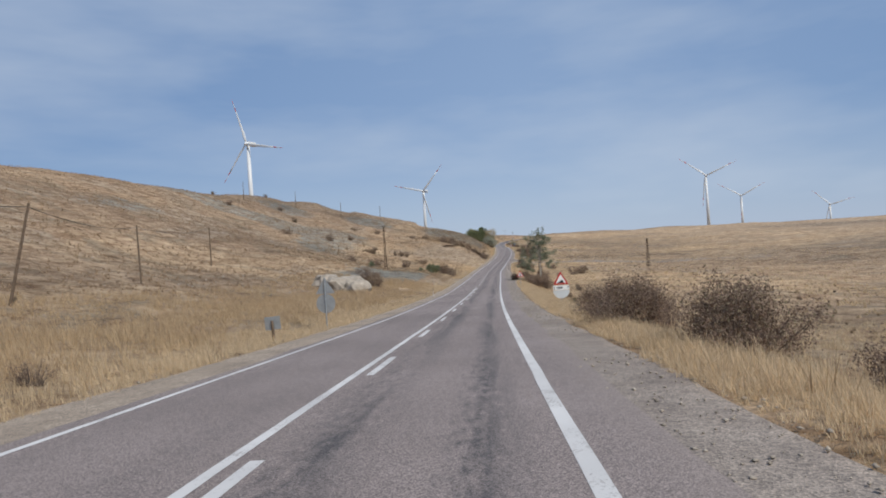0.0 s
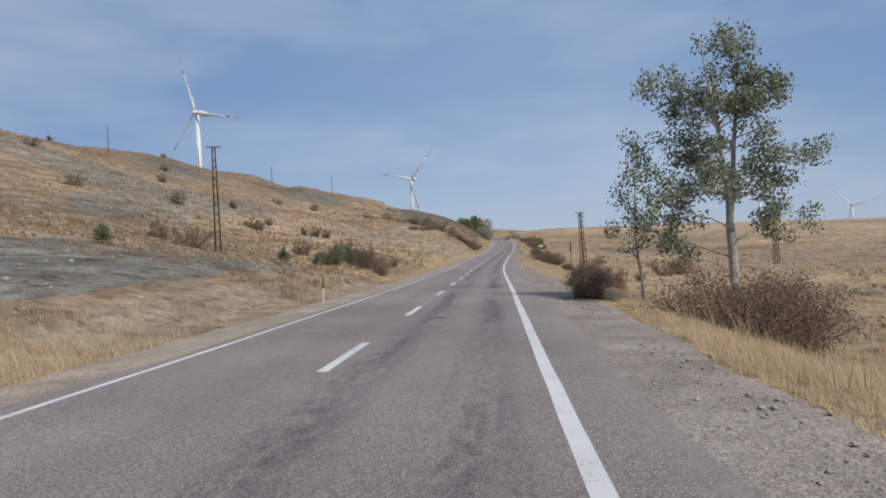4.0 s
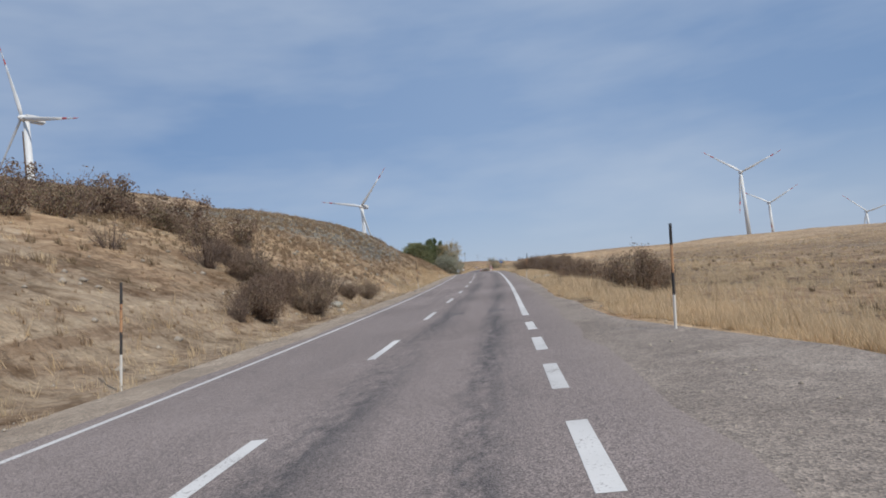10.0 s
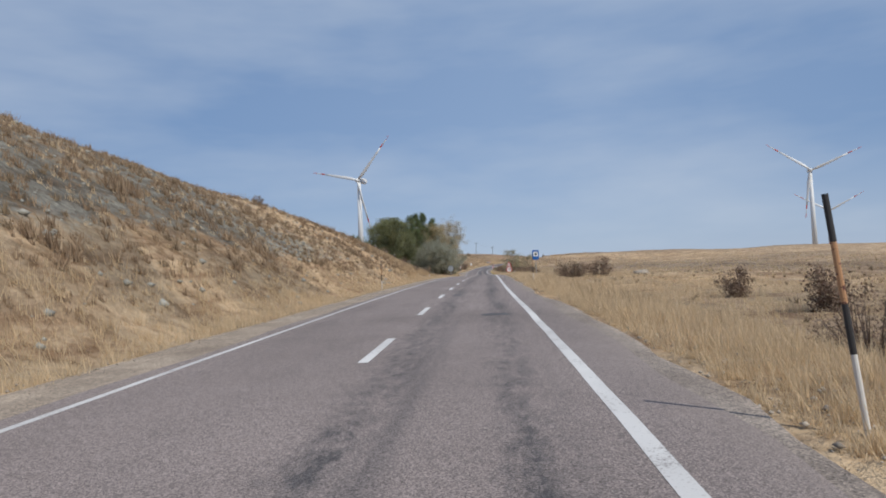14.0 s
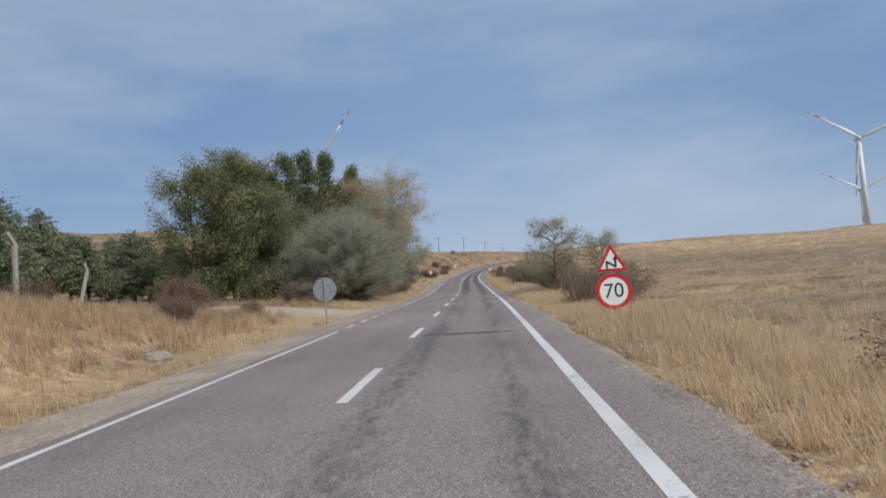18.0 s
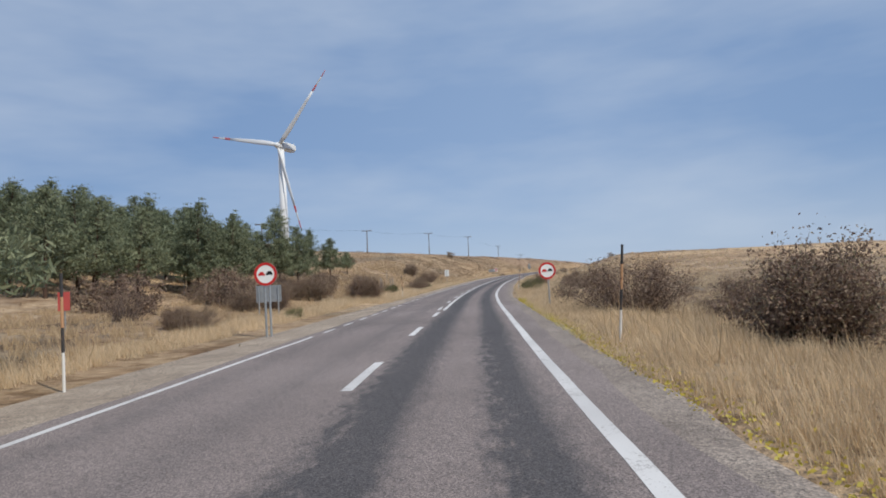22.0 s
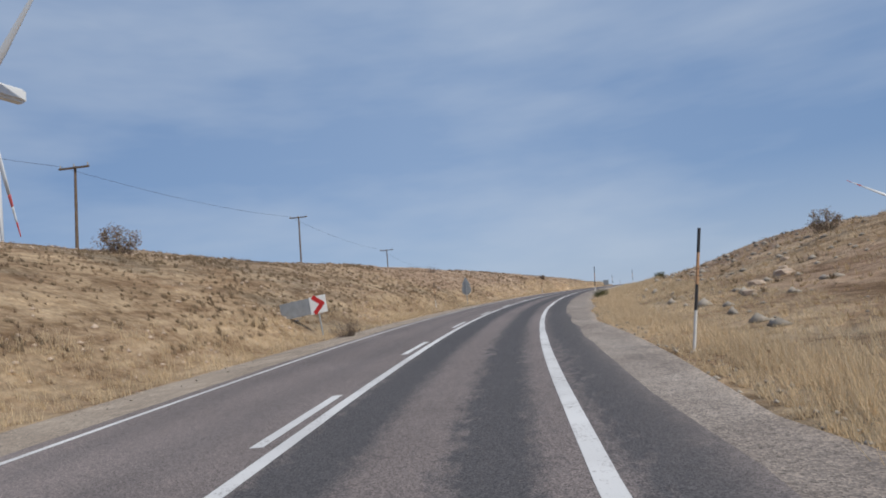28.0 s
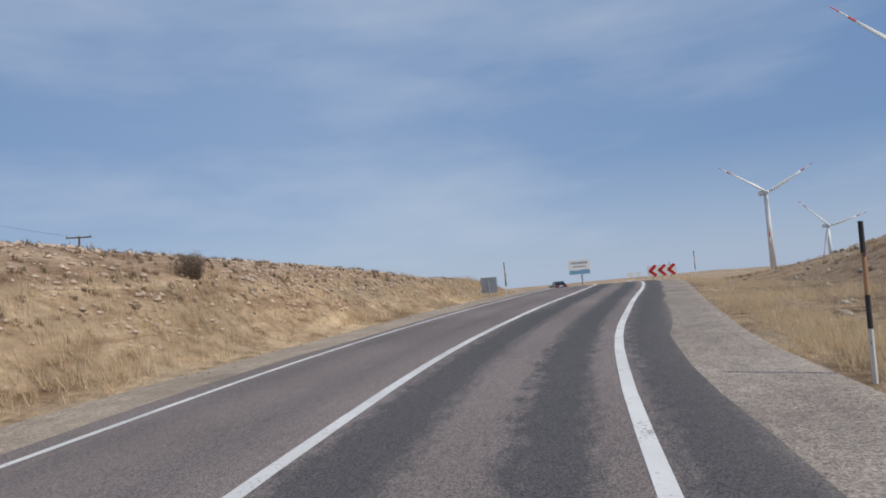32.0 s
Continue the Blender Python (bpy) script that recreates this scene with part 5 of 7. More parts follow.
# understory of the grove and scrub on the bank before it
for k, x, y, s in [("g", 24.5, 465.5, 1.3), ("g", 27.0, 464.5, 1.2), ("g", 29.8, 466.5, 1.3), ("g", 32.6, 466.0, 1.2), ("b", 34.0, 463.5, 0.8), ("g", 26.0, 468.5, 1.5), ("g", 30.5, 470.0, 1.5), ("g", 23.4, 468.0, 1.4), ("g", 40.6, 487.0, 1.2), ("g", 39.6, 490.0, 1.3), ("b", 40.4, 493.5, 1.0), ("g", 38.0, 497.0, 1.3),
                   ("g", 36.9, 466.0, 1.1), ("b", 37.9, 469.5, 1.0), ("g", 37.6, 472.5, 1.2), ("b", 38.4, 477.5, 1.1), ("g", 38.2, 480.5, 1.3), ("b", 39.0, 484.0, 1.1), ("g", 38.4, 487.5, 1.3), ("g", 36.6, 483.0, 1.4), ("g", 36.0, 478.0, 1.4), ("b", 35.8, 471.0, 1.2),
                   ("t", 31.5, 421.0, 0.6), ("t", 29.0, 417.0, 0.6), ("b", 34.6, 437.5, 0.5), ("t", 33.4, 415.0, 0.5), ("b", 35.0, 446.5, 0.4), ("b", 31.0, 452.0, 0.45), ("t", 30.5, 436.0, 0.6), ("b", 27.0, 433.0, 0.6)]:
    shrub(k, x, y, s)
# ---- grass, tussocks and stones ----
def blades(rng, x, y, count, height, width, lean=0.5, z=None):
    """Clumps of narrow leaning blades at the given places: one face a blade."""
    n = len(x)
    z = ground_z(x, y) if z is None else z
    base = np.repeat(np.stack([x, y, z - 0.03], -1), count, axis=0)
    h = np.repeat(height, count) * rng.uniform(0.45, 1.15, n * count)
    a = rng.uniform(0, 2 * np.pi, n * count)
    base[:, :2] += rng.normal(size=(n * count, 2)) * np.repeat(height, count)[:, None] * 0.20
    out = lean * h * rng.uniform(0.1, 1.3, len(a))
    tip = base + np.stack([np.cos(a) * out - 0.14 * h, np.sin(a) * out, h], -1)
    b = rng.uniform(0, np.pi, n * count)
    side = np.stack([np.cos(b), np.sin(b), 0 * b], -1) * (np.repeat(width, count) * rng.uniform(0.6, 1.3, n * count))[:, None]
    v = np.stack([base - side, base + side, tip], 1).reshape(-1, 3)
    return v, np.arange(len(v)).reshape(-1, 3)


def grass_field(name, seed, amount, y0, y1, d0, d1, count, h0, h1, width, mat, label, keep=None, power=1.0):
    rng = rng_of(seed)
    y = rng.uniform(y0, y1, amount)
    d = d0 + (d1 - d0) * rng.uniform(0, 1, amount) ** power
    if 5.0 < d0 < 7.0:
        d = d + (verge_d(y) + 0.05 - 5.9 + 0.75 * soft_noise(y / 1.3, y * 0 + 3, 55) * soft_noise(y / 6.5, y * 0 + 3, 56)) * np.clip((11.0 - d) / 5.0, 0, 1)
    x, yy = beside(y, d)
    ok = soft_noise(x / 2.2, yy / 2.2, seed) + 0.35 * rng.uniform(size=amount) > (0.14 if 5.0 < d0 < 7.0 else 0.3 if abs(d0) < 9 else 0.42)
    if keep is not None:
        ok &= keep(yy, d, rng)
    x, yy = x[ok], yy[ok]
    h = h0 + (h1 - h0) * soft_noise(x / 5, yy / 6, seed + 1) * rng.uniform(0.6, 1.2, len(x))
    h = h * (0.55 + 0.75 * soft_noise(x / 1.1, yy / 1.3, seed + 2))
    if 5.0 < d0 < 7.0:
        h = h * (0.50 + 0.50 * step(0.0, 1.3, d[ok] - verge_d(yy))) * (1 - 0.5 * step(605, 640, yy))
    v, f = blades(rng, x, yy, count, h, np.full(len(x), width))
    return tagged(new(name, mesh_of(name, v, f, mat)), label, "grass", kind="stuff")


def off_side_roads(y, d, rng):
    side = (np.abs(y - 230) > 8.5 - 0.25 * np.clip(d - 5, 0, 20)) | (d < 0)
    late = (d > 0) | (d < -4.6 - 0.75 * step(590, 650, y))
    mouth = (np.abs(y - 452) > 5.5) | (d > 0) | (d < -22)
    bay = (d < 0) | (d > verge_d(y) - 0.1)
    return side & mouth & bay & late & ~((d < 0) & (d > -6.6) & (y > 500) & (y < 552))


def off_bare_banks(y, d, rng):
    """Little grows below the eroded cuts."""
    bare = step(100, 108, y) * step(146, 136, y) + step(200, 208, y) * step(300, 290, y) * 0.95
    return off_side_roads(y, d, rng) & (rng.uniform(size=len(y)) > 0.88 * bare)


grass_field("roadside_grass", 101, 52000, -5, 745, 5.9, 10.2, 14, 0.20, 0.66, 0.0068, STRAW_M, "tall dry yellow grass along the verge", off_side_roads, 1.2)
grass_field("roadside_grass", 102, 30000, -5, 745, -8.6, -4.6, 14, 0.14, 0.56, 0.0068, STRAW_M, "dry yellow grass along the narrow verge", off_bare_banks, 0.8)
grass_field("meadow_grass", 103, 42000, -10, 640, 9.6, 26.0, 9, 0.22, 0.55, 0.012, STRAW_M, "dry straw meadow east of the road", off_side_roads, 1.4)
grass_field("meadow_grass", 104, 12000, -20, 106, -26.0, -7.5, 11, 0.30, 0.75, 0.013, RUSSET_M, "russet dry grass in the roadside meadow", None, 0.8)
grass_field("meadow_grass", 105, 9000, 440, 620, -22.0, -7.5, 16, 0.25, 0.60, 0.012, RUSSET_M, "russet dry grass before the trees", off_side_roads, 0.9)
grass_field("bank_tussocks", 115, 1500, 396, 464, -24.0, -7.0, 40, 0.30, 0.75, 0.011, HEATH_M, "shaggy brown tussocks on the low field", off_side_roads, 0.9)
grass_field("bank_grass", 114, 9000, 398, 450, -26.0, -7.0, 16, 0.25, 0.65, 0.012, RUSSET_M, "long pale dry grass on the low bank", off_side_roads, 0.9)
grass_field("bank_tussocks", 106, 26000, 120, 440, -40.0, -7.0, 13, 0.12, 0.34, 0.018, HEATH_M, "brown tussocks on the steep bank", lambda y, d, r: (y < 192) | (y > 262) | (r.uniform(size=len(y)) < 0.5), 0.7)
grass_field("bank_tussocks", 107, 10000, 560, 790, -30.0, -6.5, 12, 0.08, 0.26, 0.016, HEATH_M, "brown tussocks on the stony bank", None, 0.8)
grass_field("bank_tussocks", 108, 9000, 600, 790, 8.0, 30.0, 10, 0.10, 0.32, 0.015, RUSSET_M, "brown tussocks on the knoll", None, 1.0)
grass_field("cushion_plants", 116, 4200, 130, 420, -46.0, -8.5, 30, 0.22, 0.52, 0.020, CUSHION_M, "dark brown cushion plants dotting the bank", lambda y, d, r: (y < 192) | (y > 262) | (r.uniform(size=len(y)) < 0.35), 0.8)
grass_field("cushion_plants", 124, 2600, 264, 404, -34.0, -8.0, 34, 0.30, 0.70, 0.024, HEATH_M, "shaggy brown bushlets on the rocky bank", None, 0.9)
grass_field("cushion_plants", 117, 6500, 600, 790, -19.0, -7.2, 24, 0.10, 0.28, 0.016, CUSHION_M, "dark brown cushion plants on the stony bank", None, 0.8)
grass_field("cushion_plants", 118, 420, 610, 790, 9.5, 28.0, 30, 0.16, 0.40, 0.016, CUSHION_M, "dark brown cushion plants on the knoll", None, 0.9)
grass_field("cushion_plants", 119, 1800, 0, 420, 12.0, 60.0, 26, 0.20, 0.45, 0.022, CUSHION_M, "dark brown cushion plants in the dry field", off_side_roads, 1.0)
grass_field("bank_grass", 121, 9000, 130, 420, -40.0, -7.5, 13, 0.18, 0.42, 0.014, STRAW_M, "pale straw tufts on the bank", lambda y, d, r: (y < 192) | (y > 262) | (r.uniform(size=len(y)) < 0.4), 0.8)
grass_field("hill_tussocks", 109, 42000, 0, 640, -120.0, -24.0, 8, 0.2, 0.42, 0.045, HEATH_M, "brown and straw tussocks on the hill", None, 0.75)
grass_field("hill_tussocks", 110, 12000, 0, 660, 28.0, 120.0, 7, 0.25, 0.6, 0.06, STRAW_M, "straw tussocks in the far fields", None, 1.2)
grass_field("verge_weeds", 123, 9000, -20, 740, 5.2, 6.4, 9, 0.05, 0.20, 0.009, RUSSET_M, "low weeds creeping over the gravel edge", None)
grass_field("roadside_grass", 128, 26000, -5, 610, 5.9, 8.2, 18, 0.26, 0.56, 0.0066, STRAW_M, "short dry grass closing over the verge", off_side_roads, 1.3)
grass_field("tall_weeds", 111, 1500, -10, 620, 6.5, 9.5, 7, 0.6, 1.15, 0.012, RUSSET_M, "tall dead weeds along the verge", off_side_roads)
grass_field("roadside_grass", 126, 9000, 440, 600, -8.0, -5.0, 14, 0.30, 0.75, 0.007, STRAW_M, "tall golden grass before the trees", off_side_roads, 1.0)
grass_field("roadside_grass", 127, 6500, 606, 722, 5.9, 7.4, 12, 0.30, 0.80, 0.007, STRAW_M, "tall straw grass below the knoll", off_side_roads, 1.0)
grass_field("tall_weeds", 112, 900, -10, 520, -8.5, -5.6, 7, 0.5, 1.0, 0.012, RUSSET_M, "tall dead weeds along the narrow verge", off_side_roads)
rng = rng_of(120)
gy1 = 470 + 75 * rng.uniform(size=5200) ** 0.7
gx2, gy2 = beside(gy1, verge_d(gy1) + np.abs(rng.normal(size=5200)) * 0.28)
v, f = leaves(rng, np.stack([gx2, gy2, ground_z(gx2, gy2) + rng.uniform(0.03, 0.14, 5200)], -1), 0.036, 1.2)
tagged(new("fallen_leaves", mesh_of("fallen_leaves", v, f, YELLOW_M)), "yellow fallen leaves and weeds along the edge", "leaves", kind="stuff")


def stone_mesh(seed, size, mat, squash=0.6):
    rng = rng_of(seed)
    bm = bmesh.new()
    bmesh.ops.create_icosphere(bm, subdivisions=3 if size > 1 else 2, radius=size)
    k = rng.uniform(0, 50)
    for v in bm.verts:
        p = v.co.normalized()
        r = 0.72 + 0.65 * (noise.noise(p * 1.6 + Vector((k, 0, 0))) * 0.5 + 0.5)
        r += 0.16 * abs(noise.noise(p * 4.5 + Vector((k, 3, 0)))) + 0.06 * noise.noise(p * 11.0)
        v.co = Vector((p.x, p.y * 0.85, min(p.z, 0.72) * squash)) * size * r
    me = bpy.data.meshes.new("stone")
    bm.to_mesh(me)
    bm.free()
    me.materials.append(mat)
    return me


def boulder(x, y, size, mat, label, group="", squash=0.6, turn=0.0, seed=0):
    ob = new("boulder", stone_mesh(200 + seed, size, mat, squash))
    ob.matrix_world = pose(x, y, float(ground_z(x, y)) + size * squash * 0.25, 0, 0, turn)
    return tagged(ob, label, "rock", group)


boulder(-11.7, 84.5, 2.7, STONE, "large pale cracked boulder in dry grass", "", 0.6, 20, 1)
boulder(-10.0, 82.6, 1.8, STONE, "pale boulder leaning on a larger one", "", 0.7, 70, 2)
boulder(-14.4, 86.5, 1.9, STONE, "pale boulder behind a larger one", "", 0.8, 120, 3)
for k, (x, y, s) in enumerate([(33.9, 282.2, 0.28), (34.4, 281.0, 0.42), (82.0, 648.6, 0.5), (84.5, 650.5, 0.6), (80.0, 646.0, 0.4), (68.7, 581.3, 0.8), (70.5, 583.0, 0.55), (100.5, 660.5, 1.0), (84.1, 710.4, 0.5), (19.7, 267.7, 0.42), (19.0, 266.2, 0.3), (20.2, 266.0, 0.25),
                               (75.0, 616.0, 0.35), (36.2, 431.5, 0.4), (62.0, 405.0, 0.9), (88.0, 655.0, 0.4), (86.0, 652.5, 0.35), (74.0, 603.0, 0.6), (77.4, 689.0, 0.35), (79.5, 696.0, 0.3), (91.0, 668.0, 0.5), (94.0, 672.0, 0.4)]):
    boulder(x, y, s * (0.6 if y > 600 else 1.0), STONE_LIGHT if y > 600 else STONE if k % 3 else STONE_GREY, "pale weathered field stone on dry ground", "field stones", 0.6, 37 * k, 10 + k)


def crumpled_sheet(x, y):
    """A thin pale sheet lying in folds."""
    bm = bmesh.new()
    bmesh.ops.create_grid(bm, x_segments=22, y_segments=12, size=0.5)
    for v in bm.verts:
        p = v.co * 6.0
        fold = abs(noise.noise(Vector((p.x, p.y, 1.0)))) * 0.16 + abs(noise.noise(Vector((p.x * 2.3, p.y * 2.3, 4.0)))) * 0.07
        edge = 0.08 * noise.noise(Vector((p.x, p.y, 9.0)))
        v.co = Vector((v.co.x * 1.5 + edge, v.co.y * 0.75 + edge, 0.02 + fold * (1.1 - abs(v.co.x) - abs(v.co.y))))
    bmesh.ops.solidify(bm, geom=bm.faces[:], thickness=0.012)
    me = bpy.data.meshes.new("sheet")
    bm.to_mesh(me)
    bm.free()
    me.materials.append(PALE_CLOTH)
    ob = new("crumpled_sheet", me)
    ob.matrix_world = pose(x, y, float(ground_z(x, y)) + 0.07, 0, 0, 12)
    return tagged(ob, "crumpled pale sheet lying at the foot of a snow pole", "sheet")


crumpled_sheet(53.1, 602.0)


def stones(name, seed, amount, y0, y1, d0, d1, s0, s1, mat, label, keep=None):
    """Loose stones too many to count, sunk in the ground."""
    rng = rng_of(seed)
    y, d = rng.uniform(y0, y1, amount), rng.uniform(d0, d1, amount)
    x, yy = beside(y, d)
    ok = soft_noise(x / 3, yy / 3, seed) + 0.4 * rng.uniform(size=amount) > 0.6
    if keep is not None:
        ok &= keep(yy, d)
    x, yy = x[ok], yy[ok]
    n = len(x)
    s = s0 + (s1 - s0) * rng.uniform(size=n) ** 3
    oct_v = np.array([(1, 0, 0), (0, 1, 0), (-1, 0, 0), (0, -1, 0), (0, 0, 1), (0, 0, -1)], float)
    oct_f = np.array([(0, 1, 4), (1, 2, 4), (2, 3, 4), (3, 0, 4), (1, 0, 5), (2, 1, 5), (3, 2, 5), (0, 3, 5)])
    v = oct_v[None] * (s[:, None] * rng.uniform(0.6, 1.3, (n, 6)))[:, :, None] * np.array([1, 1, 0.65])
    a = rng.uniform(0, 2 * np.pi, n)
    c, q = np.cos(a)[:, None], np.sin(a)[:, None]
    v = np.stack([v[:, :, 0] * c - v[:, :, 1] * q, v[:, :, 0] * q + v[:, :, 1] * c, v[:, :, 2]], -1)
    z = np.where(np.abs(x - road_x(yy)) < 6.0, road_z(yy) - 0.05, ground_z(x, yy))
    v = v + np.stack([x, yy, z + s * 0.15], -1)[:, None]
    f = oct_f[None] + (6 * np.arange(n))[:, None, None]
    return tagged(new(name, mesh_of(name, v.reshape(-1, 3), f.reshape(-1, 3), mat)), label, "stones", kind="stuff")


stones("bank_stones", 137, 5000, 640, 700, -26, -6.2, 0.03, 0.14, STONE_LIGHT, "pale stones scattered among brown tussocks")
stones("bank_stones", 131, 76000, 692, 790, -26, -6.2, 0.02, 0.13, STONE_LIGHT, "pale broken limestone scattered on the bank")
stones("bank_stones", 132, 3500, 280, 420, -34, -6, 0.05, 0.25, STONE_GREY, "grey stones scattered on the rocky bank")
stones("bank_stones", 133, 3000, 615, 790, 7.5, 26, 0.05, 0.28, STONE, "pale stones on the knoll")
stones("bank_stones", 134, 2500, 60, 270, -30, -6, 0.04, 0.22, STONE, "pale stones on the slope")
stones("verge_stones", 135, 22000, -10, 740, 3.9, 5.6, 0.012, 0.05, STONE, "loose stones on the gravel shoulder")
stones("verge_stones", 136, 4000, -10, 740, -5.2, -4.2, 0.012, 0.045, STONE, "loose stones on the narrow verge")


# ---- poles, signs, towers, turbines and the car ----
def rz_of(y):
    """Degrees about z for a thing that faces the traffic coming up the road."""
    return -math.degrees(float(road_turn(y)))


def bm_of(*steps):
    bm = bmesh.new()
    for s in steps:
        s(bm)
    return bm


def shared(name, bm, mat):
    me = bpy.data.meshes.new(name)
    bm.to_mesh(me)
    bm.free()
    me.materials.append(mat)
    return me


# snow poles: black, orange, black and white bands
POLE_BANDS = []
for n, a, b, mat, r in [("white_band", -0.25, 0.80, POLE_WHITE, .046), ("black_band", 0.80, 1.30, POLE_BLACK, .048), ("orange_band", 1.30, 1.92, POLE_ORANGE, .046), ("black_band", 1.92, 2.40, POLE_BLACK, .048)]:
    POLE_BANDS.append((n, shared(n, bm_of(lambda m: rod(m, (0, 0, a * 0.84), (0, 0, b * 0.84), r * 0.72, r * 0.70, 10)), mat)))
POLES = [   # x, y, degrees that the top leans towards +x, height
    (-0.6, 74.9, -1, 1.0), (3.2, 117, 1, 1.0), (6.69, 158.4, -4.4, 1.12), (11.60, 198.1, -1.2, 1.05), (18.05, 244, 4.9, 1.08), (24.60, 286, 0.4, 1.12), (28.2, 326.8, 0, 1.0),
    (31.8, 367, 0, 1.0), (35.26, 407, 0.4, 1.08), (42.13, 470.5, -0.9, 0.82), (44.40, 514.6, -0.4, 1.02), (48.62, 561.7, -0.7, 1.0), (53.0, 602.1, -1, 1.0), (61.0, 638, 0, 1.0),
    (75.4, 678.4, 0, 1.0), (94.0, 710, 0, 1.0), (114.5, 735, 0, 1.0), (127.0, 760, 0, 1.0),
    (13.5, 117, -2, 1.0), (16.77, 157.4, 1.8, 0.9), (21.69, 196.2, 1.0, 1.04), (28.88, 242.6, 4.5, 1.0), (33.24, 283.2, 7.0, 1.03), (38.44, 326.8, -6.5, 1.0), (42.2, 367, 0, 1.0),
    (46.11, 406.1, 1.9, 1.0), (51.19, 469.5, 4.0, 0.72), (54.77, 517, 5.5, 1.04), (58.66, 560.5, 8.3, 1.04), (65, 600, 3, 1.0), (73.72, 638.4, 11.1, 1.06), (86.08, 673.0, 5.0, 1.04),
    (104.31, 705.5, 1.7, 0.9), (131.5, 738.5, 0, 1.0), (140.5, 752.0, 0, 1.0),
]
for x, y, lean, tall in POLES:
    d = (x - float(road_x(y))) * math.cos(float(road_turn(y)))
    z = max(float(ground_z(x, y)), float(road_z(y)) - 0.5) if abs(d) < 6.3 else float(ground_z(x, y))
    p = thing("snow_pole", x, y, "thin round snow pole banded black, orange and white", "snow pole", "snow poles along the road", 0, z)
    p.matrix_world = pose(x, y, z, 0, lean, 0)
    p.scale = (0.8, 0.8, tall)
    for n, me in POLE_BANDS:
        part(n, me, None, p)
pole_rng = rng_of(5)


# road signs; plates face -y of the thing
def post(parent, top, r=0.032, x=0.0, y=0.04, mat=None, label=""):
    return part("post", bm_of(lambda m: rod(m, (x, y, -0.4), (x, y, top), r, None, 10)), mat or ZINC, parent, label)


def ring(r_out, r_in, thick, z, y):
    bm = bmesh.new()
    rows = []
    for k in range(40):
        a = 2 * math.pi * k / 40
        c, s = math.cos(a), math.sin(a)
        rows.append([bm.verts.new((r * c, yy, z + r * s)) for r, yy in ((r_out, y - thick), (r_in, y - thick), (r_in, y), (r_out, y))])
    for k in range(40):
        p, q = rows[k], rows[(k + 1) % 40]
        for i in range(4):
            bm.faces.new((p[i], p[(i + 1) % 4], q[(i + 1) % 4], q[i]))
    bmesh.ops.recalc_face_normals(bm, faces=bm.faces)
    return bm


def round_plate(parent, r, z, face=WHITE, rim=RED):
    plate = part("round_plate", bm_of(lambda m: disc(m, r, 0.012, (0, -0.01, z), 40)), ZINC, parent, "grey metal plate")
    if face:
        part("face", bm_of(lambda m: disc(m, r * 0.985, 0.004, (0, -0.020, z), 40)), face, plate, "white sign face")
    if rim:
        part("red_ring", ring(r * 0.99, r * 0.77, 0.005, z, -0.0225), rim, plate, "red ring")
    return plate


def tri_out(r, z):
    return [(r * math.sin(a), z + r * math.cos(a)) for a in (0, radians(120), radians(240))]


def tri_plate(parent, r, z, lift=0.0):
    plate = part("triangle_plate", bm_of(lambda m: slab(m, tri_out(r * 1.02, z), 0.012, -0.010 - lift)), ZINC, parent, "grey metal plate")
    part("red_border", bm_of(lambda m: slab(m, tri_out(r, z), 0.004, -0.020 - lift)), RED, plate, "red border")
    part("face", bm_of(lambda m: slab(m, tri_out(r * 0.70, z - r * 0.005), 0.004, -0.025 - lift)), WHITE, plate, "white sign face")
    return plate


def sign(name, x, y, label, turn=None, back=False, z=None, lean=0.0, category="road sign", group=""):
    t = rz_of(y) if turn is None else turn
    ob = thing(name, x, y, label, category, group, 0, z)
    zz = ob.matrix_world.translation.z
    ob.matrix_world = pose(x, y, zz, 0, lean, t + (180 if back else 0))
    return ob, zz


def poly(bm, pts, width, y):
    """A bent flat stroke through the points (x, z)."""
    for a, b in zip(pts[:-1], pts[1:]):
        a, b = Vector(a), Vector(b)
        n = Vector((-(b - a).y, (b - a).x)).normalized() * width / 2
        e = (b - a).normalized() * width * 0.3
        slab(bm, [tuple(a - e + n), tuple(b + e + n), tuple(b + e - n), tuple(a - e - n)], 0.004, y)
    return bm


# steep slope warning with its distance plate, over the back plate of an older round sign
s, zz = sign("slope_sign", 7.5, 40.5, "triangular slope warning over a white distance plate and half-round plate")
c = -0.72 - zz
post(s, c + 0.3)
t = tri_plate(s, 0.52, c)
part("slope_symbol", bm_of(lambda m: slab(m, [(-0.23, c - 0.17), (0.20, c - 0.17), (0.10, c + 0.02)], 0.004, -0.030)), BLACK, t, "black wedge symbol")
low = part("half_round_plate", bm_of(lambda m: slab(m, [(0.5 * math.cos(a) * 1.0, c - 0.62 + 0.5 * math.sin(a)) for a in np.linspace(-math.pi, 0, 25)], 0.012, -0.004)), ZINC_PALE, s, "pale grey half-round plate")
dist = part("distance_plate", bm_of(lambda m: box(m, (0.98, 0.012, 0.27), (0, -0.010, c - 0.46))), WHITE, s, "white distance plate")
for k in (-0.42, 0.42):
    part("arrow", bm_of(lambda m: poly(m, [(k, c - 0.56), (k, c - 0.40)], 0.03, -0.019), lambda m: slab(m, [(k - 0.045, c - 0.44), (k + 0.045, c - 0.44), (k, c - 0.36)], 0.004, -0.0195)), BLACK, dist, "black arrow")
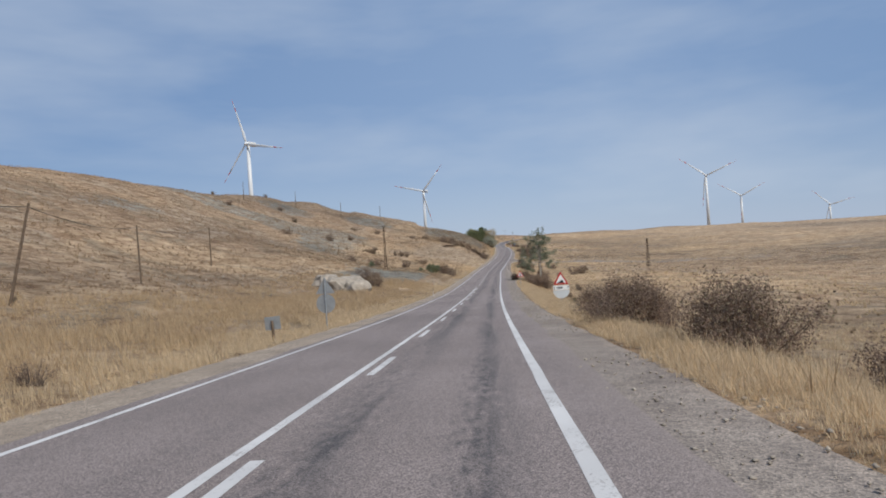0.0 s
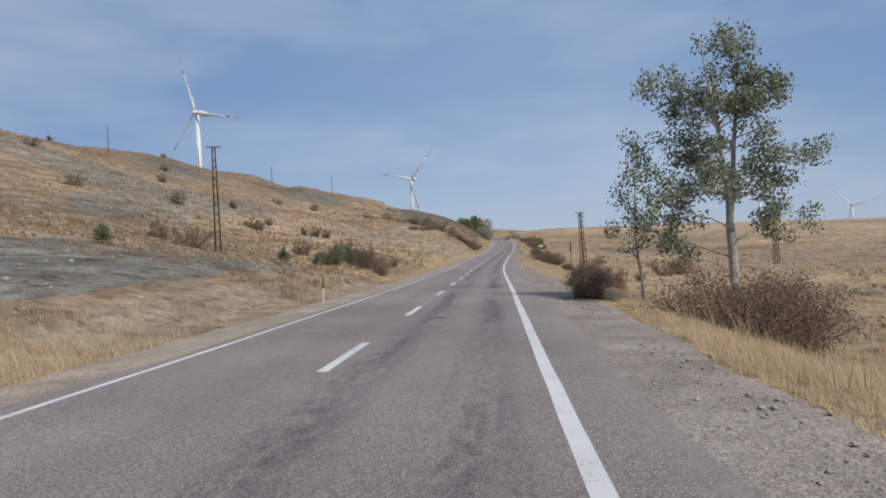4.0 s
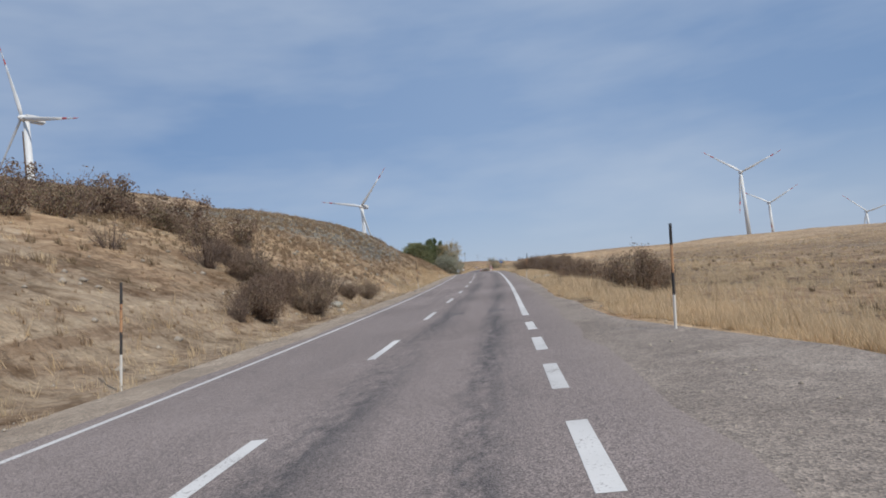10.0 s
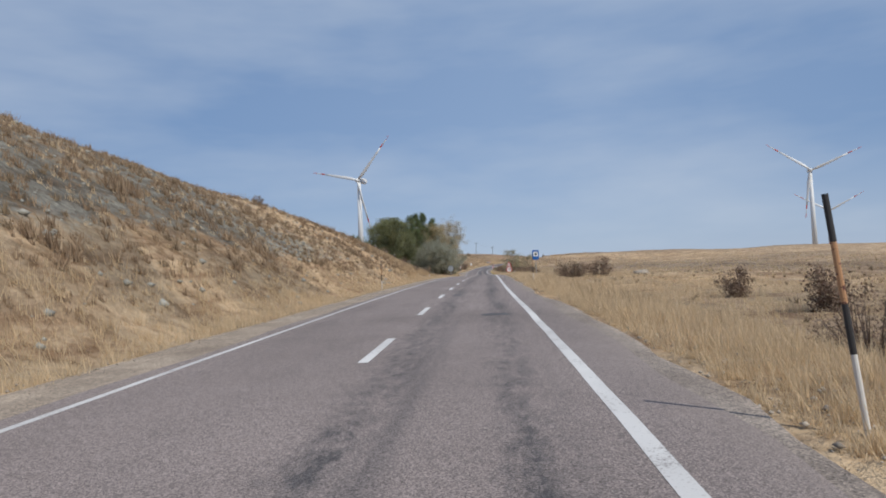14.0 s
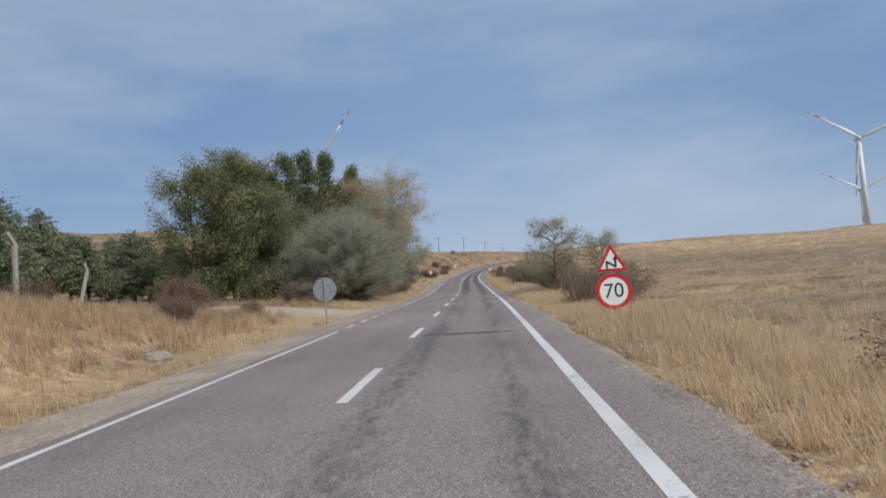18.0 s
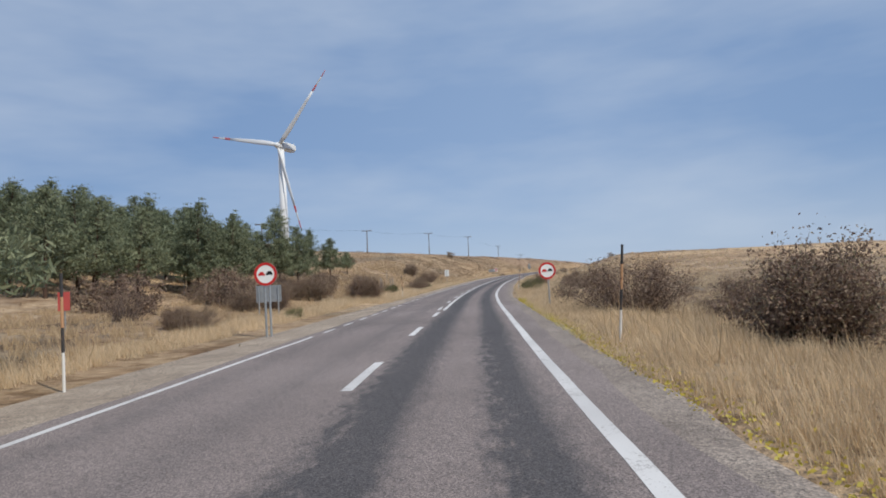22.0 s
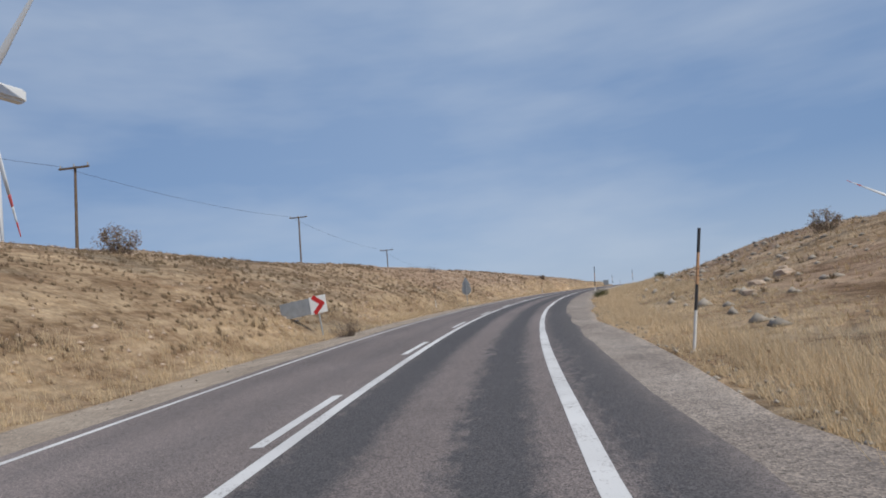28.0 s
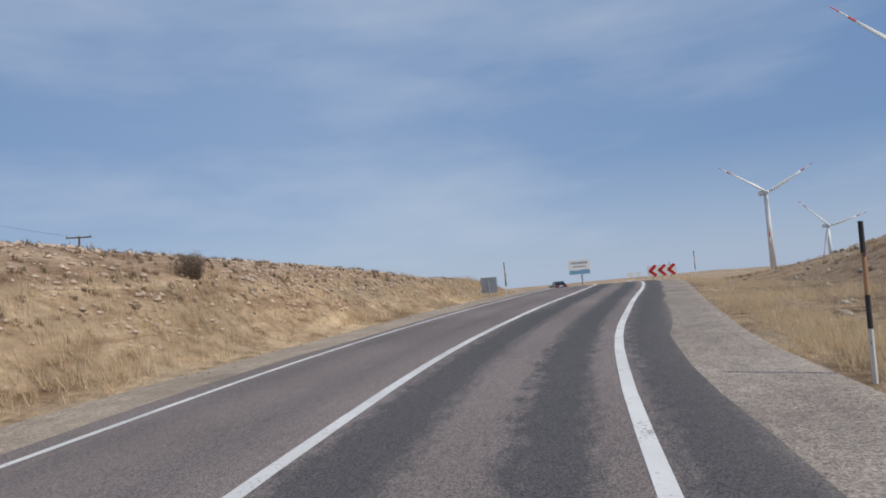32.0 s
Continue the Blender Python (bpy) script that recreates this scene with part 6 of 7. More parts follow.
for k, w in ((-0.24, 0.05), (-0.13, 0.1), (0.02, 0.1)):
    part("mark", bm_of(lambda m: box(m, (w, 0.004, 0.13), (k, -0.019, c - 0.46))), BLACK, dist, "unreadable dark mark")
# backs of signs on the other side
s, zz = sign("warning_sign", -5.3, 31.4, "grey backs of a triangle and a round plate on a post", back=True)
c = -0.54 - zz
post(s, c + 1.2)
part("triangle_plate", bm_of(lambda m: slab(m, tri_out(0.52, c + 0.72), 0.012, -0.01)), ZINC, s)
round_plate(s, 0.45, c)
s, zz = sign("square_sign", -6.3, 25.4, "small grey sign back on a short post", back=True, lean=4)
c = max(-0.72 - zz, 0.6)
post(s, c + 0.1, 0.05, 0.0, 0.06, TIMBER)
part("board", bm_of(lambda m: box(m, (0.6, 0.014, 0.5), (0, -0.01, c))), ZINC, s)
# second warning triangle beyond
s, zz = sign("warning_sign", 11.0, 88.7, "small red-bordered warning triangle on a short post")
c = -2.55 - zz
post(s, c + 0.2)
t = tri_plate(s, 0.55, c)
part("symbol", bm_of(lambda m: slab(m, [(-0.06, c - 0.17), (0.07, c - 0.17), (0.09, c + 0.05), (0.0, c + 0.18), (-0.08, c + 0.03)], 0.004, -0.030)), BLACK, t, "black symbol")
# arrow-shaped direction sign at the side road and the board behind it
s, zz = sign("direction_sign", 29.2, 220.7, "white arrow-shaped direction sign at the side road")
c = -3.3 - zz
post(s, c + 0.3)
p = part("arrow_plate", bm_of(lambda m: slab(m, [(-0.40, c - 0.15), (0.34, c - 0.15), (0.46, c), (0.34, c + 0.15), (-0.40, c + 0.15)], 0.012, -0.01)), WHITE, s, "white plate")
for k in (0.05, -0.05):
    part("lettering", bm_of(lambda m: box(m, (0.46, 0.004, 0.035), (-0.04, -0.019, c + k))), SLATE, p, "unreadable grey lettering")
s, zz = sign("notice_board", 37.1, 238.4, "white board with red lettering by the side road")
c = max(-4.1 - zz, 1.0)
for k in (-0.22, 0.22):
    post(s, c + 0.15, x=k)
p = part("board", bm_of(lambda m: box(m, (0.68, 0.02, 0.36), (0, -0.012, c), None, 0.004)), WHITE, s, "white board")
for k in (0.09, -0.07):
    part("lettering", bm_of(lambda m: box(m, (0.58, 0.004, 0.09), (0, -0.026, c + k))), RED, p, "unreadable red lettering")
# blue service sign
s, zz = sign("service_sign", 45.3, 384.3, "blue service sign with a white panel on a post")
c = 0.9 - zz
post(s, c + 0.4)
p = part("blue_plate", bm_of(lambda m: box(m, (0.6, 0.014, 0.9), (0, -0.01, c))), BLUE, s, "blue plate")
part("panel", bm_of(lambda m: box(m, (0.42, 0.004, 0.42), (0, -0.020, c + 0.08))), WHITE, p, "white panel")
part("symbol", bm_of(lambda m: box(m, (0.18, 0.004, 0.24), (0, -0.025, c + 0.08))), BLACK, p, "black symbol")
# bends ahead and a speed limit
s, zz = sign("speed_limit_sign", 48.6, 431.5, "triangular bend warning over a round speed limit of 70")
c = 0.72 - zz
post(s, c + 0.3)
t = tri_plate(s, 0.50, c)
part("bend_symbol", bm_of(lambda m: poly(m, [(-0.13, c - 0.19), (-0.13, c + 0.02), (0.11, c - 0.13), (0.11, c + 0.06)], 0.05, -0.030), lambda m: slab(m, [(0.03, c + 0.06), (0.19, c + 0.06), (0.11, c + 0.17)], 0.004, -0.0305)), BLACK, t, "black double bend symbol")
p = round_plate(s, 0.5, c - 0.80)
txt = bpy.data.curves.new("digits", "FONT")
txt.body, txt.size, txt.align_x, txt.align_y, txt.extrude = "70", 0.56, "CENTER", "CENTER", 0.002
txt.materials.append(BLACK)
ob = new("digits", txt)
ob.parent = p
ob.matrix_local = Matrix.Translation((0, -0.0245, c - 0.80)) @ Matrix.Rotation(radians(90), 4, "X")
tagged(ob, "black digits")
# back of a round sign on the other side
s, zz = sign("round_sign", 39.3, 441.8, "grey back of a round sign on a galvanised post", back=True)
c = 0.6 - zz
post(s, c + 0.42)
round_plate(s, 0.5, c)


# no overtaking
def car_symbol(parent, x, z, mat, label):
    part("car_symbol", bm_of(lambda m: slab(m, [(x + u * 0.78, z + v * 0.78) for u, v in ((-.14, -.05), (.14, -.05), (.14, .02), (.10, .035), (.07, .10), (-.07, .10), (-.10, .035), (-.14, .02))], 0.004, -0.0245),
                              lambda m: box(m, (0.032, 0.004, 0.024), (x - .08, -0.0245, z - .050)), lambda m: box(m, (0.032, 0.004, 0.024), (x + .08, -0.0245, z - .050))), mat, parent, label)


for x, y, cz, posts in [(45.4, 525.2, 1.8, (-0.06, 0.10)), (56.25, 533.0, 1.55, (0.03,))]:
    s, zz = sign("no_overtaking_sign", x, y, "round red-ringed no overtaking sign on a galvanised post", group="no overtaking signs")
    c = cz - zz
    for k in posts:
        post(s, c + 0.3 if k == posts[0] else c - 0.4, 0.036, k)
    p = round_plate(s, 0.39, c)
    car_symbol(p, -0.13, c, RED, "red car symbol")
    car_symbol(p, 0.13, c + 0.015, BLACK, "black car symbol")
s, zz = sign("red_sign", 38.7, 525.3, "small faded red plate on a thin post in the dry field")
post(s, 1.35, 0.022)
part("plate", bm_of(lambda m: box(m, (0.42, 0.012, 0.62), (0, -0.01, 1.12), None, 0.003)), RED_PALE, s)
# backs of signs on the left
s, zz = sign("sign_board", 42.7, 537.0, "grey back of a board on two thin posts", back=True)
for k in (-0.5, 0.5):
    post(s, 1.5, x=k)
part("board", bm_of(lambda m: box(m, (1.3, 0.012, 0.85), (0, -0.01, 1.15))), ZINC, s)
s, zz = sign("sign_board", 53.9, 602.0, "pale back of a tall board sign on a post", back=True)
c = 3.7 - zz
post(s, c + 0.4)
part("board", bm_of(lambda m: box(m, (0.62, 0.012, 0.95), (0, -0.01, c))), WHITE, s)
s, zz = sign("chevron_sign", 67.2, 656.9, "leaning white board with a red chevron and grey panel", lean=-6)
post(s, 1.6)
p = part("panel", bm_of(lambda m: box(m, (1.5, 0.012, 0.7), (-0.95, 0.004, 1.35))), ZINC, s, "grey panel")
p = part("board", bm_of(lambda m: box(m, (0.75, 0.012, 0.75), (0.05, -0.012, 1.35))), WHITE, s, "white board")
part("chevron", bm_of(lambda m: poly(m, [(-0.12, 1.68), (0.24, 1.37), (-0.12, 1.03)], 0.19, -0.021)), RED, p, "red chevron")
s, zz = sign("warning_sign", 79.6, 687.0, "grey backs of a triangle and a round plate on a post", back=True)
c = 6.75 - zz
post(s, c + 0.6)
t = part("triangle_plate", bm_of(lambda m: slab(m, tri_out(0.5, c + 0.35), 0.012, -0.01)), ZINC, s)
round_plate(s, 0.45, c - 0.30)
s, zz = sign("square_sign", 111.9, 731.7, "grey back of a square sign on a post", back=True)
c = 7.0 - zz
post(s, c + 0.2)
part("board", bm_of(lambda m: box(m, (0.85, 0.012, 0.80), (0, -0.01, c))), ZINC, s)
# chevron boards on the outside of the bend
for k in range(3):
    x, y = 132.6 + 1.15 * k, 744.6 + 0.25 * k
    s, zz = sign("chevron_board", x, y, "white board with a red chevron on a post at the bend", turn=-32, group="chevron boards at the bend")
    c = 6.9 - zz
    post(s, c + 0.3)
    p = part("board", bm_of(lambda m: box(m, (0.85, 0.014, 0.85), (0, -0.01, c))), WHITE, s, "white board")
    part("chevron", bm_of(lambda m: poly(m, [(0.22, c + 0.38), (-0.20, c), (0.22, c - 0.38)], 0.24, -0.021)), RED, p, "red chevron")
# billboard and small panels past the crest
s, zz = sign("billboard", 178.0, 826.0, "white billboard with a blue lower band on one post", turn=-30, category="billboard")
c = 8.5 - zz
post(s, c, 0.16, 0.4, 0.25)
p = part("panel", bm_of(lambda m: box(m, (4.7, 0.18, 3.2), (0, 0, c), None, 0.02)), WHITE, s, "white panel")
part("blue_band", bm_of(lambda m: slab(m, [(-2.2, c - 1.5), (2.2, c - 1.5), (2.2, c - 0.65), (1.0, c - 0.5), (-0.4, c - 0.72), (-2.2, c - 0.6)], 0.01, -0.098)), BLUE_PALE, p, "pale blue band")
for w, z, h in ((3.6, 0.95, 0.42), (2.6, 0.15, 0.26)):
    part("lettering", bm_of(lambda m: box(m, (w, 0.01, h), (0, -0.097, c + z))), SLATE, p, "unreadable grey lettering")
for x, y, w, zc in [(183.0, 815.0, 1.5, 5.9), (186.5, 817.0, 1.1, 6.0), (176.0, 806.0, 0.9, 4.6)]:
    s, zz = sign("direction_sign", x, y, "small white direction sign past the crest", turn=-30, group="small signs past the crest")
    c = max(zc - zz, 1.2)
    post(s, c + 0.3)
    part("board", bm_of(lambda m: box(m, (w, 0.02, 0.8), (0, -0.012, c))), WHITE, s)


# lattice towers of rusty angle steel
def lattice_tower(x, y, height, base, top, z=None, lean=(0, 0), turn=20, arms=2, label="tall rusty steel lattice tower with zigzag bracing"):
    ob = thing("lattice_tower", x, y, label, "lattice tower", "lattice towers", turn, z)
    zz = ob.matrix_world.translation.z
    ob.matrix_world = pose(x, y, zz, lean[0], lean[1], turn)
    corner = lambda k, f: Vector(((1, -1, -1, 1)[k] * (base + (top - base) * f) / 2, (1, 1, -1, -1)[k] * (base + (top - base) * f) / 2, height * f))
    n = max(6, int(height / 0.75))
    for k in range(4):
        part("leg", bm_of(lambda m: rod(m, corner(k, -0.03), corner(k, 1), 0.05, 0.04, 4)), RUST, ob)
    for i in range(n):
        for k in range(4):
            a, b = (k, (k + 1) % 4) if i % 2 else ((k + 1) % 4, k)
            part("brace", bm_of(lambda m: rod(m, corner(a, i / n), corner(b, (i + 1) / n), 0.022, None, 4)), RUST, ob)
    for j in range(arms):
        zt = height * (1.0 - 0.07 * j) - 0.05
        part("cross_arm", bm_of(lambda m: box(m, (1.3 - 0.2 * j, 0.08, 0.08), (0, 0, zt))), RUST, ob)
        for sx in (-0.55, 0.0, 0.55):
            part("insulator", bm_of(lambda m: rod(m, (sx, 0, zt + 0.04), (sx, 0, zt + 0.22), 0.045, 0.03, 8)), CONCRETE, ob, "pale insulator")
    return ob


lattice_tower(26.9, 173.8, 7.5, 0.62, 0.27, None, (0, -2.0), 25)
lattice_tower(-11.5, 150.0, 9.6, 0.5, 0.26, None, (0, 0), 10, 1, "slender rusty lattice tower on the dry slope")
lattice_tower(61.0, 192.0, 8.2, 0.7, 0.3, None, (0, 0), 35)


# wind turbines
def blade_mesh(name, z0, z1, length, mat):
    """A stretch of a blade along z, from the root z0 to z1."""
    bm = bmesh.new()
    rows = []
    for k in range(7):
        z = z0 + (z1 - z0) * k / 6
        f = z / length
        chord = 1.2 + 1.2 * math.sin(min(1, f / 0.2) * math.pi / 2) if f < 0.2 else 2.1 * (1 - (f - 0.2) / 0.8) ** 0.9 + 0.30
        thick = max(0.14, 1.1 * (1 - f) ** 1.8)
        twist = radians(22 * (1 - f) ** 2)
        row = []
        for j in range(10):
            a = 2 * math.pi * j / 10
            px, py = chord * (0.5 * math.cos(a) + 0.22), thick * 0.5 * math.sin(a) * (1 - 0.45 * math.cos(a))
            row.append(bm.verts.new((px * math.cos(twist) - py * math.sin(twist), px * math.sin(twist) + py * math.cos(twist), z)))
        rows.append(row)
    for p, q in zip(rows[:-1], rows[1:]):
        for j in range(10):
            bm.faces.new((p[j], p[(j + 1) % 10], q[(j + 1) % 10], q[j]))
    bm.faces.new(rows[0][::-1])
    bm.faces.new(rows[-1])
    for f in bm.faces:
        f.smooth = True
    return shared(name, bm, mat)


BL = 40.0
BLADE = [("blade", blade_mesh("blade", 0.5, BL * 0.73, BL, TURBINE), ""), ("red_band", blade_mesh("red_band", BL * 0.73, BL * 0.81, BL, RED_PALE), "red band"),
         ("white_band", blade_mesh("white_band", BL * 0.81, BL * 0.91, BL, TURBINE), ""), ("red_tip", blade_mesh("red_tip", BL * 0.91, BL, BL, RED_PALE), "red tip")]
NACELLE = shared("nacelle", bm_of(lambda m: box(m, (3.4, 10.0, 3.6), (0, 4.0, 0.2), None, 0.7)), TURBINE)
HUBCAP = shared("hub", bm_of(lambda m: rod(m, (0, -1.0, 0), (0, -3.2, 0), 1.75, 1.2, 20), lambda m: rod(m, (0, -3.2, 0), (0, -4.0, 0), 1.2, 0.3, 20)), TURBINE)


def wind_turbine(x, y, hub_z, phase, turn=-28):
    z = float(ground_z(x, y))
    ob = thing("wind_turbine", x, y, "white three-bladed wind turbine with red-banded blade tips", "wind turbine", "wind turbines on the hills", turn, z - 0.5)
    h = hub_z - z + 0.5
    tower = bm_of(lambda m: rod(m, (0, 0, 0), (0, 0, h - 1.6), 2.15, 1.35, 28))
    for f in tower.faces:
        f.smooth = len(f.verts) == 4
    part("tower", tower, TURBINE, ob)
    n = part("nacelle", NACELLE, None, ob)
    n.matrix_local = Matrix.Translation((0, 0, h))
    c = part("hub", HUBCAP, None, ob)
    c.matrix_local = Matrix.Translation((0, 0, h))
    for k in range(3):
        root = None
        for name, me, label in BLADE:
            b = part(name, me, None, root or ob, label)
            if root is None:
                b.matrix_local = Matrix.Translation((0, -2.2, h)) @ Matrix.Rotation(radians(phase + 120 * k), 4, "Y")
                root = b
    return ob


for x, y, z, ph, tn in [(-150, 553, 98, -18, -28), (-11, 801, 71, 44, -28), (355, 860, 73, -52, -25), (494, 1064, 54, -58, -22), (713, 1192, 34, 75, -25)]:
    wind_turbine(x, y, z, ph, tn)


# wooden poles and wires
def wire(a, b, sag, r=0.012, label="thin black overhead wire", name="overhead_wire"):
    a, b = Vector(a), Vector(b)
    pts = [a.lerp(b, t) - Vector((0, 0, sag * 4 * t * (1 - t))) for t in np.linspace(0, 1, 13)]
    bm = bmesh.new()
    for p, q in zip(pts[:-1], pts[1:]):
        rod(bm, p, q, r, None, 5, False)
    ob = new(name, shared(name, bm, CABLE))
    return tagged(ob, label, "wire", "overhead wires")


def utility_pole(x, y, top, arm=True, turn=0, lean=0.0, r=0.11, label="weathered timber utility pole with a crossarm"):
    z = float(ground_z(x, y))
    ob = thing("utility_pole", x, y, label, "utility pole", "utility poles", 0, z)
    ob.matrix_world = pose(x, y, z, 0, lean, turn)
    h = top - z
    part("pole", bm_of(lambda m: rod(m, (0, 0, -0.4), (0, 0, h), r, r * 0.7, 10)), TIMBER, ob)
    if arm:
        part("crossarm", bm_of(lambda m: box(m, (2.2, 0.11, 0.12), (0, -0.1, h - 0.12), None, 0.01)), TIMBER, ob)
        for k in (-1.0, 0.0, 1.0):
            part("insulator", bm_of(lambda m: rod(m, (k, -0.1, h - 0.06), (k, -0.1, h + 0.14), 0.05, 0.03, 8)), CONCRETE, ob, "pale insulator")
    return ob


line_a = [(12.0, 571.0, 11.5), (26.0, 605.0, 13.0), (39.1, 639.3, 14.5), (52.0, 673.0, 16.3), (64.3, 707.3, 17.7), (76.9, 738.8, 16.3), (88.7, 765.5, 14.1)]
for x, y, t in line_a:
    utility_pole(x, y, t, True, -20, 1.5)
for a, b in zip(line_a[:-1], line_a[1:]):
    o = Vector((-0.94, 0.34, 0.14))
    wire(Vector(a) + o, Vector(b) + o, 0.5, 0.010)
for x, y, t in [(-74.0, 262.0, 39.0), (-58.0, 282.0, 39.0), (-42.0, 302.0, 38.5), (-26.0, 322.0, 37.5)]:
    utility_pole(x, y, float(ground_z(x, y)) + 7.0, False, 0, 0, 0.12, "plain timber pole on the hill crest")
# the old leaning pole with its cable
def old_pole(x, y, h, lean, label):
    ob = utility_pole(x, y, float(ground_z(x, y)) + h, False, 0, lean, 0.09, label)
    return ob.matrix_world @ Vector((0, 0, h - 0.2))


tops = [old_pole(-23.0, 36.0, 5.6, 14, "leaning weathered timber pole in the dry meadow"), old_pole(-27.0, 61.0, 5.4, -1, "weathered timber pole in the dry meadow")]
wire(tops[0], tops[1], 0.5, 0.02)
wire(tops[1], (-31.0, 92.0, float(ground_z(-31.0, 92.0)) + 5.2), 0.6, 0.02)
wire(tops[0], (-20.0, 8.0, tops[0].z + 0.6), 0.6, 0.02)
utility_pole(-31.0, 92.0, float(ground_z(-31.0, 92.0)) + 5.3, False, 0, 0, 0.09, "weathered timber pole in the dry meadow")
utility_pole(-20.0, 8.0, tops[0].z + 0.8, False, 0, 0, 0.09, "weathered timber pole in the dry meadow")


# concrete fence posts with bent tops
def fence_post(x, y, turn=0, lean=0.0, size=1.0):
    ob = thing("fence_post", x, y, "concrete fence post with a bent top", "fence post", "concrete fence posts", turn)
    ob.matrix_world = pose(x, y, ob.matrix_world.translation.z, 0, lean, turn)
    ob.scale = (size, size, size)
    part("shaft", bm_of(lambda m: box(m, (0.13, 0.13, 2.3), (0, 0, 0.85), None, 0.01)), CONCRETE, ob)
    part("bent_top", bm_of(lambda m: box(m, (0.12, 0.12, 0.5), (-0.13, 0, 2.18), Matrix.Rotation(radians(-35), 3, "Y"), 0.01)), CONCRETE, ob)


for x, y in [(29.5, 436.8), (28.4, 434.2), (27.2, 432.2), (26.9, 428.9), (26.1, 427.6), (25.2, 426.4), (33.0, 566.0), (29.5, 562.0), (35.5, 571.0), (46.1, 573.4), (45.8, 576.1), (46.8, 576.8), (46.9, 580.1), (45.7, 589.4), (41.1, 559.1), (39.5, 557.3)]:
    fence_post(x, y, 70, pole_rng.normal() * 3, 1.0 if y < 500 else 0.5)
fence_post(31.9, 436.2, 70, 17, 0.68)


# tar patches
def tar_patch(y, d, wide, long, seed, label="dark tar patch in the lane"):
    n = 64
    rad = 0.55 + 0.35 * soft_noise(np.arange(n) / 5.0, np.full(n, seed * 1.7), 81) + 0.30 * soft_noise(np.arange(n) / 1.6, np.full(n, seed * 2.3), 82)
    rad[-5:] = rad[-5:] + (rad[0] - rad[-1]) * np.linspace(0.1, 0.9, 5)
    a = np.linspace(0, 2 * np.pi, n, endpoint=False)
    sq = np.maximum(np.abs(np.cos(a)), np.abs(np.sin(a))) ** -0.5
    yy, dd = y + np.sin(a) * rad * sq * long / 2, d + np.cos(a) * rad * sq * wide / 2
    rim = np.stack([*beside(yy, dd), road_z(yy) - 0.0036 * np.abs(dd) + 0.003], -1)
    mid = np.array([[*beside(y, d), float(road_z(y)) - 0.0036 * abs(d) + 0.006]])
    i = np.arange(n)
    ob = new("tar_patch", mesh_of("tar_patch", np.concatenate([rim, mid]), np.stack([i, (i + 1) % n, i * 0 + n], -1), TAR))
    ob.parent = road
    tagged(ob, label)


for k, (y, d, w, l) in enumerate([(399.8, 0.80, 1.2, 0.9), (399.5, 1.5, 1.1, 0.7), (399.2, 2.3, 1.3, 0.9), (399.0, 2.8, 0.6, 0.7), (431.6, 0.65, 0.9, 0.7), (431.4, 1.35, 1.0, 0.6), (431.2, 2.05, 0.8, 0.7), (431.1, 2.6, 0.4, 0.4),
                                  (281.5, 2.54, 0.60, 0.72), (282.8, 1.44, 0.20, 0.22), (284.0, 2.45, 0.26, 0.45), (286.5, 2.49, 0.34, 0.4), (282.7, 2.2, 0.22, 0.45), (123.6, 0.71, 0.8, 0.9), (123.0, 2.57, 0.7, 0.8), (307.1, 2.68, 0.55, 0.5),
                                  (107.1, 0.93, 0.6, 0.5), (107.0, 2.51, 0.25, 0.4), (253.0, 0.89, 0.8, 0.6), (252.8, 2.31, 0.7, 0.6), (316.4, 0.8, 0.9, 0.4), (316.2, 1.76, 0.8, 0.35), (316.0, 2.6, 0.8, 0.35), (148.4, 2.65, 0.5, 0.8), (154.0, -2.0, 0.8, 0.4), (152.6, -1.3, 0.7, 0.3),
                                  (340.0, 2.2, 0.9, 1.0), (474.6, 0.9, 0.7, 0.7), (475.5, 2.2, 0.6, 0.5), (352.0, 0.7, 0.5, 2.0), (655.2, -1.71, 0.5, 0.25), (656.7, 1.73, 0.25, 0.4)]):
    tar_patch(y, d, w, l, 300 + k)


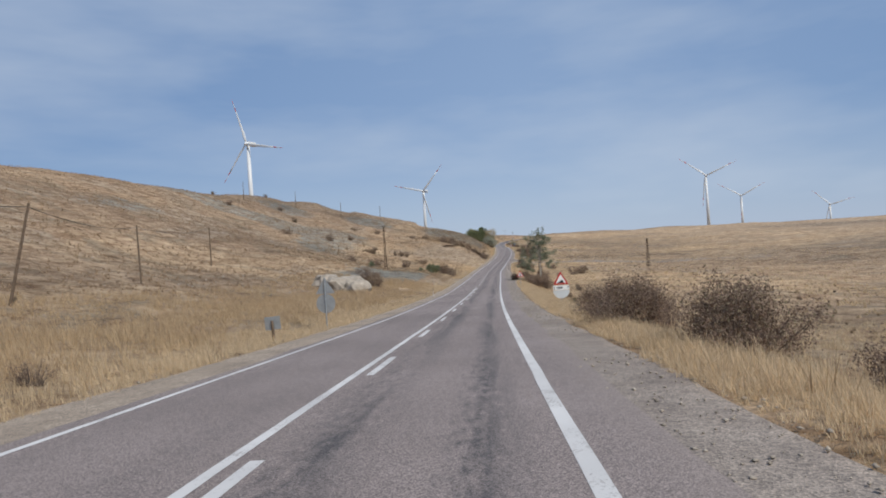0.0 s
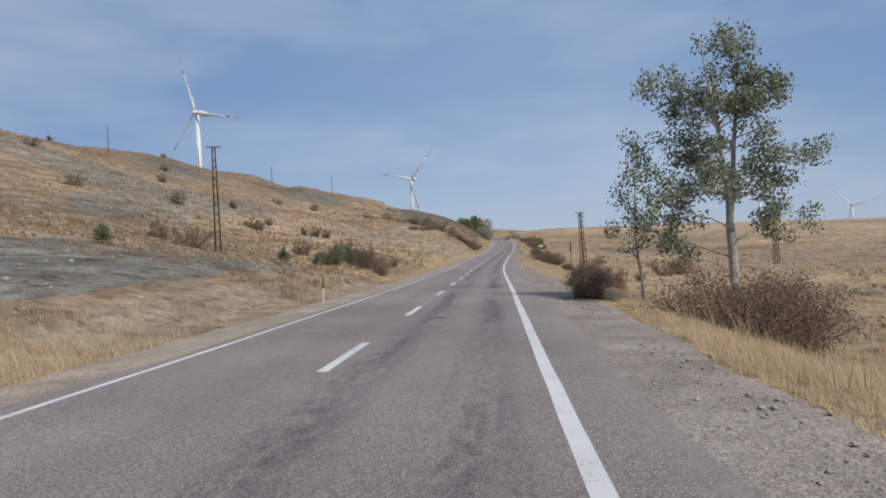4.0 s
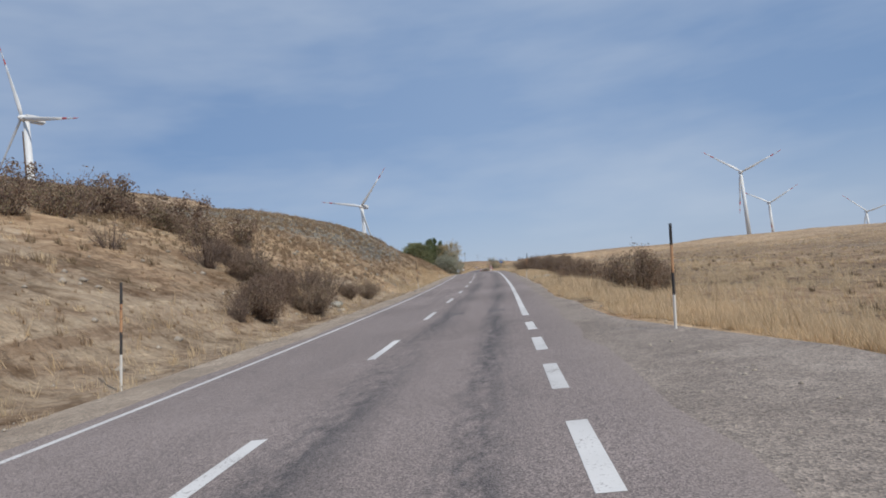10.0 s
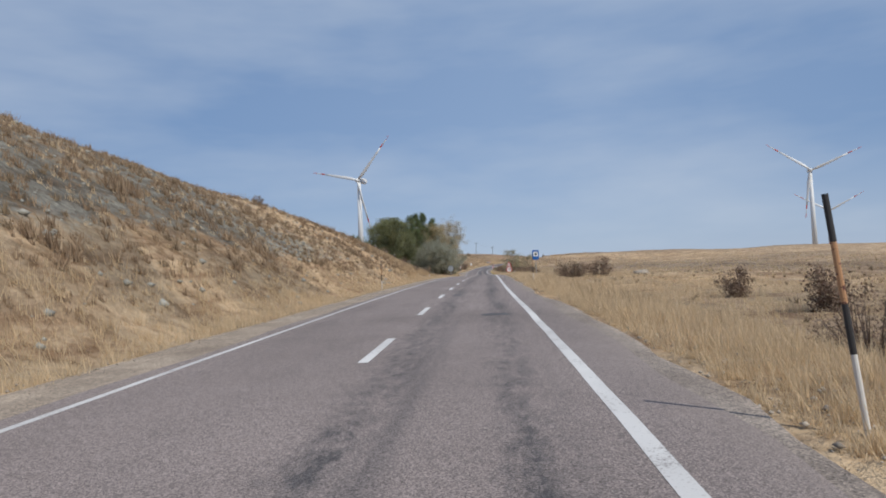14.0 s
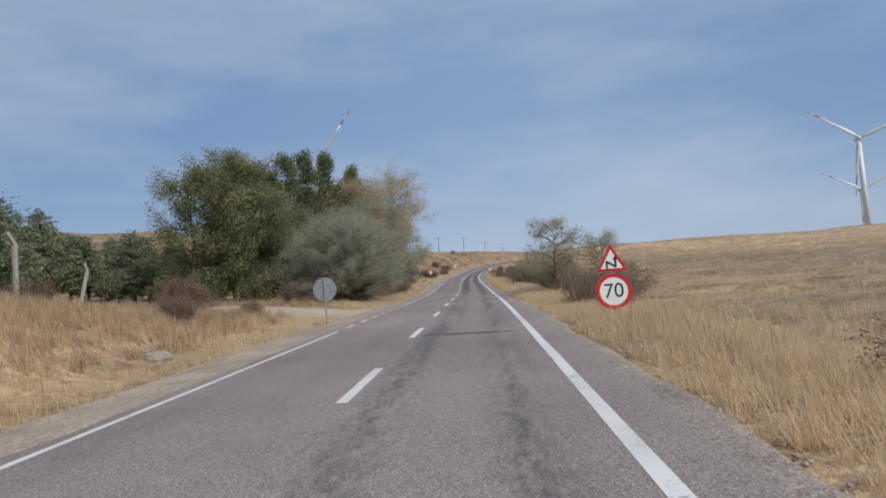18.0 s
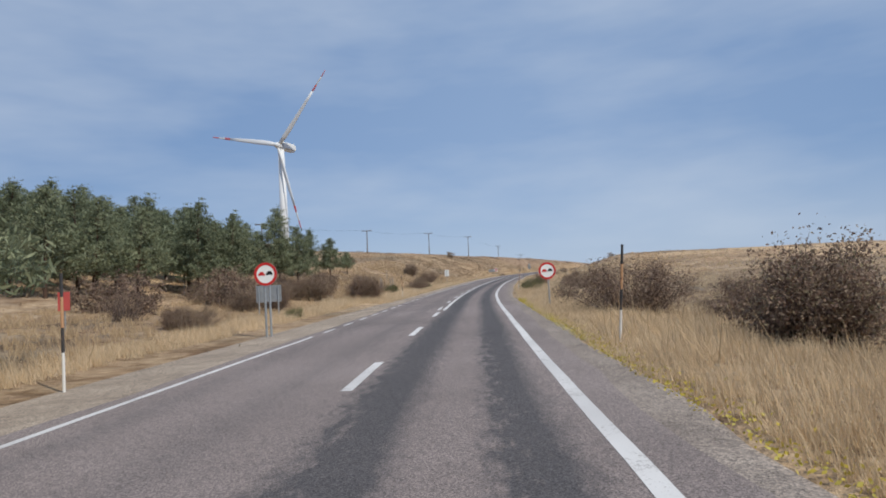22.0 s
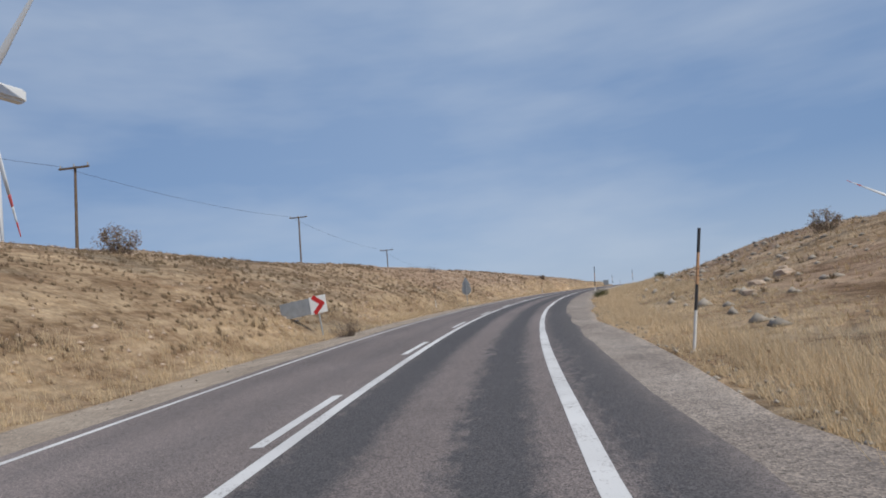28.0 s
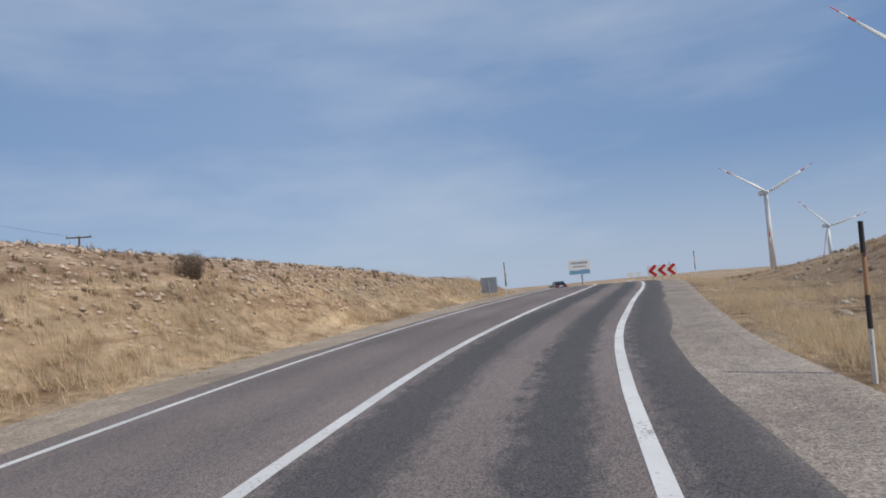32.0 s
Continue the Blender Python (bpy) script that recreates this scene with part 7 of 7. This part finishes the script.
# the dark saloon car ahead
def saloon(x, y, z, turn, pitch):
    ob = thing("saloon_car", x, y, "dark grey saloon car on the road ahead", "car", "", 0, z)
    ob.matrix_world = pose(x, y, z, pitch, 0, turn)

    def side(outline, width, narrow=None):
        """A shape drawn in side view (forward, up), its width tapering with height."""
        bm = bmesh.new()
        slab(bm, outline, width)
        for v in bm.verts:
            f, w = v.co.x, v.co.y
            k = 1.0 if narrow is None else 1 - narrow * max(0, v.co.z - 0.55)
            k *= 1 - 0.05 * (abs(f) / 2.2) ** 4
            v.co = Vector((w * k, f, v.co.z))
        bmesh.ops.recalc_face_normals(bm, faces=bm.faces)
        bmesh.ops.bevel(bm, geom=list(bm.edges), offset=0.04, segments=2, affect="EDGES")
        return bm
    body = part("body", side([(-2.2, 0.35), (-2.25, 0.6), (-2.2, 0.92), (-1.6, 1.0), (0.9, 0.95), (1.9, 0.82), (2.2, 0.65), (2.2, 0.35), (1.7, 0.22), (-1.7, 0.22)], 1.76, 0.10), CAR_PAINT, ob)
    part("roof", side([(-1.35, 1.38), (-0.9, 1.46), (0.0, 1.45), (0.3, 1.38)], 1.25), CAR_PAINT, ob)
    part("cabin_glass", side([(-1.95, 0.95), (-1.35, 1.38), (-0.9, 1.42), (0.0, 1.42), (0.3, 1.38), (1.1, 0.94)], 1.62, 0.28), CAR_GLASS, ob, "dark tinted glass")
    part("bumper", bm_of(lambda m: box(m, (1.74, 0.20, 0.26), (0, -2.20, 0.45), None, 0.06)), CAR_PAINT, ob)
    part("number_plate", bm_of(lambda m: box(m, (0.52, 0.012, 0.12), (0, -2.275, 0.78))), WHITE, ob, "plain white plate")
    for k in (-1, 1):
        part("tail_light", bm_of(lambda m: box(m, (0.40, 0.10, 0.17), (k * 0.62, -2.20, 0.84), None, 0.03)), RED, ob, "red tail light")
        part("wing_mirror", bm_of(lambda m: box(m, (0.20, 0.10, 0.13), (k * 0.98, 0.72, 0.98), None, 0.03)), CAR_PAINT, ob)
        for f in (-1.35, 1.35):
            tyre = part("tyre", bm_of(lambda m: rod(m, (k * 0.68, f, 0.32), (k * 0.90, f, 0.32), 0.32, None, 24)), RUBBER, ob)
            part("rim", bm_of(lambda m: rod(m, (k * 0.895, f, 0.32), (k * 0.908, f, 0.32), 0.21, 0.19, 16)), ZINC, tyre, "silver rim")
    return ob


cx, cy = beside(780.0, 1.7)
saloon(float(cx), float(cy), float(road_z(780.0)) + 0.0, rz_of(780.0), -2.0)


# dirt side roads
def side_track(name, path, label, mat):
    """A flat track along (x, y, half width) stations, laid on the ground."""
    path = np.array(path, float)
    s = np.concatenate([[0], np.cumsum(np.hypot(*np.diff(path[:, :2], axis=0).T))])
    t = np.arange(0, s[-1], 0.6)
    px, py, hw = (np.interp(t, s, path[:, k]) for k in range(3))
    ax, ay = np.gradient(px), np.gradient(py)
    ln = np.hypot(ax, ay)
    u = np.linspace(-1, 1, 25)
    j = 1 + 0.16 * (soft_noise(t / 1.7, t * 0 + 3, 71) - 0.5)
    x = px[:, None] + (ay / ln * hw * j)[:, None] * u
    y = py[:, None] - (ax / ln * hw * j)[:, None] * u
    z = ground_z(x, y) + 0.075 * (1 - np.abs(u) ** 6) - 0.03
    d = np.abs(x - road_x(y))
    z = np.where(d < 6.5, np.maximum(z, road_z(y) - 0.10), z)
    i = np.arange(x.size).reshape(x.shape)
    q = np.stack([i[:-1, :-1], i[:-1, 1:], i[1:, 1:], i[1:, :-1]], -1).reshape(-1, 4)
    tagged(new(name, mesh_of(name, np.stack([x, y, z], -1).reshape(-1, 3), q, mat, True)), label, "track", kind="structure")


side_track("side_road", [(26.4, 228, 13), (29.5, 229, 8.5), (34, 230, 5.2), (44, 230, 3.4), (70, 226, 2.8), (110, 218, 2.6)], "pale gravel side road leaving the main road", GRAVEL)
side_track("dirt_track", [(40.2, 451, 9), (37.5, 451.5, 6), (33.0, 452.5, 3.4), (24, 453, 2.8), (8, 451, 2.6)], "pale dirt track between dry grass", DIRT)
